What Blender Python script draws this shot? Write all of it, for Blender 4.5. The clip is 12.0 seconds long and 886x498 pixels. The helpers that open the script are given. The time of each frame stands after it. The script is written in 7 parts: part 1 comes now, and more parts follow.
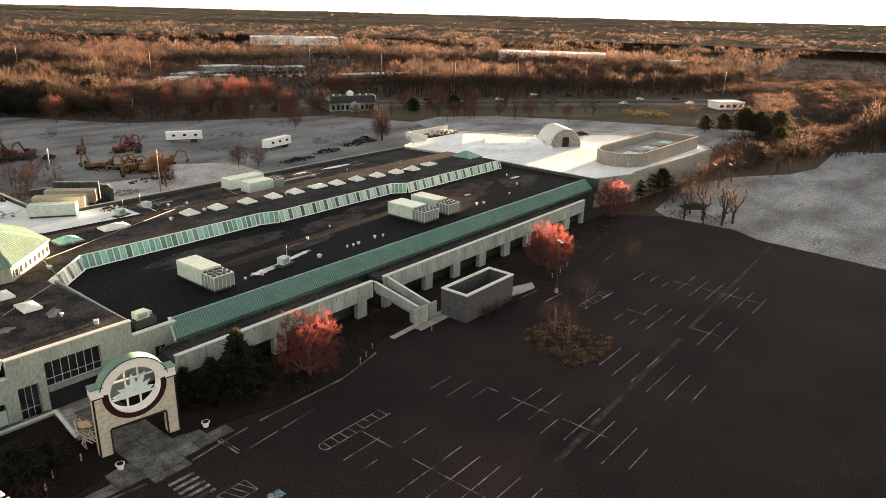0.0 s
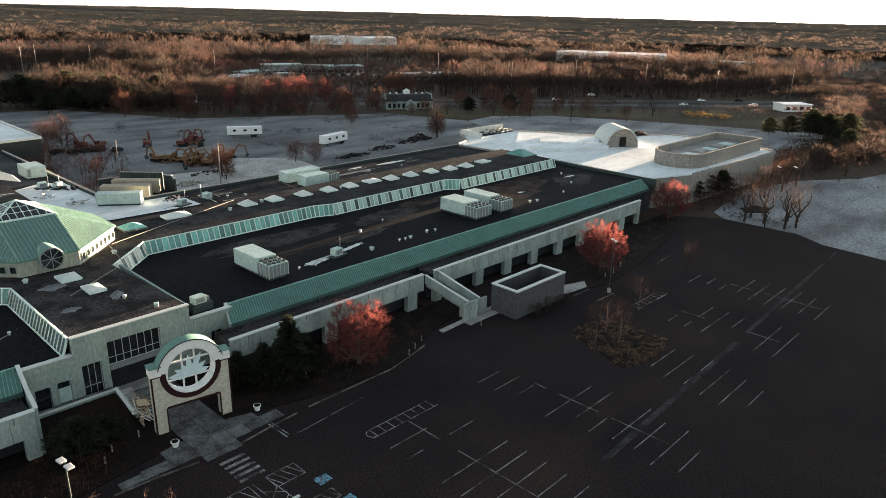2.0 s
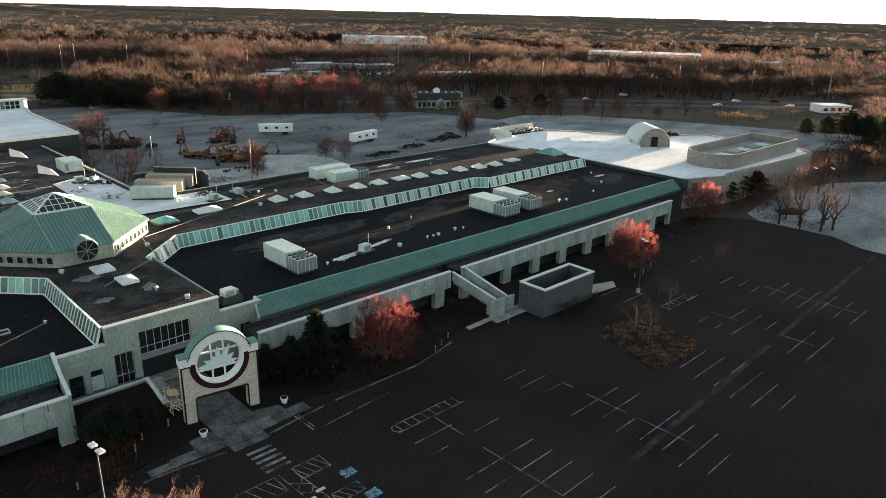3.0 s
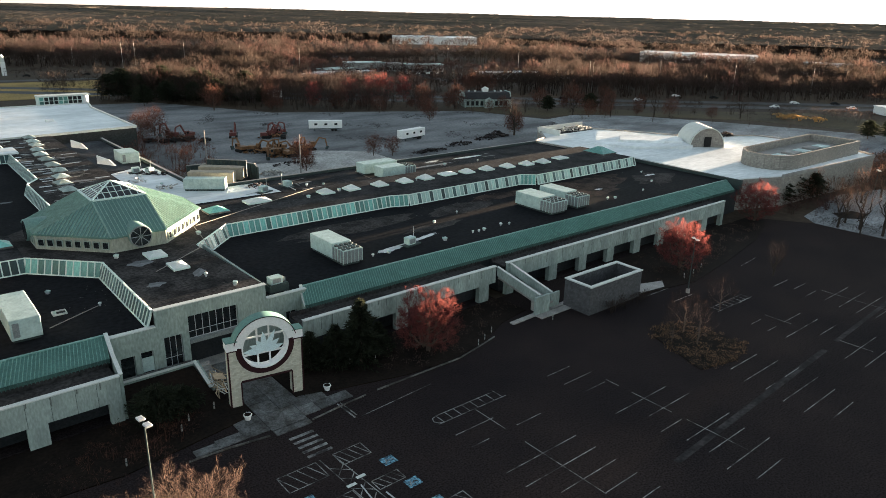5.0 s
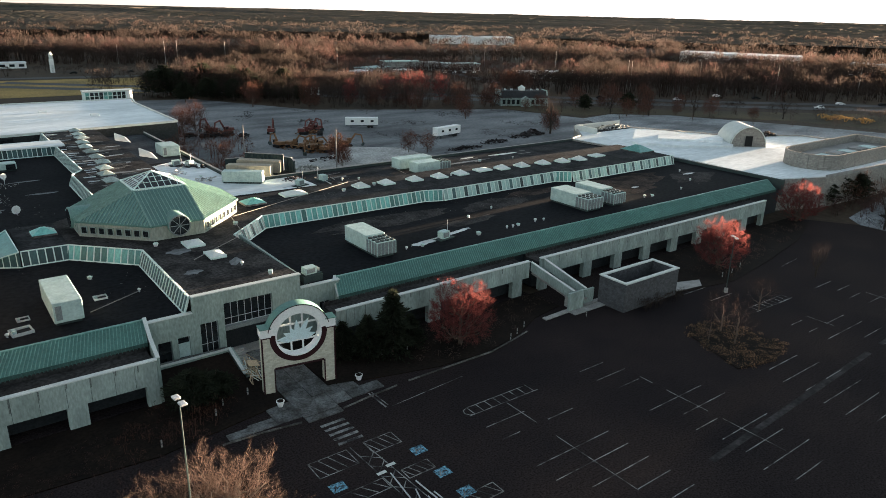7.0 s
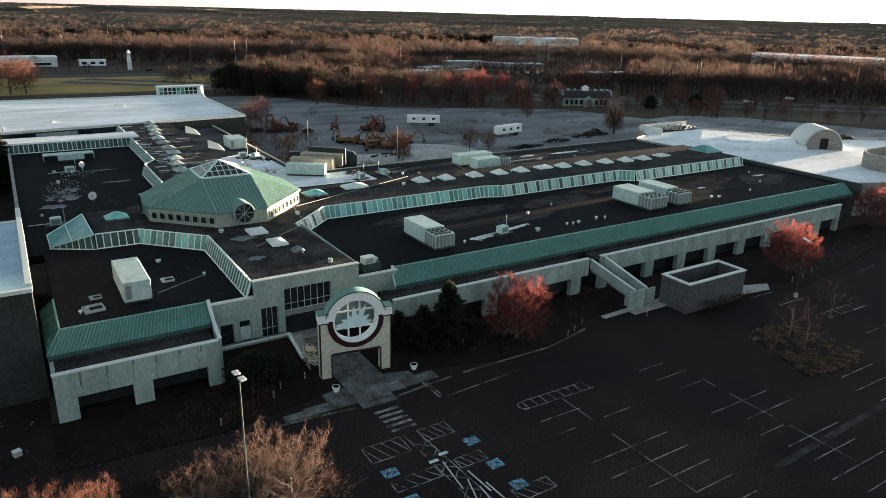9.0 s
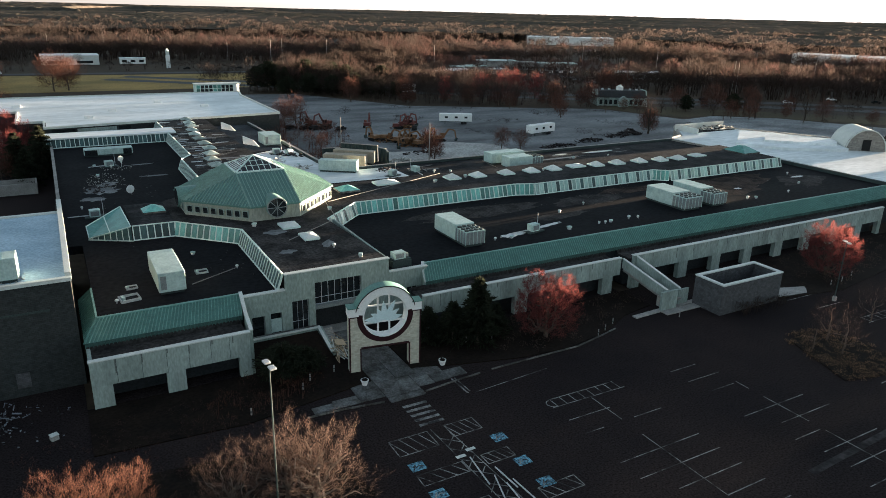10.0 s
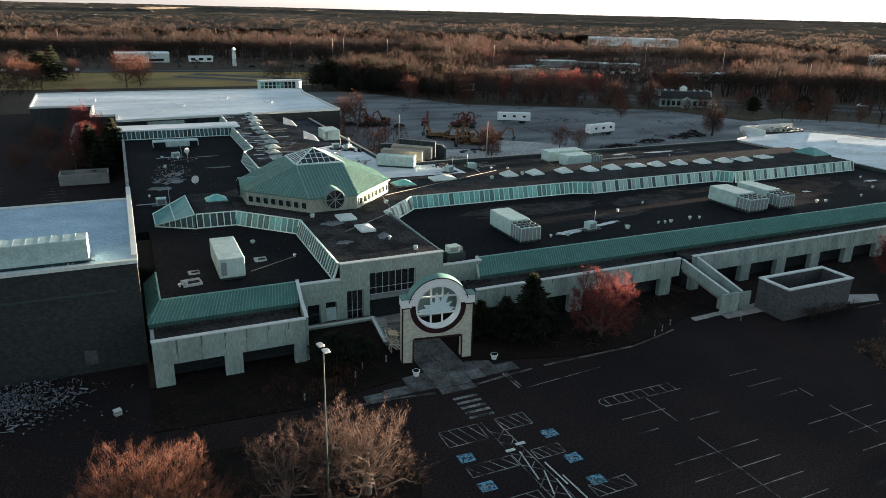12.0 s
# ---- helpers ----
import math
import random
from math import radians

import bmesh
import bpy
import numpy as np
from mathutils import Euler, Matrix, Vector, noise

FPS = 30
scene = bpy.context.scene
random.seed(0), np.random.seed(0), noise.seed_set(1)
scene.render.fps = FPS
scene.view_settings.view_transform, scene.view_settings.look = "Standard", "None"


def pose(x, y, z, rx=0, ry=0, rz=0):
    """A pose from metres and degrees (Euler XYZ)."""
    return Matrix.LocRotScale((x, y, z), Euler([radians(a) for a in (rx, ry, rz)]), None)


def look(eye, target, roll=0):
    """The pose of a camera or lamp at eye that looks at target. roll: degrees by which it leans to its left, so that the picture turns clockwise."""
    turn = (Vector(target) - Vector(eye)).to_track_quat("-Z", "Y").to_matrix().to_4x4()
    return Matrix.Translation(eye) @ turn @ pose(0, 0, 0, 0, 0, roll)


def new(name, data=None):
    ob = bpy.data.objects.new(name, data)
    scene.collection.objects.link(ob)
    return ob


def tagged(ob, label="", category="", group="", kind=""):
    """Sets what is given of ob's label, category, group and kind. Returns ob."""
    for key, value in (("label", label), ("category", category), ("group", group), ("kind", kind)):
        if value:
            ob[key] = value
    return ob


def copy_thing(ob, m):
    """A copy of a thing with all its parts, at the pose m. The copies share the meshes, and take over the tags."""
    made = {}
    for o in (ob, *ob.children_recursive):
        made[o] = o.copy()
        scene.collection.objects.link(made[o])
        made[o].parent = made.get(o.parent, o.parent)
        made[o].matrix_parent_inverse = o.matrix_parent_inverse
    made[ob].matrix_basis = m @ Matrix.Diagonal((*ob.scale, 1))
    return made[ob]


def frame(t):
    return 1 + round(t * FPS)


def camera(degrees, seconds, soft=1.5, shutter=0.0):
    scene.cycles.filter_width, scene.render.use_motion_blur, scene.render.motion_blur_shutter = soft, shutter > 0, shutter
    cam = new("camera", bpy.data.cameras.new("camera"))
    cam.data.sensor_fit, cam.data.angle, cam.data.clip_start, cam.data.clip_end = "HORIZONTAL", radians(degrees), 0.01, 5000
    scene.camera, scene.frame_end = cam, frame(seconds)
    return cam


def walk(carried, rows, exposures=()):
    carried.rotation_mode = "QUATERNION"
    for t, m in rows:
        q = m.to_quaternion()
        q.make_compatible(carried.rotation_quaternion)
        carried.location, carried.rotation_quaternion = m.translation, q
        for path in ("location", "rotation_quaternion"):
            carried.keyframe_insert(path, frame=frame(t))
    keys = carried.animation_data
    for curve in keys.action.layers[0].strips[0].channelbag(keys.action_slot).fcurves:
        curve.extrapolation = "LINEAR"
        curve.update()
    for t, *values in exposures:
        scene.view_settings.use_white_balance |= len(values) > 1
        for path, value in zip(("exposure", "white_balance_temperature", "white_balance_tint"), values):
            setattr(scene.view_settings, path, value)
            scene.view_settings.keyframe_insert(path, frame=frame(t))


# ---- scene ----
cam = camera(65.1, 12.0, soft=0.65)
PATH = [
    (0, (0.191, 0.381, 45.248), (1.663, 1.569, 44.6), 1.4),
    (0.5, (0.121, 0.285, 45.033), (1.57, 1.501, 44.385), 1.4),
    (1, (0.101, 0.179, 44.807), (1.526, 1.424, 44.159), 1.4),
    (1.5, (0.083, 0.088, 44.584), (1.482, 1.362, 43.935), 1.4),
    (2, (0.071, 0.077, 44.338), (1.444, 1.378, 43.689), 1.4),
    (2.5, (0.089, 0.058, 44.099), (1.434, 1.387, 43.448), 1.4),
    (3, (0.096, 0.047, 43.858), (1.412, 1.405, 43.207), 1.4),
    (5, (0.122, 0.068, 42.621), (1.342, 1.513, 41.971), 1.4),
    (5.5, (0.153, 0.015, 42.371), (1.355, 1.475, 41.721), 1.4),
    (6, (0.098, -0.021, 42.108), (1.284, 1.452, 41.457), 1.4),
    (6.5, (0.044, -0.067, 41.843), (1.212, 1.421, 41.192), 1.4),
    (7, (0.042, -0.085, 41.588), (1.187, 1.421, 40.937), 1.4),
    (9, (-0.075, -0.122, 40.349), (0.934, 1.478, 39.699), 1.4),
    (9.5, (-0.09, -0.159, 40.101), (0.882, 1.464, 39.45), 1.4),
    (10, (-0.078, -0.198, 39.85), (0.855, 1.446, 39.198), 1.4),
    (10.5, (-0.082, -0.202, 39.601), (0.815, 1.462, 38.949), 1.4),
    (11, (-0.106, -0.275, 39.344), (0.755, 1.408, 38.692), 1.4),
    (11.5, (-0.158, -0.301, 39.116), (0.669, 1.399, 38.463), 1.4),
    (12, (-0.171, -0.347, 38.927), (0.623, 1.369, 38.274), 1.4),
]
walk(cam, [(t, look(eye, target, roll)) for t, eye, target, roll in PATH],
     [(0.0, 4.88, 7700, 15), (0.6, 4.68, 6850, 9), (1.5, 4.43, 6200, 5), (3.0, 4.38, 6000, 3), (7.0, 4.24, 5800, 2), (9.5, 4.09, 5600, 1), (12.0, 3.96, 5450, 0)])

# ---- light ----
SUN_AZ, SUN_EL = 86.5, 1.0
world = bpy.data.worlds.new("world")
scene.world = world
world.use_nodes = True
_nt = world.node_tree
_sky = _nt.nodes.new("ShaderNodeTexSky")
_sky.sky_type, _sky.sun_disc = "NISHITA", False
_sky.sun_elevation, _sky.sun_rotation = radians(SUN_EL), radians(SUN_AZ)
_sky.altitude, _sky.air_density, _sky.dust_density, _sky.ozone_density = 50, 0.9, 0.3, 1.3
_nt.nodes["Background"].inputs["Strength"].default_value = 0.052
_haze = _nt.nodes.new("ShaderNodeHueSaturation")  # thin high cloud pales the whole sky
_haze.inputs["Saturation"].default_value = 0.38
_nt.links.new(_sky.outputs["Color"], _haze.inputs["Color"])
_nt.links.new(_haze.outputs["Color"], _nt.nodes["Background"].inputs["Color"])
sun = new("sun", bpy.data.lights.new("sun", "SUN"))
sun.data.energy, sun.data.angle, sun.data.color = 5.0, radians(0.6), (1.0, 0.67, 0.43)
_sd = Vector((math.sin(radians(SUN_AZ)) * math.cos(radians(SUN_EL)), math.cos(radians(SUN_AZ)) * math.cos(radians(SUN_EL)), math.sin(radians(SUN_EL))))
sun.matrix_world = look(_sd * 400, (0, 0, 0))


# ---- materials ----
def mat(name, col, rough=0.8, var=0.3, scale=0.3, fine=3.0, bump=0.2, metal=0.0, col2=None, stain=0.5, spread=0.0, spec=0.12, stretch=(1, 1, 1)):
    """Two scales of variation: stains of the size 1/scale towards col2, grain of 1/fine; spread varies object by object."""
    m = bpy.data.materials.new(name)
    m.use_nodes = True
    nt = m.node_tree
    b = nt.nodes["Principled BSDF"]
    b.inputs["Roughness"].default_value, b.inputs["Metallic"].default_value = rough, metal
    b.inputs["Specular IOR Level"].default_value = spec
    co = nt.nodes.new("ShaderNodeTexCoord")
    mp = nt.nodes.new("ShaderNodeMapping")
    mp.inputs["Scale"].default_value = stretch
    nt.links.new(co.outputs["Object"], mp.inputs["Vector"])
    big, small = nt.nodes.new("ShaderNodeTexNoise"), nt.nodes.new("ShaderNodeTexNoise")
    big.inputs["Scale"].default_value, big.inputs["Detail"].default_value, big.inputs["Roughness"].default_value = scale, 6, 0.62
    small.inputs["Scale"].default_value, small.inputs["Detail"].default_value = fine, 4
    for n in (big, small):
        nt.links.new(mp.outputs["Vector"], n.inputs["Vector"])
    ramp = nt.nodes.new("ShaderNodeValToRGB")
    ramp.color_ramp.elements[0].position, ramp.color_ramp.elements[1].position = 0.5 - 0.22 * (1.2 - stain), 0.5 + 0.22 * (1.2 - stain)
    c2 = col2 or tuple(c * (1 - var) for c in col)
    ramp.color_ramp.elements[0].color, ramp.color_ramp.elements[1].color = (*c2, 1), (*col, 1)
    nt.links.new(big.outputs["Fac"], ramp.inputs["Fac"])
    gr = nt.nodes.new("ShaderNodeMapRange")
    gr.inputs["From Min"].default_value, gr.inputs["From Max"].default_value = 0.3, 0.7
    gr.inputs["To Min"].default_value, gr.inputs["To Max"].default_value = 1 - var, 1 + var
    nt.links.new(small.outputs["Fac"], gr.inputs["Value"])
    hsv = nt.nodes.new("ShaderNodeHueSaturation")
    nt.links.new(ramp.outputs["Color"], hsv.inputs["Color"])
    if spread:
        oi, mr = nt.nodes.new("ShaderNodeObjectInfo"), nt.nodes.new("ShaderNodeMapRange")
        mr.inputs["To Min"].default_value, mr.inputs["To Max"].default_value = 1 - spread, 1 + spread
        nt.links.new(oi.outputs["Random"], mr.inputs["Value"])
        mul = nt.nodes.new("ShaderNodeMath")
        mul.operation = "MULTIPLY"
        nt.links.new(mr.outputs["Result"], mul.inputs[0])
        nt.links.new(gr.outputs["Result"], mul.inputs[1])
        nt.links.new(mul.outputs["Value"], hsv.inputs["Value"])
    else:
        nt.links.new(gr.outputs["Result"], hsv.inputs["Value"])
    nt.links.new(hsv.outputs["Color"], b.inputs["Base Color"])
    if bump:
        bp = nt.nodes.new("ShaderNodeBump")
        bp.inputs["Strength"].default_value, bp.inputs["Distance"].default_value = bump, 0.05
        nt.links.new(small.outputs["Fac"], bp.inputs["Height"])
        nt.links.new(bp.outputs["Normal"], b.inputs["Normal"])
    return m


def see_through(m, share):
    """Lets a share of the light pass to the far side, as through fine twigs."""
    nt = m.node_tree
    b, out = nt.nodes["Principled BSDF"], nt.nodes["Material Output"]
    tr, mx = nt.nodes.new("ShaderNodeBsdfTranslucent"), nt.nodes.new("ShaderNodeMixShader")
    mx.inputs[0].default_value = share
    nt.links.new(b.inputs["Base Color"].links[0].from_socket, tr.inputs["Color"])
    nt.links.new(b.outputs[0], mx.inputs[1])
    nt.links.new(tr.outputs[0], mx.inputs[2])
    nt.links.new(mx.outputs[0], out.inputs["Surface"])
    return m


def mat_island(name, col, var=0.45, hue=0.03, rough=0.9, thin=True):
    """For joined clumps: each loose piece has its own shade."""
    m = bpy.data.materials.new(name)
    m.use_nodes = True
    nt = m.node_tree
    b = nt.nodes["Principled BSDF"]
    b.inputs["Roughness"].default_value, b.inputs["Specular IOR Level"].default_value = rough, 0.1
    g = nt.nodes.new("ShaderNodeNewGeometry")
    co = nt.nodes.new("ShaderNodeTexCoord")
    n = nt.nodes.new("ShaderNodeTexNoise")
    n.inputs["Scale"].default_value, n.inputs["Detail"].default_value = 0.012, 3
    nt.links.new(co.outputs["Object"], n.inputs["Vector"])
    hsv = nt.nodes.new("ShaderNodeHueSaturation")
    hsv.inputs["Color"].default_value = (*col, 1)
    v, h = nt.nodes.new("ShaderNodeMapRange"), nt.nodes.new("ShaderNodeMapRange")
    v.inputs["To Min"].default_value, v.inputs["To Max"].default_value = 1 - var, 1 + var
    h.inputs["From Min"].default_value, h.inputs["From Max"].default_value = 0.3, 0.7
    h.inputs["To Min"].default_value, h.inputs["To Max"].default_value = 0.5 - hue, 0.5 + hue
    nt.links.new(g.outputs["Random Per Island"], v.inputs["Value"])
    nt.links.new(n.outputs["Fac"], h.inputs["Value"])
    pv, mul = nt.nodes.new("ShaderNodeMapRange"), nt.nodes.new("ShaderNodeMath")
    pv.inputs["From Min"].default_value, pv.inputs["From Max"].default_value = 0.32, 0.68
    pv.inputs["To Min"].default_value, pv.inputs["To Max"].default_value = 1.3, 0.7
    mul.operation = "MULTIPLY"
    nt.links.new(n.outputs["Fac"], pv.inputs["Value"])
    nt.links.new(pv.outputs["Result"], mul.inputs[0])
    nt.links.new(v.outputs["Result"], mul.inputs[1])
    nt.links.new(mul.outputs["Value"], hsv.inputs["Value"])
    nt.links.new(h.outputs["Result"], hsv.inputs["Hue"])
    nt.links.new(hsv.outputs["Color"], b.inputs["Base Color"])
    return see_through(m, 0.45) if thin else m


def mat_brick(name, col, mortar, w=0.4, h=0.2, var=0.2):
    m = mat(name, col, 0.9, var, 0.12, 2.0, 0.1)
    nt = m.node_tree
    b = nt.nodes["Principled BSDF"]
    co, sep, add, com = (nt.nodes.new("ShaderNode" + k) for k in ("TexCoord", "SeparateXYZ", "Math", "CombineXYZ"))
    nt.links.new(co.outputs["Object"], sep.inputs[0])
    nt.links.new(sep.outputs["X"], add.inputs[0])
    nt.links.new(sep.outputs["Y"], add.inputs[1])
    nt.links.new(add.outputs[0], com.inputs["X"])
    nt.links.new(sep.outputs["Z"], com.inputs["Y"])
    br = nt.nodes.new("ShaderNodeTexBrick")
    br.inputs["Scale"].default_value, br.inputs["Brick Width"].default_value, br.inputs["Row Height"].default_value = 1, w, h
    br.inputs["Mortar Size"].default_value = 0.012
    br.inputs["Color1"].default_value, br.inputs["Color2"].default_value, br.inputs["Mortar"].default_value = (1, 1, 1, 1), (0.72, 0.72, 0.72, 1), (*mortar, 1)
    nt.links.new(com.outputs[0], br.inputs["Vector"])
    mix = nt.nodes.new("ShaderNodeMix")
    mix.data_type, mix.blend_type = "RGBA", "MULTIPLY"
    mix.inputs["Factor"].default_value = 1.0
    old = b.inputs["Base Color"].links[0].from_socket
    nt.links.new(old, mix.inputs["A"])
    nt.links.new(br.outputs["Color"], mix.inputs["B"])
    nt.links.new(mix.outputs["Result"], b.inputs["Base Color"])
    return m


M = {}
M["soil"] = mat("soil", (0.06, 0.042, 0.027), 0.95, 0.3, 0.02, 0.6, 0.3, col2=(0.035, 0.028, 0.02))
M["grass"] = mat("dry_grass", (0.33, 0.225, 0.075), 0.95, 0.3, 0.03, 1.2, 0.3, col2=(0.15, 0.115, 0.045))
M["grass_dull"] = mat("dull_grass", (0.075, 0.06, 0.034), 0.95, 0.35, 0.04, 1.2, 0.3, col2=(0.04, 0.034, 0.022), stain=0.4)
M["verge"] = mat("verge", (0.0135, 0.0088, 0.0062), 0.95, 0.5, 0.25, 3.0, 0.4, col2=(0.006, 0.0043, 0.0034))
M["asphalt"] = mat("asphalt", (0.0275, 0.0205, 0.0192), 0.9, 0.6, 0.045, 5.0, 0.25, col2=(0.0125, 0.0105, 0.0118), stain=0.35, spec=0.03)
M["asphalt_old"] = mat("old_asphalt", (0.20, 0.207, 0.212), 0.85, 0.3, 0.05, 1.5, 0.15, col2=(0.07, 0.072, 0.076), stain=0.5, stretch=(0.5, 1.4, 1))
M["asphalt_pale"] = mat("pale_asphalt", (0.25, 0.265, 0.272), 0.85, 0.4, 0.07, 1.6, 0.15, col2=(0.10, 0.102, 0.107), stain=0.55, stretch=(0.6, 1.2, 1))
M["gravel"] = mat("pale_gravel", (0.42, 0.42, 0.40), 0.9, 0.35, 0.12, 1.5, 0.2, col2=(0.24, 0.235, 0.225), stain=0.5)
M["sealant"] = mat("sealed_strip", (0.034, 0.031, 0.031), 0.85, 0.5, 0.3, 2.0, 0.1, col2=(0.013, 0.011, 0.0115), stain=0.8)
M["highway"] = mat("highway", (0.065, 0.064, 0.066), 0.8, 0.2, 0.05, 2.0, 0.1)
M["paint"] = mat("worn_road_paint", (0.26, 0.26, 0.25), 0.8, 0.4, 0.5, 6.0, 0.05, col2=(0.03, 0.028, 0.028), stain=0.75)
M["paint_blue"] = mat("worn_blue_paint", (0.16, 0.32, 0.42), 0.8, 0.45, 2.5, 5.0, 0.05, col2=(0.035, 0.06, 0.08), stain=0.75)
M["concrete"] = mat("concrete", (0.33, 0.32, 0.30), 0.85, 0.2, 0.4, 6.0, 0.15, col2=(0.22, 0.21, 0.20), spread=0.15)
M["kerb"] = mat("worn_kerb", (0.105, 0.10, 0.094), 0.9, 0.4, 0.8, 5.0, 0.2, col2=(0.06, 0.056, 0.052), stain=0.8, spread=0.4)
M["panel"] = mat("precast_panel", (0.325, 0.38, 0.352), 0.85, 0.2, 0.5, 5.0, 0.25, col2=(0.215, 0.255, 0.235), spread=0.08, stretch=(1, 1, 0.35))
M["stucco"] = mat("stucco", (0.28, 0.335, 0.305), 0.85, 0.25, 0.4, 4.0, 0.2, col2=(0.215, 0.26, 0.235), stretch=(1, 1, 0.4))
M["drum"] = mat("drum_stucco", (0.25, 0.27, 0.235), 0.85, 0.22, 0.4, 4.0, 0.2, col2=(0.29, 0.30, 0.26), stretch=(1, 1, 0.4))
M["trim"] = mat("pale_coping", (0.57, 0.59, 0.56), 0.6, 0.12, 0.6, 6.0, 0.05)
M["green_metal"] = mat("green_metal_roof", (0.10, 0.205, 0.172), 0.5, 0.18, 0.25, 5.0, 0.05, col2=(0.075, 0.155, 0.132), spec=0.3)
M["green_seam"] = mat("green_seam", (0.17, 0.315, 0.27), 0.45, 0.25, 0.4, 2.0, 0.05, spec=0.3)
M["dome_metal"] = mat("dome_metal_roof", (0.125, 0.22, 0.195), 0.5, 0.18, 0.25, 5.0, 0.03, col2=(0.10, 0.178, 0.157), spec=0.4)
M["dome_seam"] = mat("dome_seam", (0.235, 0.35, 0.305), 0.45, 0.2, 0.4, 2.0, 0.05, spec=0.4)
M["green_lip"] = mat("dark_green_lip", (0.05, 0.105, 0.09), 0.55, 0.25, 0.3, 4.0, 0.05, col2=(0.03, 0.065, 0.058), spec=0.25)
M["roof_walk"] = mat("walkway_roofing", (0.05, 0.047, 0.045), 0.9, 0.5, 0.25, 2.5, 0.2, col2=(0.024, 0.022, 0.022), stain=0.6, spec=0.05)
M["stain_dark"] = mat("rain_stain", (0.15, 0.168, 0.158), 0.9, 0.3, 2.0, 6.0, 0.1)
M["dark_metal"] = mat("dark_fascia", (0.045, 0.06, 0.058), 0.6, 0.2, 0.5, 6.0, 0.05)
M["roof"] = mat("bitumen_roof", (0.0064, 0.0072, 0.0090), 0.9, 0.45, 0.09, 1.6, 0.15, col2=(0.0142, 0.0138, 0.0152), stain=0.3, spec=0.04)
M["roof_char"] = mat("charcoal_roofing", (0.042, 0.041, 0.042), 0.9, 0.5, 0.22, 2.2, 0.2, col2=(0.012, 0.0122, 0.0135), stain=0.55, spec=0.04)
M["roof_brown"] = mat("gravelled_roof", (0.050, 0.046, 0.044), 0.9, 0.55, 0.3, 2.6, 0.2, col2=(0.018, 0.0165, 0.0165), stain=0.7, spec=0.04)
M["roof_rust"] = mat("rusty_gravel_roofing", (0.055, 0.040, 0.033), 0.9, 0.5, 0.25, 2.4, 0.2, col2=(0.014, 0.012, 0.012), stain=0.75, spec=0.04)
M["roof_grey"] = mat("worn_grey_roofing", (0.17, 0.165, 0.155), 0.9, 0.4, 0.5, 2.0, 0.2, col2=(0.06, 0.056, 0.052), stain=0.6, spread=0.35)
M["roof_slate"] = mat("slate_grey_roofing", (0.055, 0.06, 0.066), 0.9, 0.35, 0.15, 2.0, 0.2, col2=(0.026, 0.028, 0.032), stain=0.5, spec=0.05)
M["paving"] = mat("weathered_paving", (0.125, 0.128, 0.127), 0.9, 0.4, 0.5, 5.0, 0.2, col2=(0.05, 0.047, 0.044), stain=0.6, spread=0.25)
M["skylight_dull"] = mat("dull_skylight", (0.34, 0.40, 0.37), 0.4, 0.15, 0.8, 4.0, 0.0, col2=(0.2, 0.24, 0.22), spread=0.35)
M["roof_white"] = mat("white_membrane", (0.78, 0.80, 0.80), 0.6, 0.12, 0.09, 0.8, 0.05, col2=(0.54, 0.57, 0.57), stain=0.5, stretch=(0.45, 1.5, 1))
M["roof_blue"] = mat("pale_membrane", (0.38, 0.48, 0.56), 0.55, 0.2, 0.2, 3.0, 0.05, col2=(0.26, 0.35, 0.43))
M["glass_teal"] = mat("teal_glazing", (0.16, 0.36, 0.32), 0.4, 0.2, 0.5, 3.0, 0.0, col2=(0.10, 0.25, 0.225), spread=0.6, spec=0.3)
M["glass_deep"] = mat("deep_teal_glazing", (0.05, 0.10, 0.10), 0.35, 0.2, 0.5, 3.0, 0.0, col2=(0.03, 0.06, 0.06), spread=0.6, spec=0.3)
# low sun on the south-east glazing is put into this pale colour
M["glass_sunlit"] = mat("sunlit_glazing", (0.50, 0.52, 0.46), 0.4, 0.2, 0.5, 3.0, 0.0, col2=(0.36, 0.38, 0.34), spread=0.6, spec=0.3)
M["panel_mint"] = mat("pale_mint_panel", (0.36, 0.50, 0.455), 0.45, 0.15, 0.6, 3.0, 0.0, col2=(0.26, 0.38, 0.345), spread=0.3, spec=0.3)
M["frame_pale"] = mat("pale_frame", (0.64, 0.74, 0.69), 0.5, 0.1, 0.5, 6.0, 0.0)
M["glass_dark"] = mat("dark_glass", (0.015, 0.018, 0.02), 0.12, 0.2, 0.5, 4.0, 0.0, spec=0.5)
# near-black stands in for the shade behind the colonnade and entrance
M["void"] = mat("dark_recess", (0.03, 0.034, 0.038), 0.6, 0.3, 0.4, 4.0, 0.0)
M["hvac"] = mat("hvac_sheet", (0.46, 0.57, 0.54), 0.5, 0.12, 0.8, 4.0, 0.03, col2=(0.33, 0.42, 0.40), spread=0.08)
M["hvac_dark"] = mat("hvac_coil", (0.2, 0.22, 0.22), 0.6, 0.2, 2.0, 8.0, 0.1)
M["skylight"] = mat("acrylic_dome", (0.58, 0.61, 0.58), 0.35, 0.08, 0.8, 4.0, 0.0, spread=0.12)
M["galv"] = mat("galvanised", (0.50, 0.51, 0.52), 0.45, 0.15, 2.0, 8.0, 0.0, metal=0.3)
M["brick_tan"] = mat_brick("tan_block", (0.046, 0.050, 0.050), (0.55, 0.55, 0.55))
M["brick_grey"] = mat_brick("grey_brick", (0.32, 0.30, 0.27), (0.6, 0.6, 0.6))
M["block_dark"] = mat_brick("dark_block", (0.10, 0.10, 0.105), (0.6, 0.6, 0.6))
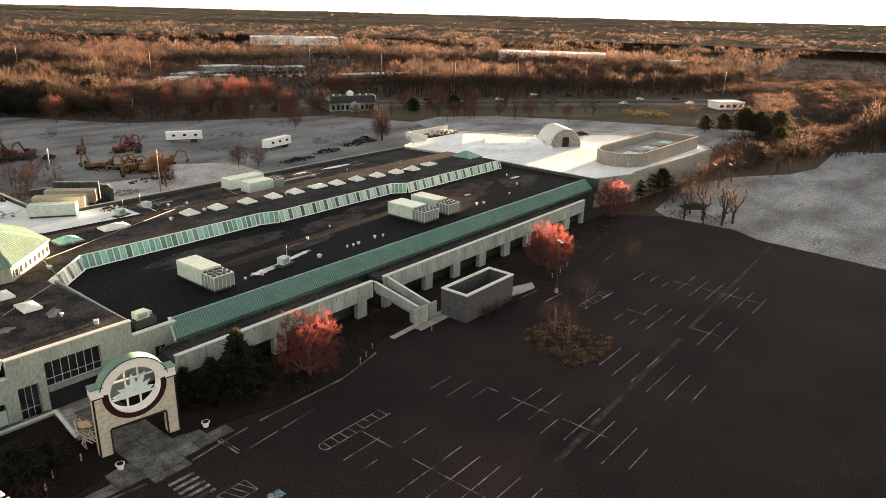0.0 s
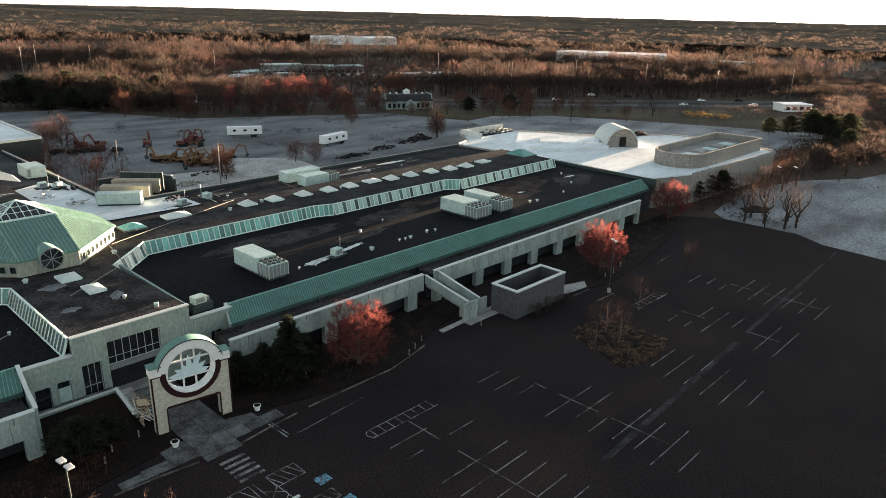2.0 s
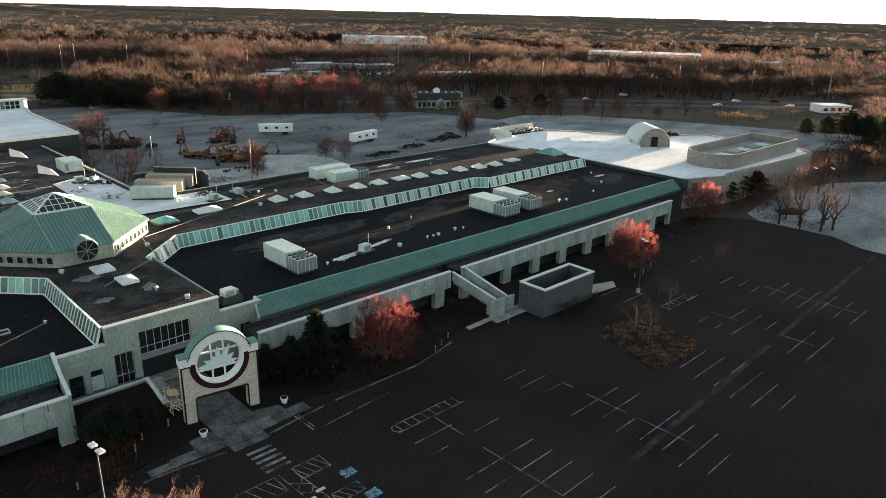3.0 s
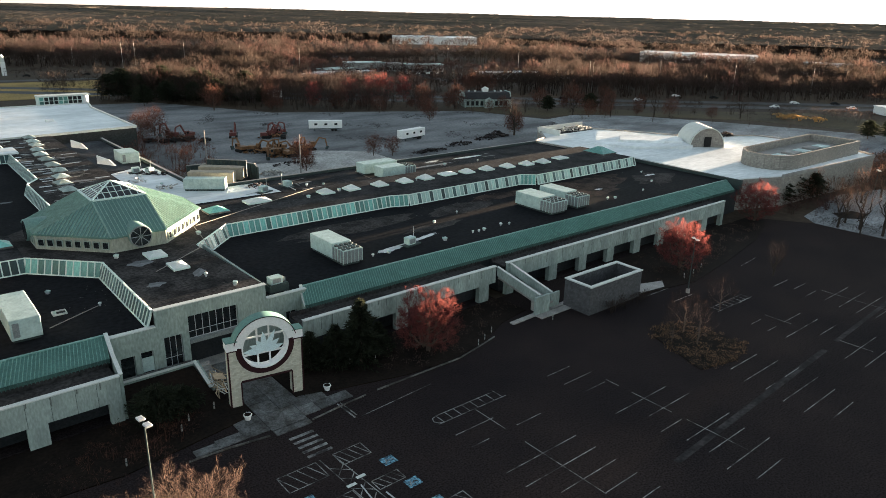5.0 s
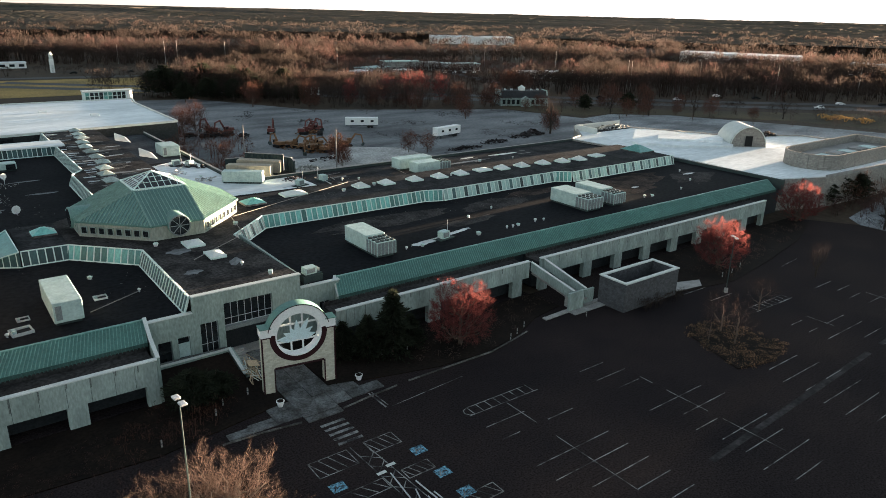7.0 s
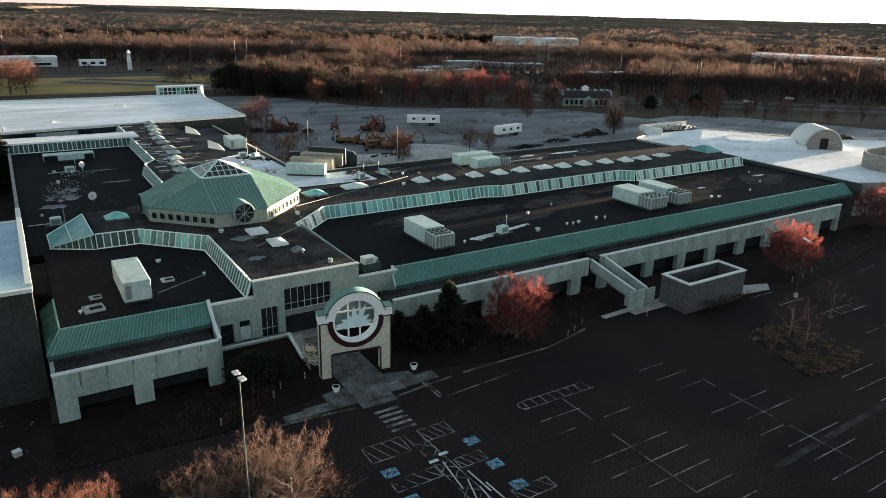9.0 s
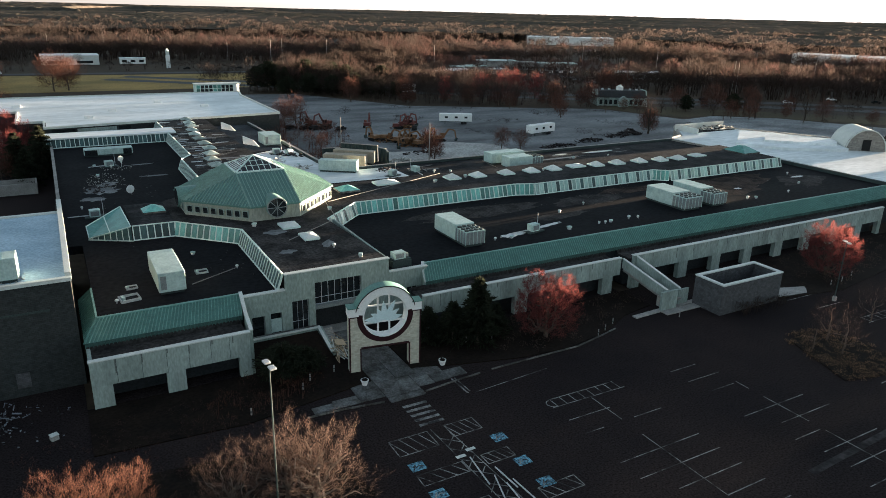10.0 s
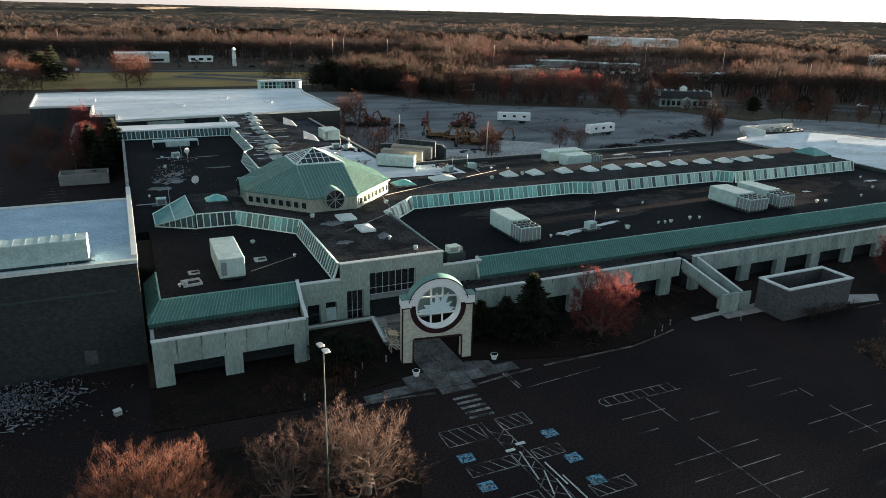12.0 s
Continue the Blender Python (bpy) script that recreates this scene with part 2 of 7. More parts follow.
M["brick_cream"] = mat_brick("cream_block", (0.56, 0.535, 0.44), (0.75, 0.74, 0.72), var=0.09)
M["maroon"] = mat("maroon_tile", (0.032, 0.012, 0.014), 0.5, 0.2, 1.0, 8.0, 0.05)
M["emblem"] = mat("emblem_paint", (0.62, 0.74, 0.76), 0.5, 0.12, 1.0, 8.0, 0.0)
M["bark"] = mat("bark", (0.10, 0.075, 0.06), 0.95, 0.3, 2.0, 12.0, 0.4)
# bark darkened in colour for the woods' shade on the slender trees
M["bark_shaded"] = mat("shaded_bark", (0.045, 0.036, 0.03), 0.95, 0.3, 2.0, 12.0, 0.4)
M["bark_pale"] = mat("pale_bark", (0.13, 0.11, 0.095), 0.95, 0.3, 2.0, 12.0, 0.4)
M["red_twig"] = mat_island("red_buds", (0.118, 0.038, 0.034), 0.6, 0.015)
M["red_dull"] = mat_island("dull_red_buds", (0.125, 0.038, 0.034), 0.5, 0.015)
M["orange_twig"] = mat_island("orange_twigs", (0.118, 0.060, 0.041), 0.8, 0.012)
M["thicket"] = mat_island("thicket_twigs", (0.080, 0.039, 0.028), 0.6, 0.012)
# missing shade on trees and brush by the pale lot is in this colour
M["shaded_twig"] = mat_island("shaded_twigs", (0.026, 0.019, 0.016), 0.5, 0.012)
M["grey_twig"] = mat_island("grey_twigs", (0.076, 0.053, 0.043), 0.7, 0.01)
M["needle"] = mat_island("needles", (0.026, 0.030, 0.019), 0.5, 0.02)
M["wood_twig"] = mat_island("woodland_twigs", (0.045, 0.034, 0.029), 0.45, 0.012)
M["wood_red"] = mat_island("red_woodland", (0.062, 0.036, 0.031), 0.45, 0.012)
# the shade of the wood's lower half is put into this darker brown
M["wood_under"] = mat_island("undergrowth", (0.036, 0.026, 0.021), 0.4, 0.01)
# much paler than the nearer woods: distance haze is in this colour
M["canopy_far"] = see_through(mat("hazed_canopy", (0.18, 0.15, 0.12), 0.95, 0.22, 0.0035, 0.05, 0.0, col2=(0.105, 0.098, 0.080), stain=0.8, spec=0.0, stretch=(1, 0.45, 1)), 0.45)
M["white_paint"] = mat("white_paint", (0.75, 0.75, 0.73), 0.5, 0.08, 0.6, 5.0, 0.02)
M["orange_paint"] = mat("orange_machine_paint", (0.19, 0.105, 0.055), 0.55, 0.2, 1.0, 6.0, 0.05)
M["red_paint"] = mat("red_machine_paint", (0.13, 0.048, 0.042), 0.55, 0.2, 1.0, 6.0, 0.05)
M["awning"] = mat("faded_awning", (0.42, 0.16, 0.13), 0.8, 0.2, 1.0, 6.0, 0.05)
M["black"] = mat("black_rubber", (0.02, 0.02, 0.02), 0.8, 0.2, 2.0, 8.0, 0.05)
M["tan_sheet"] = mat("tan_sheet", (0.36, 0.31, 0.23), 0.6, 0.15, 0.8, 6.0, 0.05, col2=(0.27, 0.23, 0.18))
M["pole"] = mat("weathered_pole", (0.22, 0.205, 0.19), 0.8, 0.2, 1.0, 8.0, 0.1)
M["shingle"] = mat("dark_shingles", (0.04, 0.04, 0.042), 0.9, 0.25, 0.5, 5.0, 0.2)
M["rubble"] = mat("rubble", (0.32, 0.31, 0.30), 0.9, 0.3, 1.0, 6.0, 0.2, spread=0.6)
M["timber"] = mat("pale_timber", (0.42, 0.33, 0.22), 0.85, 0.2, 1.0, 8.0, 0.1, spread=0.3)
M["straw"] = mat_island("straw_litter", (0.19, 0.12, 0.07), 0.5, 0.01)
M["yellow_grass"] = mat_island("straw_grass", (0.42, 0.25, 0.085), 0.4, 0.02)


# ---- mesh helpers ----
def box(bm, x0, x1, y0, y1, z0, z1):
    vs = [bm.verts.new((x, y, z)) for z in (z0, z1) for x, y in ((x0, y0), (x1, y0), (x1, y1), (x0, y1))]
    for f in ((3, 2, 1, 0), (4, 5, 6, 7), (0, 1, 5, 4), (1, 2, 6, 5), (2, 3, 7, 6), (3, 0, 4, 7)):
        bm.faces.new([vs[i] for i in f])


def prism(bm, pts, z0, z1):
    """An upright prism over a polygon, given counter-clockwise."""
    lo, hi = [bm.verts.new((x, y, z0)) for x, y in pts], [bm.verts.new((x, y, z1)) for x, y in pts]
    bm.faces.new(lo[::-1]), bm.faces.new(hi)
    for i in range(len(pts)):
        j = (i + 1) % len(pts)
        bm.faces.new((lo[i], lo[j], hi[j], hi[i]))


def slab(bm, pts, d):
    """A slab of the thickness d behind a planar polygon in space."""
    n = (Vector(pts[1]) - Vector(pts[0])).cross(Vector(pts[2]) - Vector(pts[0])).normalized() * d
    a, b = [bm.verts.new(p) for p in pts], [bm.verts.new(Vector(p) - n) for p in pts]
    bm.faces.new(a), bm.faces.new(b[::-1])
    for i in range(len(pts)):
        j = (i + 1) % len(pts)
        bm.faces.new((a[j], a[i], b[i], b[j]))


def bar(bm, a, b, w, h=None):
    """A square bar from a to b."""
    a, b, h = Vector(a), Vector(b), h or w
    d = (b - a).normalized()
    s = d.cross(Vector((0, 0, 1)))
    s = s.normalized() if s.length > 1e-3 else Vector((1, 0, 0))
    u = s.cross(d).normalized()
    lo, hi = [[bm.verts.new(p + s * w / 2 * i + u * h / 2 * j) for i, j in ((-1, -1), (1, -1), (1, 1), (-1, 1))] for p in (a, b)]
    bm.faces.new(lo), bm.faces.new(hi[::-1])
    for i in range(4):
        j = (i + 1) % 4
        bm.faces.new((lo[j], lo[i], hi[i], hi[j]))


def tube(bm, a, b, r0, r1, n=8, cap=True):
    a, b = Vector(a), Vector(b)
    d = (b - a).normalized()
    s = d.cross(Vector((0, 0, 1)))
    s = s.normalized() if s.length > 1e-3 else Vector((1, 0, 0))
    u = s.cross(d).normalized()
    lo, hi = [[bm.verts.new(p + (s * math.cos(k * math.tau / n) + u * math.sin(k * math.tau / n)) * r) for k in range(n)] for p, r in ((a, r0), (b, r1))]
    for i in range(n):
        j = (i + 1) % n
        bm.faces.new((lo[j], lo[i], hi[i], hi[j]))
    if cap:
        bm.faces.new(lo), bm.faces.new(hi[::-1])


def thing(name, x=0, y=0, z=0, turn=0, label="", category="", group="", kind=""):
    ob = new(name)
    ob.empty_display_size = 0.5
    ob.matrix_world = pose(x, y, z, 0, 0, turn)
    return tagged(ob, label, category, group, kind)


def data(name, bm, material):
    me = bpy.data.meshes.new(name)
    bmesh.ops.recalc_face_normals(bm, faces=bm.faces)
    bm.to_mesh(me)
    bm.free()
    me.materials.append(M[material])
    return me


def wall_holes(bm, x0, x1, z0, z1, y0, y1, holes):
    """An upright wall along x with openings through it, as one closed mesh."""
    xs = sorted({x0, x1, *(v for h in holes for v in h[:2])})
    zs = sorted({z0, z1, *(v for h in holes for v in h[2:])})
    solid = {(i, k) for i in range(len(xs) - 1) for k in range(len(zs) - 1)
             if not any(h[0] <= (xs[i] + xs[i + 1]) / 2 <= h[1] and h[2] <= (zs[k] + zs[k + 1]) / 2 <= h[3] for h in holes)}
    vs = {}

    def v(i, k, y):
        if (i, k, y) not in vs:
            vs[i, k, y] = bm.verts.new((xs[i], y, zs[k]))
        return vs[i, k, y]

    for i, k in solid:
        bm.faces.new((v(i, k, y0), v(i + 1, k, y0), v(i + 1, k + 1, y0), v(i, k + 1, y0)))
        bm.faces.new((v(i, k + 1, y1), v(i + 1, k + 1, y1), v(i + 1, k, y1), v(i, k, y1)))
        for (di, dk), (a, b) in {(-1, 0): ((0, 0), (0, 1)), (1, 0): ((1, 1), (1, 0)), (0, -1): ((1, 0), (0, 0)), (0, 1): ((0, 1), (1, 1))}.items():
            if (i + di, k + dk) not in solid:
                p, q = (i + a[0], k + a[1]), (i + b[0], k + b[1])
                bm.faces.new((v(*p, y0), v(*q, y0), v(*q, y1), v(*p, y1)))
    return bm


def each(name, material, parent, *dims, label=""):
    for d in dims:
        part(name, boxes(d), material, parent, label)


def part(name, bm, material, parent, label="", smooth=False):
    """Links a bmesh, in the parent's own space, as one mesh object under it."""
    me = data(name, bm, material)
    if smooth:
        me.shade_smooth()
    ob = new(name, me)
    ob.parent = parent
    return tagged(ob, label)


def lone(name, bm, material, label, category, kind="", x=0, y=0, z=0):
    ob = new(name, data(name, bm, material))
    ob.location = (x, y, z)
    return tagged(ob, label, category, "", kind)


def boxes(*dims):
    bm = bmesh.new()
    for d in dims:
        box(bm, *d)
    return bm


def soup(name, verts, tris, material):
    """A mesh from arrays of vertices and triangles."""
    me = bpy.data.meshes.new(name)
    v, t = np.asarray(verts, np.float32).reshape(-1, 3), np.asarray(tris, np.int32).reshape(-1, 3)
    me.vertices.add(len(v))
    me.vertices.foreach_set("co", v.ravel())
    me.loops.add(t.size)
    me.loops.foreach_set("vertex_index", t.ravel())
    me.polygons.add(len(t))
    me.polygons.foreach_set("loop_start", np.arange(0, t.size, 3, dtype=np.int32))
    me.update(calc_edges=True)
    me.materials.append(M[material])
    return me


# ---- ground ----
def sheet(name, pts, z, material, label, category, thick=0.3):
    bm = bmesh.new()
    prism(bm, pts, z - thick, z)
    return lone(name, bm, material, label, category, "structure")


bm = bmesh.new()
_c = [bm.verts.new((4900 * math.sin(a), 4900 * math.cos(a), 0)) for a in np.linspace(0, math.tau, 96, endpoint=False)]
bm.faces.new(_c)
lone("ground", bm, "soil", "brown leaf-littered ground reaching the wooded horizon", "ground", "structure", z=-0.06)
lot = sheet("parking_lot", [(-90, -45), (151, -45), (152, 13), (154.5, 37.5), (158.5, 44), (158, 60), (150, 71.5), (-90, 71.5)], 0.0, "asphalt", "dark worn asphalt parking lot with faded stall lines", "parking lot")
sheet("pavement", [(154.6, -45), (330, -45), (300, 30), (286, 48), (248, 46), (232, 50), (214, 62), (190, 68), (162, 64), (158.2, 60), (158.7, 44), (154.7, 37.5), (152.2, 13), (151.2, -45)], 0.01, "asphalt_pale", "pale weathered parking lot beyond the asphalt seam", "pavement")
sheet("pavement", [(36, 139), (150, 141), (182, 152), (214, 178), (224, 199), (212, 236), (135, 274), (104, 330), (62, 338), (62, 210), (52, 204)], 0.0, "asphalt_old", "grey cracked rear parking lot with gravel patches", "pavement")
sheet("pavement", [(60, 152), (92, 146), (120, 160), (122, 182), (108, 192), (94, 181), (82, 184), (70, 176)], 0.02, "gravel", "pale gravelly patch of rear lot", "pavement")
sheet("pavement", [(176, 150), (196, 121), (219, 108), (224, 80), (290, 78), (313, 84), (300, 118), (288, 146), (266, 186), (244, 202), (224, 199), (214, 178)], 0.015, "asphalt_pale", "pale curved drive behind the annex", "pavement")
sheet("pavement", [(-90, 71.5), (-1, 71.5), (-1, 260), (-30, 290), (-90, 290)], 0.005, "asphalt", "dark side lot beside the mall", "pavement")
sheet("ground_patch", [(-110, 372), (110, 365), (125, 440), (-110, 462)], 0.01, "grass", "dry yellow-green grass field", "grass")
sheet("ground_patch", [(226, 204), (248, 203), (300, 150), (320, 90), (352, 100), (352, 146), (282, 198), (224, 252), (214, 238)], 0.0, "grass_dull", "dry grass strip beside the highway", "grass")


def strip(name, a, b, w, z, material, label, category="road"):
    a, b = Vector(a), Vector(b)
    n = (b - a).normalized()
    n = Vector((-n.y, n.x)) * w / 2
    return sheet(name, [tuple(a - n), tuple(b - n), tuple(b + n), tuple(a + n)], z, material, label, category)


_d = Vector((134, -106)).normalized()
_n = Vector((-_d.y, _d.x))
for k in (16, 34):
    p = Vector((222, 250)) + _n * k
    strip("road", p - _d * 260, p + _d * 420, 9.5, 0.03, "highway", "grey two-lane carriageway of the highway")
strip("road", (-160, 478), (260, 440), 9, 0.02, "highway", "grey country road beyond the grass field")
strip("road", (290, 330), (360, 620), 8, 0.02, "highway", "grey side road leading into the woods")


# ---- the mall ----
ROOF, HIGH = 6.8, 8.8
mall = thing("shopping_mall", label="long vacant single-storey mall with green metal canopies and black roof", category="building")


def colonnade(x0, x1, cols, head, seams, yf=71.5):
    """Front wall: a precast fascia on piers, walkway roof and storefront behind it."""
    for a, b in cols:
        part("column", boxes((a, b, yf, yf + 0.8, 0, head)), "panel", mall)
    edges = [x0] + [s for s in seams if x0 < s < x1] + [x1]
    for a, b in zip(edges, edges[1:]):
        part("panel", boxes((a + 0.02, b - 0.02, yf, yf + 0.45, head, 5.4)), "panel", mall)
    part("backing", boxes((x0 + 0.05, x1 - 0.05, yf + 0.1, yf + 0.4, head + 0.05, 5.35)), "dark_metal", mall)
    part("coping", boxes((x0 - 0.05, x1 + 0.05, yf - 0.08, yf + 0.55, 5.4, 5.52)), "trim", mall, "pale concrete coping")
    part("walkway_roof", boxes((x0, x1, yf + 0.55, 75.2, 4.5, 4.75)), "roof_walk", mall, "dark gravelled walkway roof behind the fascia")
    part("storefront", boxes((x0, x1, 73.4, 75.6, 0, 4.45), (x0, x1, 75.2, 75.6, 4.45, 5.1)), "void", mall, "storefront wall coloured near-black for the recess's shade")
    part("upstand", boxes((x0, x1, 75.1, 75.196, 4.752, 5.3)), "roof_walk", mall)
    # dark asphalt colour carries the shade of the covered walk
    part("walkway", boxes((x0, x1, 71.4, 75.2, 0, 0.12)), "asphalt", mall, "walkway coloured dark for the shade under its roof")


colonnade(-0.3, 15.9, [(-0.3, 1.65), (6.9, 8.8), (14.6, 15.9)], 2.6, [2.2, 4.6, 7.05, 9.3, 11.6, 13.6], 71.0)
colonnade(38.0, 71.3, [(38.0, 39.3), (52.2, 54.3), (67.9, 69.9)], 2.8, [39.3 + 2.6 * k for k in range(13)])
colonnade(73.8, 139.2, [(73.8, 75.4)] + [(a, a + 2.0) for a in (83.7, 91.4, 99.2, 107.3, 115.1, 123.0, 130.8)] + [(138.2, 139.2)], 2.8, [76.4 + 2.6 * k for k in range(24)])
for k, (x, y, h) in enumerate(((2.05, 71.0, 1.6), (4.6, 71.0, 1.0), (7.1, 71.0, 0.5), (9.3, 71.0, 1.1), (11.7, 71.0, 0.5), (13.9, 71.0, 0.8))):
    part("streak", boxes((x, x + 0.13, y - 0.012, y - 0.004, 5.38 - h, 5.38)), "stain_dark", mall, "dark rain streak")
_rk = random.Random(62)
for k in range(34):
    x = 39.6 + 2.9 * k + _rk.uniform(-0.9, 0.9)
    if not 71.0 < x < 74.0 and x < 138:
        part("streak", boxes((x, x + _rk.uniform(0.06, 0.14), 71.488, 71.496, 5.38 - _rk.uniform(0.4, 1.7), 5.38)), "stain_dark", mall)


def canopy(r0, r1, e0, e1):
    """A sloping standing-seam roof between its ridge and its eave, with a darker fluted lip above a recess."""
    ye, ze, yr, zr = 75.25, 5.65, 78.5, 7.0
    bm = bmesh.new()
    slab(bm, [(e0, ye, ze), (e1, ye, ze), (r1, yr, zr), (r0, yr, zr)], 0.15)
    part("canopy_roof", bm, "green_metal", mall, "green standing-seam metal canopy")
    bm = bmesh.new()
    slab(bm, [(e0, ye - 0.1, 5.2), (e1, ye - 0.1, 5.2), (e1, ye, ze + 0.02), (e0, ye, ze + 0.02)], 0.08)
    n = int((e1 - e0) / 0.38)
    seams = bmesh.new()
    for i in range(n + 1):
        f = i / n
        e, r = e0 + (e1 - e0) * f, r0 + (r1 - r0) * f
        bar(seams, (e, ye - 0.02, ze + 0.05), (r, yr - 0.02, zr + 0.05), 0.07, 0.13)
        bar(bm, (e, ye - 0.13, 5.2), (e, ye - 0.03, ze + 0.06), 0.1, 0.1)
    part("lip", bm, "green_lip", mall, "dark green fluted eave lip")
    tagged(part("standing_seam", seams, "green_seam", mall), kind="stuff")
    part("ridge_flashing", boxes((r0, r1, 78.42, 78.75, 6.98, 7.1)), "green_seam", mall)


canopy(1.2, 16.65, -0.3, 16.1)
canopy(41.5, 151.6, 40.3, 149.6)
bm = bmesh.new()
slab(bm, [(-0.35, 88.0, 5.65), (-0.35, 75.25, 5.65), (1.2, 78.5, 7.0), (1.2, 88.0, 7.0)], 0.12)
bar(bm, (-0.36, 75.22, 5.72), (1.2, 78.5, 7.08), 0.18)
for k in range(28):
    y = 75.6 + 0.46 * k
    up = min(1.0, (y - 75.25) / 3.25)
    bar(bm, (-0.36, y, 5.69), (-0.35 + 1.55 * up, y, 5.69 + 1.35 * up), 0.06, 0.1)
part("canopy_roof", bm, "green_metal", mall, "green hipped end of the canopy")
part("side_wall", boxes((-0.3, 0.1, 71.96, 88.0, 0, 5.15)), "panel", mall)
part("ridge_flashing", boxes((1.1, 1.3, 78.76, 88.0, 6.98, 7.1)), "green_seam", mall)

# the low roof: one slab with low kerbs
bm = bmesh.new()
prism(bm, [(1.25, 78.75), (152.0, 78.75), (154.0, 104.5), (150.0, 137.0), (51.0, 137.0), (50.0, 205.5), (-1.0, 205.5), (-1.0, 106.5), (1.25, 106.5)], 5.6, ROOF)
part("roof", bm, "roof", mall, "black bitumen flat roof with stains")
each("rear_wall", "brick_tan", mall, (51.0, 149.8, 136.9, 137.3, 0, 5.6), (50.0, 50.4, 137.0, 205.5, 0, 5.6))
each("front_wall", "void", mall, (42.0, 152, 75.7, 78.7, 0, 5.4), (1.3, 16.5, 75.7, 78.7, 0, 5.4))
for a, b in (((150.0, 137.0), (51.0, 137.0)), ((50.9, 137.0), (50.0, 205.5)), ((-1.0, 205.5), (-1.0, 106.5))):
    bm = bmesh.new()
    bar(bm, (*a, ROOF + 0.2), (*b, ROOF + 0.2), 0.5, 0.75)
    part("parapet", bm, "dark_metal", mall, "dark rear parapet")
    bm = bmesh.new()
    bar(bm, (*a, ROOF + 0.62), (*b, ROOF + 0.62), 0.56, 0.08)
    part("coping", bm, "concrete", mall)
part("parapet", boxes((152.02, 152.6, 75.0, 104.6, 4.0, 7.5)), "dark_metal", mall, "dark parapet against the annex")
# the service block and its screens
bm = bmesh.new()
prism(bm, [(50.6, 137.2), (64, 137.1), (65, 142), (58, 152), (50.4, 152)], 0, ROOF)
part("dock_block", bm, "brick_tan", mall, "raised service block behind the roof")
for (xa, ya), (xb, yb), top in (((57.2, 149.2), (63.5, 142.9), 10.4), ((52.8, 149.8), (57.0, 149.4), 9.3), ((63.6, 142.7), (64.5, 140.6), 10.0), ((64.5, 140.5), (63.7, 137.7), 9.9)):
    bm = bmesh.new()
    slab(bm, [(xa, ya, ROOF), (xb, yb, ROOF), (xb, yb, top), (xa, ya, top)], 0.2)
    screen = part("dock_screen", bm, "dark_metal", mall, "dark corrugated screen wall")
    bm = bmesh.new()
    bar(bm, (xa, ya, top + 0.05), (xb, yb, top + 0.05), 0.34, 0.12)
    part("coping", bm, "concrete", screen)
    for k in range(1, int(math.hypot(xb - xa, yb - ya) / 0.9)):
        f = k * 0.9 / math.hypot(xb - xa, yb - ya)
        bm = bmesh.new()
        bar(bm, (xa + (xb - xa) * f, ya + (yb - ya) * f, ROOF), (xa + (xb - xa) * f, ya + (yb - ya) * f, top), 0.3, 0.3)
        part("post", bm, "dark_metal", screen)
bm = bmesh.new()
prism(bm, [(38.2, 160.5), (45, 164.3), (50, 163.2), (50.6, 136.9), (63.4, 136.7), (63.6, 127), (45.9, 127.5), (41.5, 134)], ROOF, ROOF + 0.008)
part("roof_patch", bm, "roof_white", mall, "white coated membrane patch")
part("roof_patch", boxes((38.3, 49.5, 164.6, 205, ROOF, ROOF + 0.005)), "roof_slate", mall, "slate-grey roofing")
part("roof_patch", boxes((63.8, 149.5, 119.5, 136.5, ROOF, ROOF + 0.005)), "roof_char", mall, "charcoal rear roofing")
_rr = random.Random(17)
for k in range(16):
    x, y = _rr.uniform(66, 140), _rr.uniform(121, 134)
    part("roof_repair", boxes((x, x + _rr.uniform(1.5, 6), y, y + _rr.uniform(0.4, 1.0), ROOF + 0.005, ROOF + 0.02 + 0.001 * k)), "roof_grey", mall, "worn grey repair strip")

# the high concourse roofs
for name, pts in (("concourse_roof", [(22, 77.9), (36, 77.9), (35, 98.2), (42.5, 105.4), (42.5, 119), (40.3, 126), (22.7, 126), (14, 119), (14, 106.2), (22, 98.2)]),
                  ("concourse_roof", [(42.5, 105.4), (75, 105.2), (78.6, 103.9), (109.4, 103.9), (112.2, 101.7), (148, 101.7), (148, 119), (42.5, 119)]),
                  ("concourse_roof", [(8, 106.4), (14, 106.2), (14, 119), (8, 119)]),
                  ("concourse_roof", [(22.7, 126), (38, 126), (38, 207), (25.2, 207), (25.2, 156), (22.7, 152)])):
    bm = bmesh.new()
    prism(bm, pts, ROOF - 0.3, HIGH)
    part(name, bm, "roof_brown" if pts[0][0] in (22, 22.7) else "roof_char", mall, "raised dark concourse roof")
part("concourse_roof", boxes((-2, 25.2, 186.3, 193, ROOF - 0.3, HIGH)), "roof_white", mall, "white-topped raised cross wing")
part("overhang", boxes((-2.3, 27, 185.6, 193.3, HIGH, HIGH + 0.35)), "roof_white", mall)
_rr = random.Random(91)
for k in range(150):
    y, x = 128 + 0.51 * k + _rr.uniform(-0.6, 0.6), _rr.choice((23.2, 24.0, 25.5, 27.0, 29.5, 31.0, 33.0, 34.5))
    x = max(x, 25.4) if y > 151 else x
    ln = _rr.uniform(0.5, 3.6)
    part("roof_batten", boxes((x, min(x + ln, 37.8), y, y + _rr.uniform(0.15, 0.7), HIGH, HIGH + 0.015 + 0.0006 * k)), "roof_grey" if k % 4 else "galv", mall)

PANE = {}


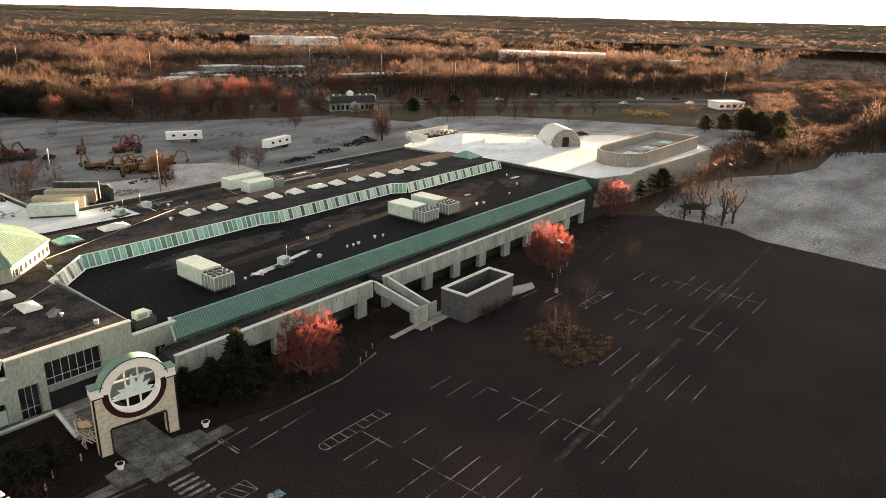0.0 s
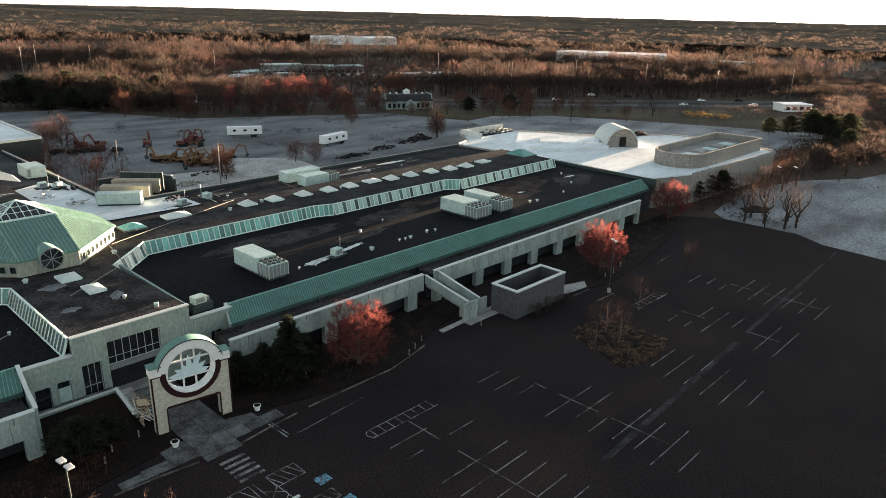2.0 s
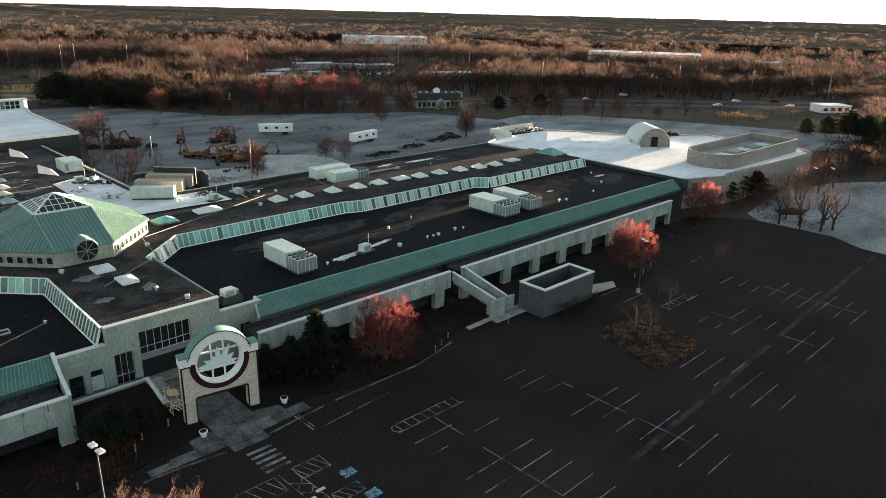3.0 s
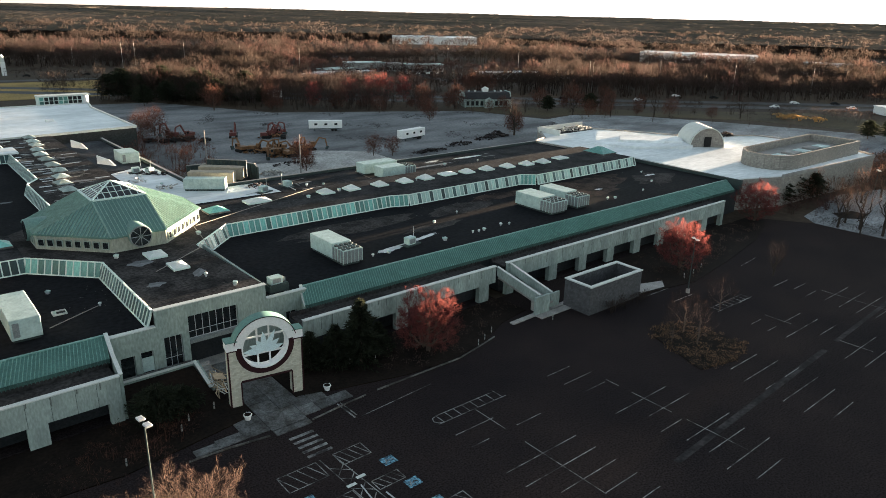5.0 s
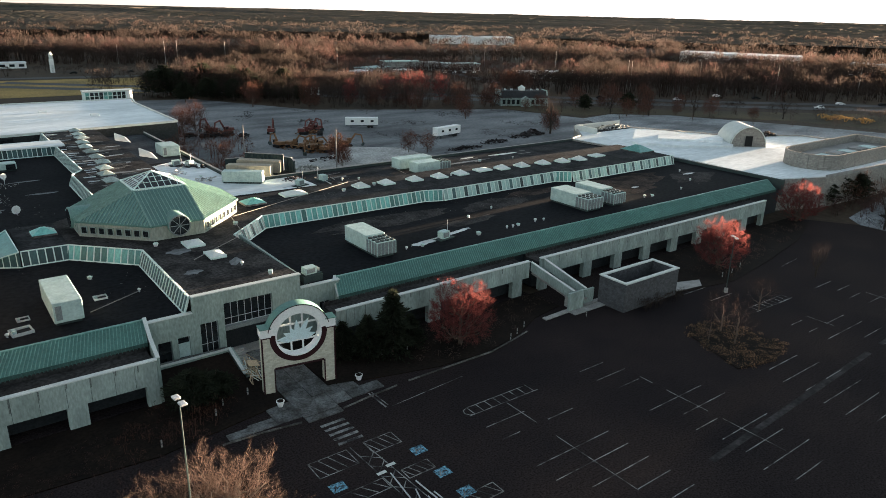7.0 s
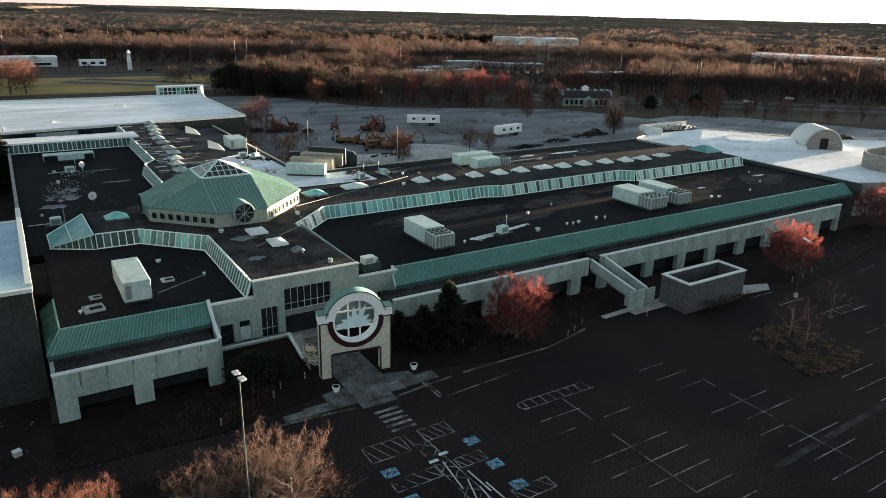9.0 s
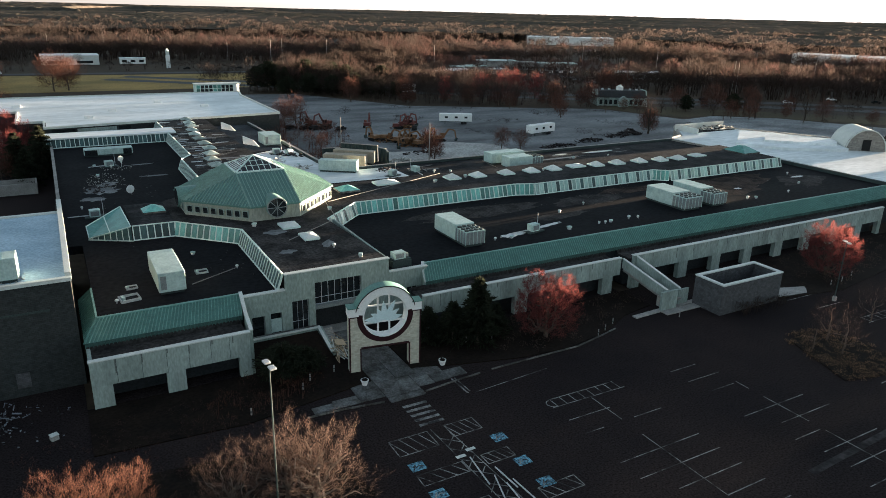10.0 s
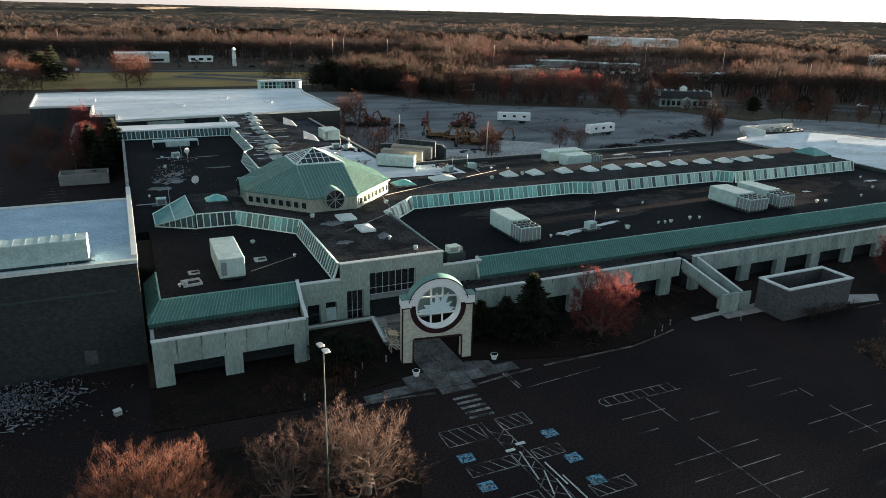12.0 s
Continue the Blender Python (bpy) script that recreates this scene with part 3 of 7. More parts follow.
def clerestory(a, b, zb=ROOF, zt=HIGH + 0.15, width=1.0, lean=0.75, glass="glass_teal", every=0):
    """A leaning band of glazing before an edge of the high roof, from a to b with the outside on its right hand."""
    a, b = Vector((*a, 0)), Vector((*b, 0))
    d = (b - a)
    length = d.length
    d.normalize()
    out = Vector((d.y, -d.x, 0))
    n = max(1, round(length / width))
    w = length / n
    up = Vector((0, 0, zt - zb)) - out * lean
    org = a + out * (lean + 0.06) + Vector((0, 0, zb))
    h = up.length
    up.normalize()
    nor = d.cross(up).normalized()
    fr = Matrix((d, up, nor)).transposed().to_4x4()
    fr.translation = org
    win = new("clerestory", None)
    win.empty_display_size = 0.3
    bm = bmesh.new()
    box(bm, 0, length, 0, 0.16, 0.0, 0.14), box(bm, 0, length, h - 0.16, h, 0.0, 0.14)
    box(bm, 0, length, 0, h, -0.12, -0.03)
    for i in range(n + 1):
        x = min(max(i * w, 0.07), length - 0.07)
        box(bm, x - 0.07, x + 0.07, 0.16, h - 0.16, 0.0, 0.14)
    me = data("clerestory", bm, "frame_pale")
    bpy.data.objects.remove(win)
    win = new("clerestory", me)
    win.parent = mall
    win.matrix_local = fr
    tagged(win, "leaning band of teal glazing in pale frames")
    for i in range(n):
        kind = "glass_deep" if every and i % every == every - 1 else glass
        key = (round(w, 3), round(h, 3), kind)
        if key not in PANE:
            PANE[key] = data("pane", boxes((0.08, w - 0.08, 0.17, h - 0.17, 0.0, 0.06)), kind)
        p = new("pane", PANE[key])
        p.parent = win
        p.location = (i * w, 0, 0)
    return win


for a, b in (((22, 98.2), (22, 78.0)), ((14, 106.2), (22, 98.2)), ((8, 106.4), (14, 106.2)),
             ((35, 98.2), (42.5, 105.4)), ((42.5, 105.4), (75, 105.2)), ((75, 105.2), (78.6, 103.9)), ((78.6, 103.9), (109.4, 103.9)),
             ((109.4, 103.9), (112.2, 101.7)), ((112.2, 101.7), (148, 101.7)),
             ((22.7, 152), (22.7, 127)), ((25.2, 156), (22.7, 152)), ((25.2, 185.5), (25.2, 156)), ((-2, 186.2), (25.0, 186.2)), ((25.2, 207), (25.2, 194))):
    # the south-east band is coloured as sunlit, every third pane left dark
    clerestory(a, b, glass="glass_sunlit" if a[0] == 35 else "glass_deep" if a[0] in (22, 8, 22.7, 25.2, -2) else "panel_mint" if a[0] in (78.6, 112.2) else "glass_teal",
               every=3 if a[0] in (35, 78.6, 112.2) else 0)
# glazed wedge that closes the west end of the concourse
lowA, topB, topC, lowD = Vector((2.3, 108.8, 6.95)), Vector((7.8, 105.7, 8.95)), Vector((7.5, 117.8, 8.95)), Vector((2.2, 112.6, 7.75))
bm = bmesh.new()
for tri in ((lowA, topB, topC), (lowA, topC, lowD)):
    slab(bm, list(tri), 0.1)
wedge = part("glazed_wedge", bm, "glass_teal", mall, "sloping teal glass wedge in pale frames")
bm = bmesh.new()
for p, q in ((lowA, topB), (topB, topC), (topC, lowD), (lowD, lowA), (lowA.lerp(topB, 0.5), lowD.lerp(topC, 0.5))):
    bar(bm, p + Vector((0, 0, 0.06)), q + Vector((0, 0, 0.06)), 0.12)
for k in range(7):
    p = lowA.lerp(topB, (k + 0.5) / 7)
    bar(bm, p, (p.x, p.y - 0.25, ROOF), 0.1)
bar(bm, (2.2, 108.7, ROOF + 0.06), (7.9, 105.4, ROOF + 0.06), 0.14)
part("glazing_frame", bm, "frame_pale", wedge)
bm = bmesh.new()
slab(bm, [(2.4, 108.75, ROOF), (7.75, 105.55, ROOF), (7.8, 105.72, 8.9)], 0.06)
part("pane", bm, "glass_deep", wedge)
bm = bmesh.new()
prism(bm, [(2.5, 109.1), (7.9, 106.2), (7.9, 117.4), (2.5, 112.3)], ROOF, ROOF + 0.12)
part("end_block", bm, "dark_metal", mall)

# the entrance front
Y = 77.5


def front(x0, x1, z0, z1, y=Y, t=0.5):
    return (x0, x1, y, y + t, z0, z1)


for x0, x1, z1, holes in ((16.8, 22.0, 6.9, [(17.7, 19.3, 0, 4.05), (20.0, 21.4, 0, 4.15)]),
                          (22.0, 35.9, 8.9, [(22.75, 24.9, 1.2, 5.25), (25.75, 32.0, 0, 7.25)]),
                          (35.9, 41.6, 6.95, [(38.6, 40.2, 2.8, 4.4)])):
    part("entrance_front", wall_holes(bmesh.new(), x0, x1, 0, z1, Y, Y + 0.5, holes), "stucco", mall, "pale stucco stepped entrance front")
each("coping", "trim", mall, (21.95, 36.0, 77.4, 78.1, 8.9, 9.02), (16.7, 21.95, 77.4, 78.1, 6.9, 7.02), (36.0, 41.7, 77.4, 78.1, 6.95, 7.07))


def fin(top, low):
    """A thin end wall of a canopy whose top slopes down to the fascia, with a pale coping."""
    (xa, ya), (xb, yb) = top, low
    line = [(xa, ya, 7.3), (xa + (xb - xa) * 0.45, ya + (yb - ya) * 0.45, 6.0), (xb, yb, 5.5)]
    bm = bmesh.new()
    slab(bm, [(xb, yb, 0), *line[::-1], (xa, ya, 0)], 0.32)
    part("fin_wall", bm, "stucco", mall)
    bm = bmesh.new()
    for p, q in zip(line, line[1:]):
        bar(bm, Vector(p) + Vector((0.16, 0, 0.05)), Vector(q) + Vector((0.16, 0, 0.05)), 0.42, 0.12)
    part("coping", bm, "trim", mall)


fin((16.6, 78.4), (15.95, 71.2))
fin((41.2, 78.4), (40.2, 75.3))
part("side_wall", boxes((35.8, 36.1, 78.0, 98.0, ROOF, HIGH - 0.02)), "stucco", mall)


def window(x0, x1, z0, z1, nx, nz, y=Y + 0.25):
    w = part("window", boxes((x0, x1, y + 0.1, y + 0.14, z0, z1)), "glass_dark", mall, "dark empty window with thin pale bars")
    bm = bmesh.new()
    for i in range(nx + 1):
        x = x0 + 0.05 + (x1 - x0 - 0.1) * i / nx
        box(bm, x - 0.025, x + 0.025, y, y + 0.1, z0, z1)
    for k in range(nz + 1):
        z = z0 + 0.05 + (z1 - z0 - 0.1) * k / nz
        box(bm, x0, x1, y + 0.01, y + 0.09, z - 0.035, z + 0.035)
    if z1 - z0 > 2.5:
        box(bm, x0, x1, y + 0.02, y + 0.08, z0 + (z1 - z0) * 0.3, z0 + (z1 - z0) * 0.3 + 0.05)
    me = data("frame", bm, "galv")
    f = new("frame", me)
    f.parent = w


window(25.75, 32.0, 4.2, 7.25, 7, 1)
window(22.75, 24.9, 1.2, 5.25, 3, 1)
window(17.7, 19.3, 0.0, 4.05, 1, 1)
window(38.6, 40.2, 2.8, 4.4, 2, 1)
window(20.0, 21.4, 0, 4.15, 1, 1)
part("boarding", boxes((20.05, 21.35, 77.55, 77.62, 1.6, 3.4)), "hvac", mall, "pale blue boarded door panel")
part("lintel", boxes((25.75, 32.0, 77.3, 78.0, 3.7, 4.2)), "hvac_dark", mall)
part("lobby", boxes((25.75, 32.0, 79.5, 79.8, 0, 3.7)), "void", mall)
part("lobby", boxes((25.75, 32.0, 77.4, 79.5, 0.0, 0.15)), "concrete", mall)


# ---- the dome over the crossing ----
def octagon(cx, cy, r, c):
    return [(cx - c, cy - r), (cx + c, cy - r), (cx + r, cy - c), (cx + r, cy + c), (cx + c, cy + r), (cx - c, cy + r), (cx - r, cy + c), (cx - r, cy - c)]


DX, DY, DR, DC = 28.05, 113.45, 12.15, 3.85
dome = thing("roof_pavilion", DX, DY, HIGH, label="octagonal pavilion with green ribbed metal roof and glass lantern", category="pavilion")
oct_ = octagon(0, 0, DR, DC)
ze, zt = 2.25, 5.8
bm = bmesh.new()
prism(bm, octagon(0, 0, DR - 0.2, DC - 0.08), 0, ze)
part("wall", bm, "drum", dome, "weathered stucco drum wall")
bm, ribs = bmesh.new(), bmesh.new()
inn = [(-DC, -DC), (DC, -DC), (DC, -DC), (DC, DC), (DC, DC), (-DC, DC), (-DC, DC), (-DC, -DC)]
for i in range(8):
    j = (i + 1) % 8
    p, q, s, r = (Vector((*oct_[i], ze)), Vector((*oct_[j], ze)), Vector((*inn[j], zt)), Vector((*inn[i], zt)))
    slab(bm, [p, q, s] if (s - r).length < 0.01 else [p, q, s, r], 0.12)
    edge = q - p
    n = int(edge.length / 0.52)
    for k in range(n + 1):
        f = k / n
        base = p + edge * f
        if (s - r).length < 0.01:
            ln = 1 - abs(2 * f - 1)
            nrm = (s - (p + q) / 2)
            topv = base + nrm * ln
        else:
            topv = r + (s - r) * f
        if (topv - base).length > 0.3:
            bar(ribs, base + Vector((0, 0, 0.06)), topv + Vector((0, 0, 0.06)), 0.055, 0.2)
    bar(ribs, p + Vector((0, 0, 0.05)), r + Vector((0, 0, 0.05)), 0.2, 0.16)
part("roof", bm, "dome_metal", dome, "green ribbed metal roof")
tagged(part("standing_seam", ribs, "dome_seam", dome), kind="stuff")
for i in range(8):
    bm = bmesh.new()
    j = (i + 1) % 8
    bar(bm, (*oct_[i], ze - 0.02), (*oct_[j], ze - 0.02), 0.3, 0.2)
    part("eave", bm, "green_metal", dome)
bm = bmesh.new()
ap = Vector((0, 0, 7.75))
cs = [Vector((x, y, zt + 0.08)) for x, y in ((-DC, -DC), (DC, -DC), (DC, DC), (-DC, DC))]
for i in range(4):
    slab(bm, [cs[i], cs[(i + 1) % 4], ap], 0.06)
lan = part("lantern", bm, "glass_dark", dome, "dark glass pyramid lantern")
bm = bmesh.new()
for i in range(4):
    p, q = cs[i], cs[(i + 1) % 4]
    bar(bm, p, ap, 0.2), bar(bm, p, q, 0.3, 0.25)
    for k in range(1, 8):
        f = k / 8
        base = p.lerp(q, f)
        bar(bm, base, ((p + q) / 2).lerp(ap, 1 - abs(2 * f - 1)) + (base - (p + q) / 2) * 0 if k == 4 else base.lerp(ap, 0) + (ap - (p + q) / 2) * (1 - abs(2 * f - 1)), 0.09)
    bar(bm, p.lerp(ap, 0.35), q.lerp(ap, 0.35), 0.09), bar(bm, p.lerp(ap, 0.65), q.lerp(ap, 0.65), 0.09)
part("glazing_frame", bm, "frame_pale", lan)
for i in (1, 7, 2, 6):
    p, q = Vector((*oct_[i], 0)), Vector((*oct_[(i + 1) % 8], 0))
    d = (q - p)
    L = d.length
    d.normalize()
    out = Vector((d.y, -d.x, 0))
    n = 8 if i in (1, 7) else 4
    for k in range(n):
        c = p + d * (L * (k + 0.5 + 0.25) / (n + 0.5)) - out * 0.12
        w = thing("window")
        w.parent = dome
        ang = math.degrees(math.atan2(d.y, d.x))
        w.matrix_local = pose(c.x, c.y, 1.1, 0, 0, ang)
        bm = boxes((-0.4, 0.4, -0.06, 0.05, -0.45, 0.45))
        bpy.data.objects.remove(w)
        w = part("window", bm, "glass_dark", dome)
        w.matrix_local = pose(c.x, c.y, 1.05, 0, 0, ang)
        bm = boxes((-0.52, 0.52, -0.12, 0.05, -0.57, -0.45), (-0.52, 0.52, -0.12, 0.05, 0.45, 0.57), (-0.52, -0.4, -0.12, 0.05, -0.45, 0.45), (0.4, 0.52, -0.12, 0.05, -0.45, 0.45))
        part("frame", bm, "stucco", w)
# round window in a barrel dormer
bm = bmesh.new()
tube(bm, (0.05, -DR - 0.35, 1.95), (0.05, -DR + 3.6, 1.95), 1.62, 1.62, 28)
part("barrel_dormer", bm, "dome_metal", dome, "green barrel-shaped dormer", True)
bm = bmesh.new()
tube(bm, (0.05, -DR - 0.42, 1.95), (0.05, -DR - 0.2, 1.95), 1.42, 1.42, 28)
rose = part("round_window", bm, "glass_dark", dome, "dark round window with cross bars")
bm = bmesh.new()
for k in range(28):
    a, b = k * math.tau / 28, (k + 1) * math.tau / 28
    bar(bm, (0.05 + 1.5 * math.cos(a), -DR - 0.42, 1.95 + 1.5 * math.sin(a)), (0.05 + 1.5 * math.cos(b), -DR - 0.42, 1.95 + 1.5 * math.sin(b)), 0.16)
for a in (0, 90, 45, 135):
    c, s = math.cos(radians(a)) * 1.4, math.sin(radians(a)) * 1.4
    bar(bm, (0.05 - c, -DR - 0.46, 1.95 - s), (0.05 + c, -DR - 0.46, 1.95 + s), 0.09)
part("frame", bm, "hvac_dark", rose)

bm = bmesh.new()
tube(bm, (-DR - 0.35, 0.05, 1.95), (-DR + 3.6, 0.05, 1.95), 1.62, 1.62, 28)
part("barrel_dormer", bm, "dome_metal", dome, "green barrel-shaped dormer", True)
bm = bmesh.new()
tube(bm, (-DR - 0.42, 0.05, 1.95), (-DR - 0.2, 0.05, 1.95), 1.42, 1.42, 28)
part("round_window", bm, "glass_dark", dome, "dark round window")

# ---- the entrance arch ----
AX, AY = 30.0, 65.7
arch = thing("entrance_arch", AX, AY, 0, -9, label="free-standing pale entrance arch with round lattice opening", category="arch")
R0, R1, R2, CZ, DEP = 2.5, 3.25, 3.55, 6.85, 1.1


def ring(bm, r0, r1, a0, a1, y0, y1, cz, n=40):
    for k in range(n):
        a, b = radians(a0 + (a1 - a0) * k / n), radians(a0 + (a1 - a0) * (k + 1) / n)
        vs = [bm.verts.new((r * math.cos(t), y, cz + r * math.sin(t))) for y in (y0, y1) for r, t in ((r0, a), (r1, a), (r1, b), (r0, b))]
        for f in ((0, 1, 2, 3), (7, 6, 5, 4), (1, 5, 6, 2), (3, 7, 4, 0)):
            bm.faces.new([vs[i] for i in f])
        if k == 0:
            bm.faces.new([vs[i] for i in (0, 4, 5, 1)])
        if k == n - 1:
            bm.faces.new([vs[i] for i in (2, 6, 7, 3)])
    bmesh.ops.remove_doubles(bm, verts=bm.verts, dist=0.001)


bm = bmesh.new()
# body below the shoulders, cut round the opening
N = 40
for k in range(N):
    x0, x1 = -4.2 + 8.4 * k / N, -4.2 + 8.4 * (k + 1) / N
    xm = (x0 + x1) / 2
    low = 0 if abs(xm) > 2.85 else 3.05
    if abs(xm) < R1:
        box(bm, x0, x1, 0, DEP, low, CZ - math.sqrt(R1 * R1 - xm * xm) + 0.03)
    else:
        box(bm, x0, x1, 0, DEP, low, 7.1)
bmesh.ops.remove_doubles(bm, verts=bm.verts, dist=0.001)
part("gate_body", bm, "brick_cream", arch, "cream block piers and spandrel")
bm = bmesh.new()
ring(bm, R0 + 0.02, R1 + 0.05, 0, 360, -0.02, DEP - 0.02, CZ, 64)
part("ring", bm, "maroon", arch, "dark maroon ring")
bm = bmesh.new()
ring(bm, R0, R0 + 0.15, 0, 360, -0.1, DEP + 0.02, CZ, 64)
part("ring", bm, "white_paint", arch, "white inner rim")
bm = bmesh.new()
ring(bm, R0 + 0.15, R2, 8, 172, -0.16, DEP + 0.1, CZ, 48)
part("archivolt", bm, "white_paint", arch, "white rounded arch band")
for d in ((-4.3, -3.15), (3.15, 4.3)):
    part("shoulder", boxes((*d, -0.15, DEP + 0.09, 7.1, 8.1)), "white_paint", arch)
    part("shoulder_cap", boxes((d[0] - 0.07, d[1] + 0.07, -0.22, DEP + 0.16, 8.1, 8.2)), "green_metal", arch)
for d in ((-4.31, -3.2, -0.19, -0.003, 6.98, 7.1), (3.2, 4.31, -0.19, -0.003, 6.98, 7.1), (-2.85, 2.85, -0.05, 0.05, 2.95, 3.04)):
    part("moulding", boxes(d), "maroon", arch)
bm = bmesh.new()
ring(bm, R2 - 0.02, R2 + 0.06, 14, 166, -0.24, -0.17, CZ, 40)
part("edge_trim", bm, "maroon", arch, "dark maroon line round the arch band")
bm = bmesh.new()
ring(bm, R2, R2 + 0.1, 20, 160, -0.22, DEP + 0.16, CZ, 40)
part("cap", bm, "green_metal", arch, "green metal capping")
for x0, x1, z0, z1 in ((-4.25, -4.09, 0, 6.98), (4.09, 4.25, 0, 6.98), (-2.99, -2.86, 0, 3.05), (2.86, 2.99, 0, 3.05), (-2.86, 2.86, 3.06, 3.18)):
    part("edge_trim", boxes((x0, x1, -0.035, 0.12, z0, z1)), "maroon", arch, "dark maroon corner trim")
bm = bmesh.new()
for x in (-0.75, 0.6):
    hh = math.sqrt(R0 * R0 - x * x)
    box(bm, x - 0.09, x + 0.09, 0.45, 0.6, CZ - hh, CZ + hh)
for z in (-0.95, 1.1):
    hh = math.sqrt(R0 * R0 - z * z)
    box(bm, -hh, hh, 0.44, 0.61, CZ + z - 0.09, CZ + z + 0.09)
part("lattice", bm, "white_paint", arch, "white lattice bars")
for a, ln, w in ((93, 2.4, 0.34), (62, 2.7, 0.33), (122, 1.7, 0.34), (36, 2.1, 0.34), (150, 1.9, 0.36), (12, 2.1, 0.36), (174, 2.4, 0.4)):
    c, s = math.cos(radians(a)), math.sin(radians(a))
    pts = [(0, 0), (0.45, -1), (0.72, -0.7), (1, 0), (0.72, 0.7), (0.45, 1)]
    bm = bmesh.new()
    slab(bm, [(c * q * ln - s * r * w, 0.3 + a * 0.0006, CZ - 0.75 + s * q * ln + c * r * w) for q, r in pts], -0.08)
    part("emblem_leaf", bm, "emblem", arch, "pale blue pointed leaf shape")

# ---- loading enclosure and ramp ----
enc = thing("enclosure", 84.45, 60.9, 0, label="roofless grey block enclosure with pale coping", category="enclosure")
w, d, hh = 6.3, 2.5, 4.4
part("wall", boxes((-w, w, -d, -d + 0.4, 0, hh)), "block_dark", enc)
part("wall", boxes((-w, w, d - 0.4, d, 0, hh)), "block_dark", enc)
part("wall", boxes((-w, -w + 0.4, -d + 0.4, d - 0.4, 0, hh)), "block_dark", enc)
part("wall", boxes((w - 0.4, w, -d + 0.4, d - 0.4, 0, hh)), "block_dark", enc)
part("coping", boxes((-w - 0.08, w + 0.08, -d - 0.08, -d + 0.48, hh, hh + 0.18), (-w - 0.08, w + 0.08, d - 0.48, d + 0.08, hh, hh + 0.18), (-w - 0.08, -w + 0.48, -d + 0.48, d - 0.48, hh, hh + 0.18), (w - 0.48, w + 0.08, -d + 0.48, d - 0.48, hh, hh + 0.18)), "trim", enc, "pale concrete coping")
part("doorway", boxes((w - 0.5, w - 0.38, -0.2, 1.4, 0, 2.6)), "black", enc)
ramp = thing("ramp_walls", 74, 67, 0, label="pair of pale concrete parapet walls leading to the loading bay", category="wall")
for xa, xb, yb, zb in ((-2.2, -0.9, -3.4, 2.9), (0.6, 2.4, -2.8, 2.4)):
    bm = bmesh.new()
    slab(bm, [(xa, 4.5, 3.9), (xa, 4.5, 5.3), (xb, yb, zb), (xb, yb, zb - 1.4)], 0.35)
    part("parapet", bm, "panel", ramp)
    bm = bmesh.new()
    bar(bm, (xa - 0.17, 4.5, 5.34), (xb - 0.17, yb, zb + 0.04), 0.42, 0.08)
    part("coping", bm, "trim", ramp)
bm = bmesh.new()
slab(bm, [(-2.2, 4.5, 3.6), (-0.8, -3.4, 1.2), (2.0, -3.4, 1.2), (0.3, 4.5, 3.6)], 0.3)
part("deck", bm, "concrete", ramp, "sloping concrete ramp deck")
part("pier", boxes((-1.2, -0.6, -2.4, -1.8, 0, 1.6), (0.7, 1.3, -2.4, -1.8, 0, 1.6)), "concrete", ramp)
part("end_wall", boxes((-2.4, 0.6, -3.9, -3.5, 0, 2.9)), "panel", ramp)
part("end_wall", boxes((1.6, 3.6, -3.2, -2.9, 0.0, 2.4)), "panel", ramp)
part("landing", boxes((-2.4, 4.4, -5.2, -3.9, 0, 0.14)), "concrete", ramp)

# ---- department stores ----
store = thing("department_store", -30, 92, 0, label="tall windowless tan block store with pale membrane roof", category="building")
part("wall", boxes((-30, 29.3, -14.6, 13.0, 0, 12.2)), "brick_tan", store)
part("roof", boxes((-29.6, 28.9, -14.2, 12.6, 12.2, 12.35)), "roof_blue", store, "pale blue-grey membrane roof")
part("coping", boxes((-30.1, 29.4, -14.75, -14.15, 12.2, 12.6), (28.85, 29.45, -14.15, 18.0, 12.2, 13.0), (-30.1, 28.85, 12.55, 13.1, 12.2, 12.6)), "trim", store)
part("string_course", boxes((-30.05, 8, -14.7, -14.6, 10.1, 10.3)), "dark_metal", store)
part("string_course", boxes((12, 27, -14.7, -14.6, 9.2, 9.4)), "dark_metal", store)
part("patched_opening", boxes((22.9, 24.2, -14.65, -14.6, 1.0, 2.7)), "block_dark", store)
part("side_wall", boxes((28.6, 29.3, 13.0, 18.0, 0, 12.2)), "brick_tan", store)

anchor = thing("department_store", 20, 240, 0, label="large low store with white membrane roof at mall's rear", category="building")
bm = bmesh.new()
prism(bm, [(-45, -3), (-28.5, -3), (-28.5, -25), (-22, -25), (-22, -36), (41, -29), (41, 18), (43, 30), (-46, 32)], 0, 8.6)
part("wall", bm, "brick_tan", anchor)
bm = bmesh.new()
prism(bm, [(-44.6, -2.6), (-28.1, -2.6), (-28.1, -24.6), (-21.6, -24.6), (-21.6, -35.5), (40.6, -28.6), (40.6, 18), (42.6, 29.6), (-45.6, 31.6)], 8.6, 8.8)
part("roof", bm, "roof_white", anchor, "white membrane roof")
bm = bmesh.new()
_o = [(-45, -3), (-28.5, -3), (-28.5, -25), (-22, -25), (-22, -36), (41, -29), (41, 18), (43, 30), (-46, 32)]
for i in range(9):
    bm = bmesh.new()
    bar(bm, (*_o[i], 8.85), (*_o[(i + 1) % 9], 8.85), 0.5, 0.6)
    part("parapet", bm, "trim", anchor)
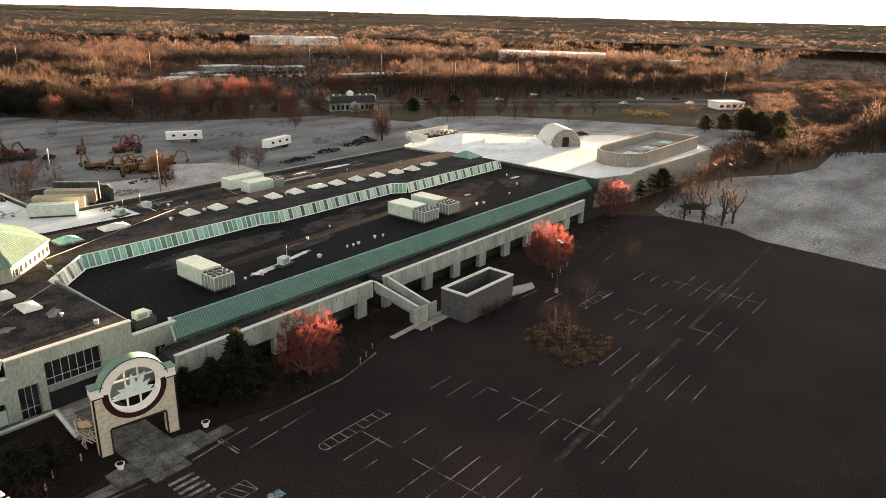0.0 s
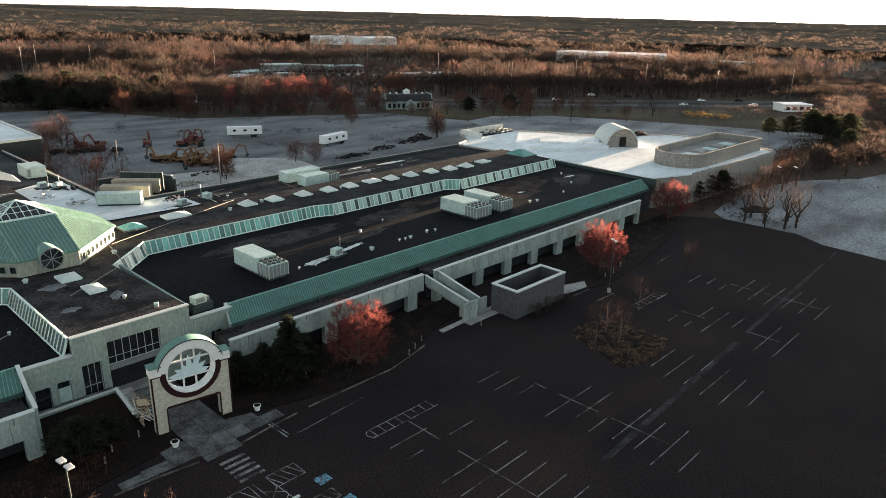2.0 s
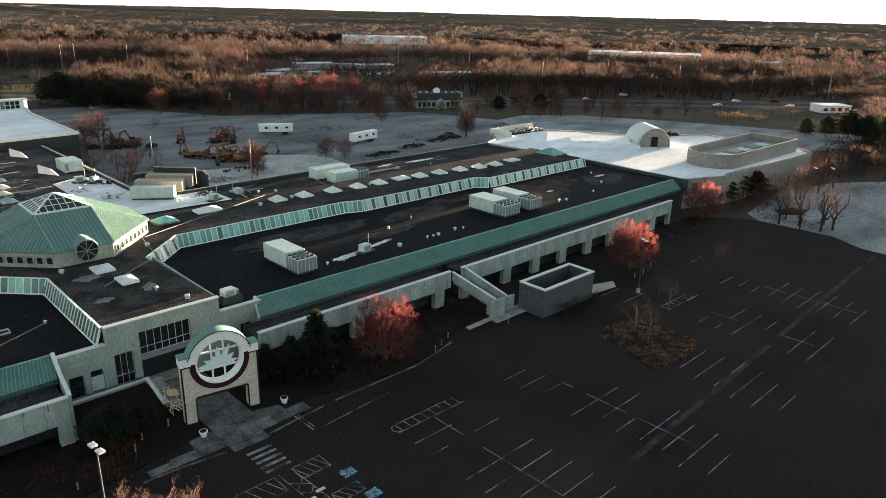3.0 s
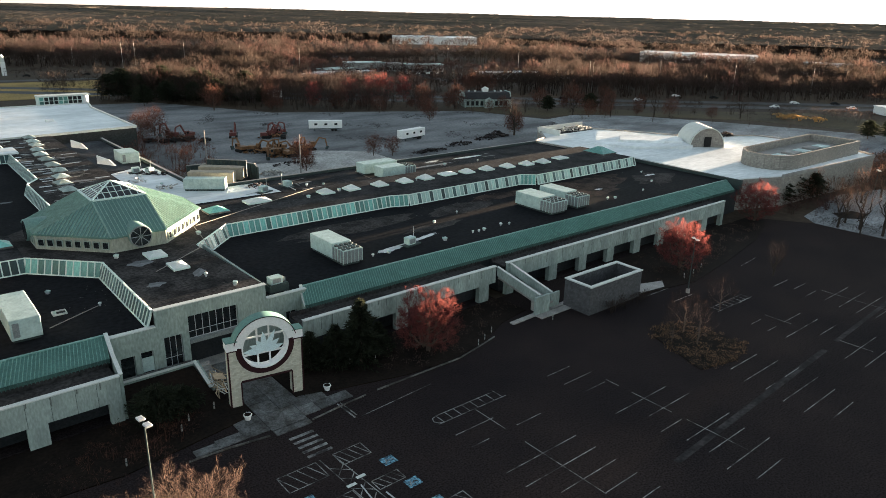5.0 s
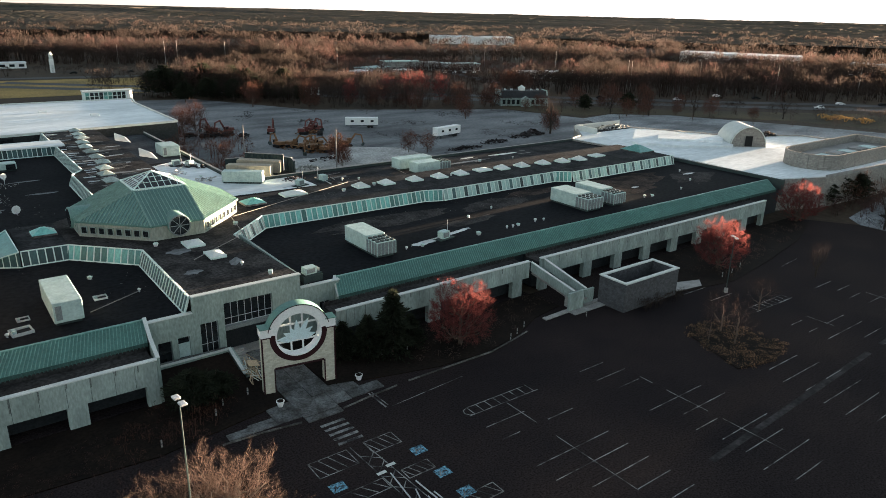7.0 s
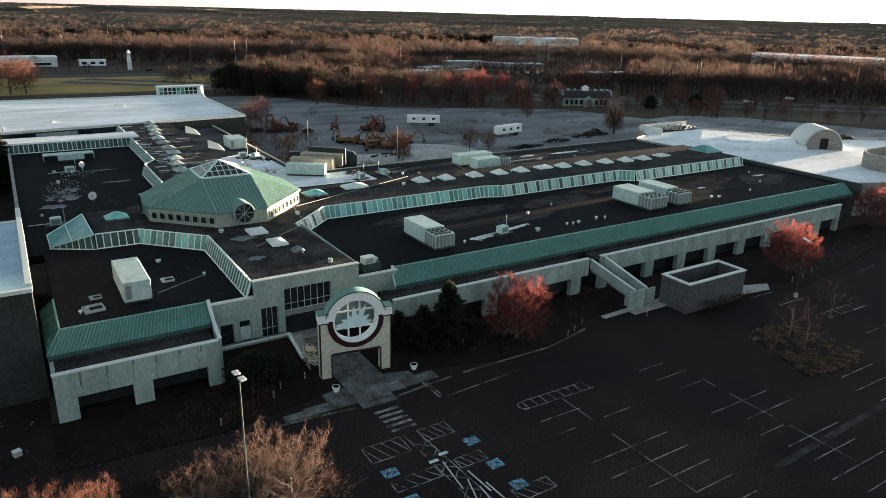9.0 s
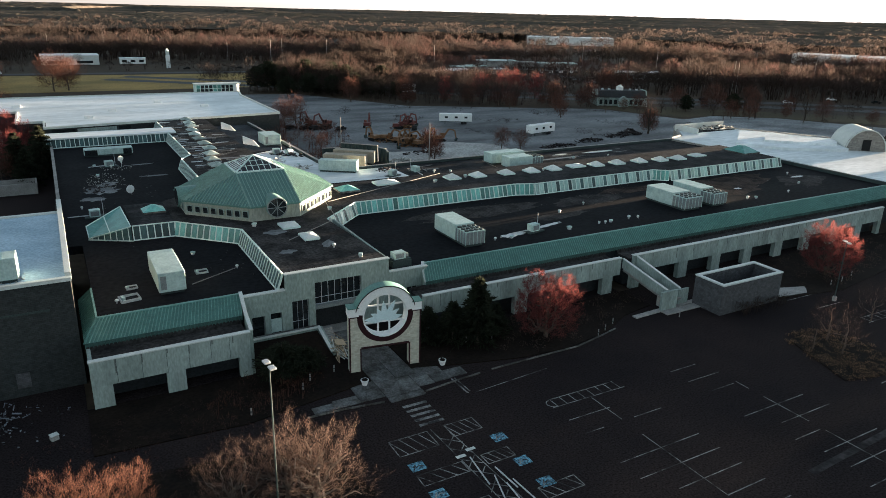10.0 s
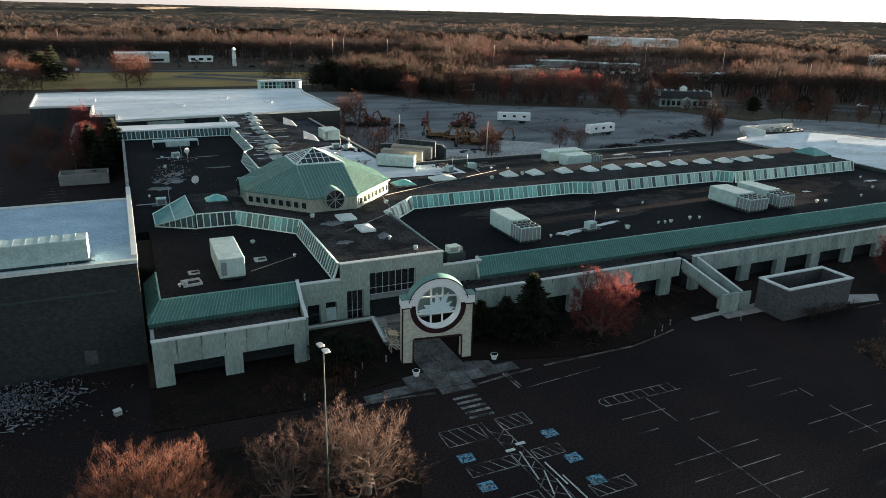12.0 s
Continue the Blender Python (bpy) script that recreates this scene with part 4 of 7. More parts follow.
for xa, xb, m in ((-20.5, -15, "glass_dark"), (-14.5, -5, "panel"), (-4.5, -1.5, "glass_dark"), (8, 18, "panel")):
    bm = bmesh.new()
    ya, yb = -36 + (xa + 22) / 9 - 0.06, -36 + (xb + 22) / 9 - 0.06
    slab(bm, [(xa, ya, 6.0), (xb, yb, 6.0), (xb, yb, 8.2), (xa, ya, 8.2)], 0.05)
    part("front_panel", bm, m, anchor)
tower = part("penthouse", boxes((28, 42.6, 33.2, 37, 0, 11.4)), "frame_pale", anchor, "pale glazed stair tower")
part("penthouse_roof", boxes((27.8, 44.6, 32.6, 37.2, 11.4, 11.75)), "trim", anchor)
bm = bmesh.new()
tube(bm, (42.8, 34.6, 0), (42.8, 34.6, 11.4), 1.6, 1.6, 14)
part("round_corner", bm, "white_paint", anchor, "white rounded corner of the stair tower")
for k in range(9):
    x = 28.5 + 1.5 * k
    for z in (8.7, 10.0):
        part("pane", boxes((x, x + 1.2, 33.1, 33.2, z, z + 1.15)), "glass_dark" if k in (1, 2, 3, 6, 7, 8) else "glass_teal", tower)
part("entrance_canopy", boxes((-35, -27, 0, 6, 4.6, 5.2)), "white_paint", anchor)
part("entrance_wall", boxes((-34, -33.2, -34, -4, 0, 4.0)), "trim", anchor)
for x, y in ((-30, 8), (-5, -10), (10, 6), (-12, -22), (22, -8)):
    part("roof_hatch", boxes((x, x + 2.2, y, y + 1.6, 8.8, 9.5)), "white_paint", anchor)

annex = thing("annex_store", 185, 100, 0, label="low brick annex with sprawling white membrane roof", category="building")
_o = [(-32.3, -23.5), (-20, -28.2), (28, -31), (36, -20), (32, 4), (11, 17), (4, 30), (-7, 48), (-18, 52), (-29, 39), (-35, 36.9), (-31.2, 4)]
bm = bmesh.new()
prism(bm, _o, 0, 7.2)
part("wall", bm, "brick_grey", annex)
bm = bmesh.new()
prism(bm, [(x * 0.99, y * 0.99) for x, y in _o], 7.2, 7.4)
part("roof", bm, "roof_white", annex, "white membrane roof")
for i in range(1, len(_o) - 2):
    bm = bmesh.new()
    bar(bm, (*_o[i], 7.4), (*_o[i + 1], 7.4), 0.4, 0.8)
    part("parapet", bm, "concrete", annex)
# raised white decks
bm = bmesh.new()
prism(bm, [(-27, 22), (-8, 36), (-1, 30), (0, 18), (6, 12), (-6, 4), (-20, 12)], 7.4, 8.1)
part("raised_roof", bm, "roof_white", annex)
bm = bmesh.new()
prism(bm, [(-18, 20), (-10, 26), (3, 13), (-5, 8)], 8.1, 8.7)
part("raised_roof", bm, "roof_white", annex)
# stadium-shaped parapet
pts = [(-9 + 6.5 * math.cos(radians(a)), -19.5 + 6.5 * math.sin(radians(a))) for a in range(90, 271, 15)] + [(28, -26.5), (28, -13)]
bm = bmesh.new()
for i in range(len(pts)):
    a, b = pts[i], pts[(i + 1) % len(pts)]
    bar(bm, (*a, 9.1), (*b, 9.1), 0.45, 3.8)
part("oval_parapet", bm, "brick_grey", annex, "rounded tan brick parapet")
bm = bmesh.new()
prism(bm, pts, 7.4, 9.0)
part("inner_roof", bm, "concrete", annex)
for k in range(5):
    part("roof_unit", boxes((-6 + 6 * k, -2 + 6 * k, -21.5, -18.0, 9.0, 9.35 + 0.2 * (k % 2))), "concrete" if k % 2 else "hvac", annex)
u, v, c = Vector((0.79, -0.61, 0)), Vector((0.61, 0.79, 0)), Vector((-0.8, 2.6, 7.4))


def P(t, d, k=1.0):
    return c + u * (5.0 * k * math.cos(t)) + Vector((0, 0, 5.6 * k * math.sin(t))) + v * d


bm = bmesh.new()
rows = [[bm.verts.new(P(math.pi * i / 16, d, k)) for i in range(17)] for d, k in ((0, 1), (11, 1), (11, 0.96), (0, 0.96))]
for a, b in zip(rows, rows[1:] + rows[:1]):
    for i in range(16):
        bm.faces.new((a[i], a[i + 1], b[i + 1], b[i]))
part("barrel_vault", bm, "trim", annex, "pale barrel-vaulted roof lobby")
bm = bmesh.new()
slab(bm, [P(math.pi * k / 16, 0.3) for k in range(17)], 0.3)
part("vault_front", bm, "brick_grey", annex)
bm = bmesh.new()
slab(bm, [c + u * -1 + v * 0.05 + Vector((0, 0, 0.2)), c + u * 1 + v * 0.05 + Vector((0, 0, 0.2)), c + u * 1 + v * 0.05 + Vector((0, 0, 3)), c + u * -1 + v * 0.05 + Vector((0, 0, 3))], 0.1)
part("vault_door", bm, "black", annex)
part("roof_well", boxes((-22, -2, 47.0, 47.5, 7.2, 9.0)), "trim", annex, "pale coping of the open roof well")
part("roof_well", boxes((-22.5, -22, 39.0, 47.5, 7.2, 9.0)), "trim", annex)
part("roof_well_floor", boxes((-22, -4, 41, 47, 7.4, 7.5)), "black", annex, "dark bottom of the roof well")
part("glazed_end", boxes((5.3, 7.9, 171.82, 171.88, ROOF + 0.25, ROOF + 1.5)), "glass_dark", mall)
part("glazed_end", boxes((13.2, 15.0, 171.82, 171.88, ROOF + 0.25, ROOF + 1.5)), "glass_dark", mall)


# ---- things on the roofs ----
def hvac_unit(name, x, y, z, lx, ly, h, turn=0, fans=True, label="long pale rooftop air-handling unit with fan section", skin="hvac"):
    """A long sheet-metal cabinet along y, on a curb, with a lower condenser section at its near end."""
    u = thing(name, x, y, z, turn, label, "air conditioner", "rooftop units")
    part("curb", boxes((-lx / 2 + 0.2, lx / 2 - 0.2, -ly / 2 + 0.3, ly / 2 - 0.2, 0, 0.35)), "dark_metal", u)
    c = -ly / 2 + ly * 0.32 if fans else -ly / 2
    bm = boxes((-lx / 2, lx / 2, c, ly / 2, 0.35, h))
    bmesh.ops.bevel(bm, geom=bm.edges[:], offset=0.06, segments=1, affect="EDGES")
    body = part("cabinet", bm, skin, u)
    n = max(3, int((ly / 2 - c) / 1.1))
    for k in range(1, n):
        yy = c + (ly / 2 - c) * k / n
        part("seam", boxes((-lx / 2 - 0.012, lx / 2 + 0.012, yy - 0.025, yy + 0.025, 0.4, h + 0.008)), skin, body)
    if fans:
        bm = boxes((-lx / 2 + 0.05, lx / 2 - 0.05, -ly / 2, c, 0.45, h * 0.86))
        cond = part("condenser", bm, "hvac_dark", u, "dark condenser coil section")
        for i in range(1, 5):
            xx = -lx / 2 + 0.05 + (lx - 0.1) * i / 5
            part("post", boxes((xx - 0.03, xx + 0.03, -ly / 2 - 0.04, -ly / 2 + 0.05, 0.4, h * 0.84)), "hvac", cond)
        for i in range(5):
            yy = -ly / 2 + (c + ly / 2) * i / 4
            for s in (-1, 1):
                part("post", boxes((s * (lx / 2 - 0.02) - 0.05, s * (lx / 2 - 0.02) + 0.05, yy - 0.05, yy + 0.05, 0.4, h * 0.84)), "hvac", cond)
        part("top_plate", boxes((-lx / 2, lx / 2, -ly / 2 - 0.05, c, h * 0.84, h * 0.88)), "hvac", cond)
        nx, ny = 4, 3
        for i in range(nx):
            for j in range(ny):
                cx, cy = -lx / 2 + lx * (i + 0.5) / nx, -ly / 2 + (c + ly / 2) * (j + 0.5) / ny
                bm = bmesh.new()
                tube(bm, (cx, cy, h * 0.88), (cx, cy, h * 0.88 + 0.18), 0.34, 0.34, 12)
                part("fan", bm, "dark_metal", cond)
    else:
        part("louvre", boxes((-lx / 2 + 0.25, -lx / 2 + 0.9, -ly / 2 - 0.04, -ly / 2, 0.7, h - 0.4)), "hvac_dark", u)
    return u


hvac_unit("hvac_unit", 52.0, 86.8, ROOF, 3.3, 9.6, 2.75)
hvac_unit("hvac_unit", 98.2, 87.3, ROOF, 4.2, 9.6, 2.75)
hvac_unit("hvac_unit", 105.2, 87.6, ROOF, 3.4, 10.0, 2.75)
hvac_unit("hvac_unit", 9.8, 87.0, ROOF, 3.1, 9.0, 2.8, 0, False, "pale boxy rooftop unit with louvred end")
hvac_unit("hvac_unit", 91.2, 125.5, ROOF, 3.4, 9.0, 2.6, 90)
hvac_unit("hvac_unit", 90.0, 131.0, ROOF, 3.4, 9.0, 2.6, 90, False, "pale boxy rooftop unit with louvred end")
hvac_unit("hvac_unit", 47.0, 172.5, ROOF, 4.0, 6.0, 2.8, 0, False, "pale boxy rooftop unit with louvred end")
hvac_unit("hvac_unit", -11.0, 79.9, 12.35, 2.6, 11.5, 2.7, -90, False, "long pale unit on the store roof")
hvac_unit("hvac_unit", 51.8, 136.9, ROOF, 2.3, 8.2, 2.5, 56, False, "white rooftop penthouse box on a curb")
hvac_unit("hvac_unit", 54.8, 140.8, ROOF, 2.4, 9.4, 2.75, 53, False, "tan rooftop penthouse box beside the screen", "tan_sheet")
hvac_unit("hvac_unit", 58.1, 143.5, ROOF, 2.2, 9.4, 2.95, 48, False, "tan rooftop penthouse box beside the screen", "tan_sheet")
hvac_unit("hvac_unit", 10.2, 173.2, ROOF, 2.6, 10.0, 1.7, 90, False, "low pale roof housing with dark glazed ends")


def pyramid_skylight(x, y, z, w, d, h, skin="skylight", label="pale translucent pyramid skylight on a low curb"):
    s = thing("skylight", x, y, z, 0, label, "skylight", "roof skylights")
    part("curb", boxes((-w / 2, w / 2, -d / 2, d / 2, 0, 0.3)), "frame_pale" if skin == "skylight" else "roof_grey", s)
    bm = bmesh.new()
    b = [bm.verts.new((sx * (w / 2 - 0.05), sy * (d / 2 - 0.05), 0.3)) for sx, sy in ((-1, -1), (1, -1), (1, 1), (-1, 1))]
    t = [bm.verts.new((sx * w * 0.08, sy * d * 0.08, 0.3 + h)) for sx, sy in ((-1, -1), (1, -1), (1, 1), (-1, 1))]
    for i in range(4):
        bm.faces.new((b[i], b[(i + 1) % 4], t[(i + 1) % 4], t[i]))
    bm.faces.new(t), bm.faces.new(b[::-1])
    part("dome", bm, skin, s)
    return s


proto = pyramid_skylight(66.5, 114.2, HIGH, 2.7, 2.8, 0.65)
for x, y in ((72.1, 113.8), (78.6, 113.4), (84.5, 112.9), (90.0, 112.8), (101.2, 112.3), (106.9, 112.0), (112.9, 111.4), (118.5, 110.7), (123.8, 110.3)):
    copy_thing(proto, pose(x, y, HIGH, 0, 0, random.uniform(-2, 2)))
for x, y in ((96.4, 113.2), (131.0, 111.2)):
    pyramid_skylight(x, y, HIGH, 3.6, 2.6, 0.35)
pyramid_skylight(28.6, 97.0, HIGH, 2.6, 3.0, 0.4)
pyramid_skylight(29.6, 90.8, HIGH, 2.2, 3.2, 0.25)
pyramid_skylight(11.9, 113.5, HIGH, 3.4, 3.0, 0.8, "glass_teal", "teal glass pyramid skylight on a grey curb")
pyramid_skylight(44.4, 113.6, HIGH, 3.8, 3.4, 0.7, "glass_teal", "teal glass pyramid skylight on a grey curb")
pyramid_skylight(53.0, 115.6, HIGH, 4.6, 2.8, 0.5)
pyramid_skylight(145.5, 110.5, HIGH, 5.5, 6.5, 1.3, "glass_teal", "large teal glass pyramid skylight")
dull = pyramid_skylight(32.8, 206.0, HIGH, 2.9, 3.6, 0.6, "skylight_dull", "dull grey-green pyramid rooflight")
for x, y in ((32.5, 199.6), (32.2, 193.8), (31.2, 187.3), (30.6, 181.0), (30.5, 174.4), (30.3, 167.6), (30.2, 161.2), (29.2, 154.9), (28.2, 149.0), (27.8, 142.7)):
    copy_thing(dull, pose(x, y, HIGH, 0, 0, random.uniform(-6, 6)))
for x, y, w in ((40.0, 185.5, 1.4), (40.0, 162.6, 1.4)):
    bm = bmesh.new()
    slab(bm, [(-w, 2.2, 0), (w * 0.8, -2.6, 0), (w * 0.1, -1.4, 1.3), (-w, 2.2, 1.8)], 0.2)
    lone("roof_hood", bm, "white_paint", "white sunlit sloping roof hood", "roof hood", "", x, y, HIGH if x < 42 else ROOF)


def vent(x, y, z, kind):
    v = thing("roof_vent", x, y, z, random.uniform(0, 90), "small round galvanised roof vent" if kind == 0 else "small boxy roof exhaust vent", "vent", "roof vents")
    bm = bmesh.new()
    if kind == 0:
        tube(bm, (0, 0, 0), (0, 0, 0.55), 0.25, 0.25, 10)
        part("pipe_stub", bm, "galv", v)
        bm = bmesh.new()
        bmesh.ops.create_uvsphere(bm, u_segments=12, v_segments=8, radius=0.5, matrix=Matrix.Translation((0, 0, 0.75)) @ Matrix.Diagonal((1, 1, 0.75, 1)))
        part("turbine", bm, "skylight", v, "", True)
    else:
        box(bm, -0.4, 0.4, -0.4, 0.4, 0, 0.5)
        part("curb", bm, "galv", v)
        part("cap", boxes((-0.55, 0.55, -0.5, 0.5, 0.5, 0.95)), "hvac", v)
    return v


v0, v1 = vent(56.4, 83.3, ROOF, 0), vent(59.3, 83.1, ROOF, 1)
for i, (x, y) in enumerate(((70.4, 82.9), (76.9, 83.2), (78.1, 83.0), (79.5, 83.2), (83.7, 83.4), (85.5, 83.1), (75.2, 91.6), (82.6, 94.0), (114.5, 83.8), (116.6, 83.5),
                           (18.7, 88.1), (2.3, 127.0), (6.4, 150.9), (11.0, 137.3), (11.8, 162.6), (6.4, 161.1), (9.5, 158.9), (3.6, 82.5), (14.5, 96.0), (66, 124), (70, 128), (73.5, 127), (80, 121), (100, 121), (108, 128), (118, 127), (44, 150), (46, 146), (44.5, 155), (142, 95), (136, 88), (127, 84))):
    copy_thing(v0 if i % 3 else v1, pose(x, y, ROOF, 0, 0, 37 * i) @ Matrix.Scale(0.46 if i % 4 else 0.58, 4))
for i, (x, y) in enumerate(((31.2, 85.1), (24.0, 108.1 - 9), (37.2, 103.0), (41.3, 116.5), (62, 112.8), (69.4, 114), (87.3, 112.5), (120.9, 110.6), (33.0, 80.0))):
    copy_thing(v1 if i % 3 else v0, pose(x, y, HIGH, 0, 0, 53 * i) @ Matrix.Scale(0.55, 4))


def equipment(x, y, z, turn):
    e = thing("condenser_unit", x, y, z, turn, "small dark rooftop condenser with pipes and mast", "air conditioner", "small condensers")
    part("base", boxes((-1.6, 1.6, -0.9, 0.9, 0, 0.2)), "dark_metal", e)
    part("cabinet", boxes((-0.9, 0.7, -0.6, 0.6, 0.2, 1.3)), "hvac", e)
    part("grille", boxes((-0.7, 0.5, -0.64, -0.6, 0.35, 1.1)), "hvac_dark", e)
    bm = bmesh.new()
    tube(bm, (1.2, 0.4, 0.2), (1.2, 0.4, 2.8), 0.05, 0.04, 6)
    part("mast", bm, "galv", e)
    bm = bmesh.new()
    bar(bm, (-0.9, 0.3, 0.3), (-4.0, 0.9, 0.15), 0.12)
    part("pipe", bm, "galv", e)
    return e


def dish(x, y, r, h):
    d = thing("satellite_dish", x, y, ROOF, 200, "white satellite dish on a short pole", "satellite dish", "roof dishes")
    bm = bmesh.new()
    tube(bm, (0, 0, 0), (0, 0, h), 0.05, 0.05, 8)
    part("pole", bm, "galv", d)
    bm = bmesh.new()
    rings = [[bm.verts.new((r * f * math.cos(a), -0.1 - 0.25 * r * (1 - f * f) * -1, h + 0.2 + r * f * math.sin(a))) for a in np.linspace(0, math.tau, 20, endpoint=False)] for f in (0.15, 0.6, 1.0)]
    for p, q in zip(rings, rings[1:]):
        for i in range(20):
            bm.faces.new((p[i], p[(i + 1) % 20], q[(i + 1) % 20], q[i]))
    bm.faces.new(rings[0])
    bmesh.ops.solidify(bm, geom=bm.faces[:], thickness=0.04)
    part("bowl", bm, "white_paint", d, "", True)


dish(10.7, 134.3, 0.75, 0.7), dish(11.5, 158.7, 0.6, 1.6)
e0 = equipment(64.5, 84.5, ROOF, 10)
for x, y, r in ((9.3, 160.0, 10), (60.5, 128.5, 20), (66.5, 130.0, 100), (47.5, 158, 40), (45.2, 160, 0), (4.0, 121, 0)):
    copy_thing(e0, pose(x, y, ROOF, 0, 0, r))


def roof_blot(x, y, z, rx, ry, turn, material, label, seed):
    rnd = random.Random(seed)
    bm = bmesh.new()
    vs = [bm.verts.new((rx * (0.65 + 0.5 * rnd.random()) * math.cos(a), ry * (0.65 + 0.5 * rnd.random()) * math.sin(a), 0)) for a in np.linspace(0, math.tau, 22, endpoint=False)]
    top = bmesh.ops.extrude_face_region(bm, geom=[bm.faces.new(vs)])
    bmesh.ops.translate(bm, vec=(0, 0, 0.012), verts=[g for g in top["geom"] if isinstance(g, bmesh.types.BMVert)])
    ob = lone("roof_stain", bm, material, label, "stain", "structure")
    ob.matrix_world = pose(x, y, z + 0.004, 0, 0, turn)


for i, (x, y, rx, ry, r) in enumerate(((60.6, 84.4, 2.6, 0.8, 5), (68.5, 86.2, 3.6, 0.6, 12), (6.0, 139, 3.2, 3.0, 0), (7.5, 144, 2.4, 1.5, 40), (4.5, 133, 2.2, 1.6, 0), (16.5, 148, 2.8, 0.6, 0), (15, 160, 3, 0.5, 5),
                                   (142, 92.5, 2.0, 0.6, 0), (120, 90.5, 1.2, 0.5, 0), (17.5, 118.5, 3.0, 0.7, 10), (60, 122, 3, 1.2, 0))):
    roof_blot(x, y, ROOF, rx, ry, r, "galv" if i < 2 or i in (7, 8) else "asphalt_old", "pale irregular patch on the black roof", i)
for i, (x, y, rx, ry, r, m) in enumerate(((122, 95.5, 15, 5.0, 2, "roof_rust"), (118, 89.5, 9, 3.0, 0, "roof_rust"), (86, 96, 9, 3.2, 0, "roof_brown"), (62, 98, 13, 4.0, 3, "roof_brown"), (140, 90, 8, 4.5, 10, "roof_brown"), (98, 99, 8, 2.4, 0, "roof_rust"), (74, 90, 7, 1.8, 5, "roof_brown"))):
    roof_blot(x, y, ROOF - 0.012 + 0.0015 * i, rx, ry, r, m, "brownish worn patch of the black roof", 90 + i)
for i, (x, y, rx, ry, r) in enumerate(((96, 133.5, 5, 0.7, 0), (108, 133.0, 2.5, 0.5, 0), (119.5, 132.4, 5.2, 0.8, 0), (104, 129.5, 9, 0.6, 3))):
    roof_blot(x, y, ROOF + 0.006, rx, ry, r, "trim" if i < 3 else "asphalt_pale", "pale streak on rear roofing", 40 + i)
for i, (x, y, rx, ry, r) in enumerate(((26, 95, 2.0, 1.2, 0), (31, 87, 1.8, 0.8, 60), (25, 86, 1.2, 0.9, 0), (31, 150, 5.5, 0.7, 0), (31, 160, 5, 0.6, 0), (30, 168, 5, 0.8, 0), (32, 142, 5, 0.7, 0), (33, 176, 4, 0.6, 0))):
    roof_blot(x, y, HIGH, rx, ry, r, "asphalt_old", "grey worn patch on brown roofing", 60 + i)
for a, b in (((26.5, 90.2), (35.0, 96.5)), ((36.2, 96.5), (38.0, 107.0)), ((38.5, 107.3), (66, 118.4))):
    bm = bmesh.new()
    bar(bm, (*a, HIGH + 0.15), (*b, HIGH + 0.15), 0.09)
    lone("roof_pipe", bm, "pole", "long thin pipe lying across the roof", "pipe")
for a, b in (((12.3, 84.5), (18.5, 88.0)), ((84.5, 122), (86, 134)), ((66, 133), (73, 134.5))):
    bm = bmesh.new()
    bar(bm, (*a, ROOF + 0.1), (*b, ROOF + 0.1), 0.09)
    lone("roof_pipe", bm, "pole", "long thin pipe lying across the roof", "pipe")


# ---- marks on the lot ----
def mark(x0, y0, x1, y1, w=0.1, material="paint", z=0.006):
    bm = bmesh.new()
    bar(bm, (x0, y0, z), (x1, y1, z), w, 0.008)
    me = data("stall_line", bm, material)
    ob = new("stall_line", me)
    ob.parent = lot


rnd = random.Random(4)
def stall_row(xc, spine, stalls):
    """Surviving lines of a double row: pieces of its spine, and (bay, from, to) across it."""
    for a, b in spine:
        mark(xc, a, xc, b)
    for k, a, b in stalls:
        mark(xc + a, 26.2 + 2.63 * k, xc + b, 26.2 + 2.63 * k)


stall_row(47.35, [(31.3, 41.9)], [(5, -5.3, 5.2), (4, -5.3, 5.2), (3, -3.2, 5.1), (2, 0, 5), (8, -5, 0.5), (7, 1.5, 5.4), (7, -5, -2.6), (1, -4, 5), (0, -5, 2)])
stall_row(64.8, [(43.0, 44.9), (35.6, 41.1), (26.6, 33.7)], [(9, -5.2, -1), (8, -5.1, 0), (7, -4.2, -0.6), (5, -5.4, 4.4), (4, -2.8, 5.2), (3, -4.3, -0.4), (2, -3.6, 5.1), (1, -3.6, 3.6), (0, -4.9, 4), (-1, -4, 1.5)])
stall_row(82.3, [], [(3, -4.1, 4.8), (4, -2.5, 4.3), (1, -4.9, 4.4), (0, -5.3, 3), (2, -3.8, -1.4), (2, 1.2, 5.1), (-1, -3.8, 1.7)])
stall_row(100.2, [(38.4, 42.4), (27.2, 31.6)], [(4, -5.4, 5), (5, -5.3, -2.8), (5, -0.2, 5.1), (3, -0.3, 5.1), (6, -5.1, -2), (1, -5.4, 5.4), (0, -5.7, 5), (8, 0, 5)])
stall_row(117.8, [(26.2, 41.5)], [(4, -4.9, 5.3), (3, -5.3, 5.3), (2, -4.7, 4.8), (1, -5.3, 4.3), (0, -5.3, 2.7), (5, -4.2, 5), (8, -5.3, 0.2), (6, -5, -1), (7, -3, 1)])
mark(93.4, 53.8, 98.9, 53.7), mark(92.0, 57.7, 100.6, 57.5), mark(118.1, 55.8, 124.5, 56.4)
for x in np.arange(96.2, 105.5, 1.25):
    mark(x, 47.4, x, 48.9)
mark(95.5, 47.4, 105.6, 47.3), mark(95.9, 48.9, 105.2, 48.8)
mark(47.4, 44.9, 47.4, 49.7)
mark(36.5, 56.4, 47, 57.2, 0.1), mark(35.7, 60.2, 35.8, 56.6, 0.2), mark(36.1, 60.2, 36.2, 56.9, 0.15)
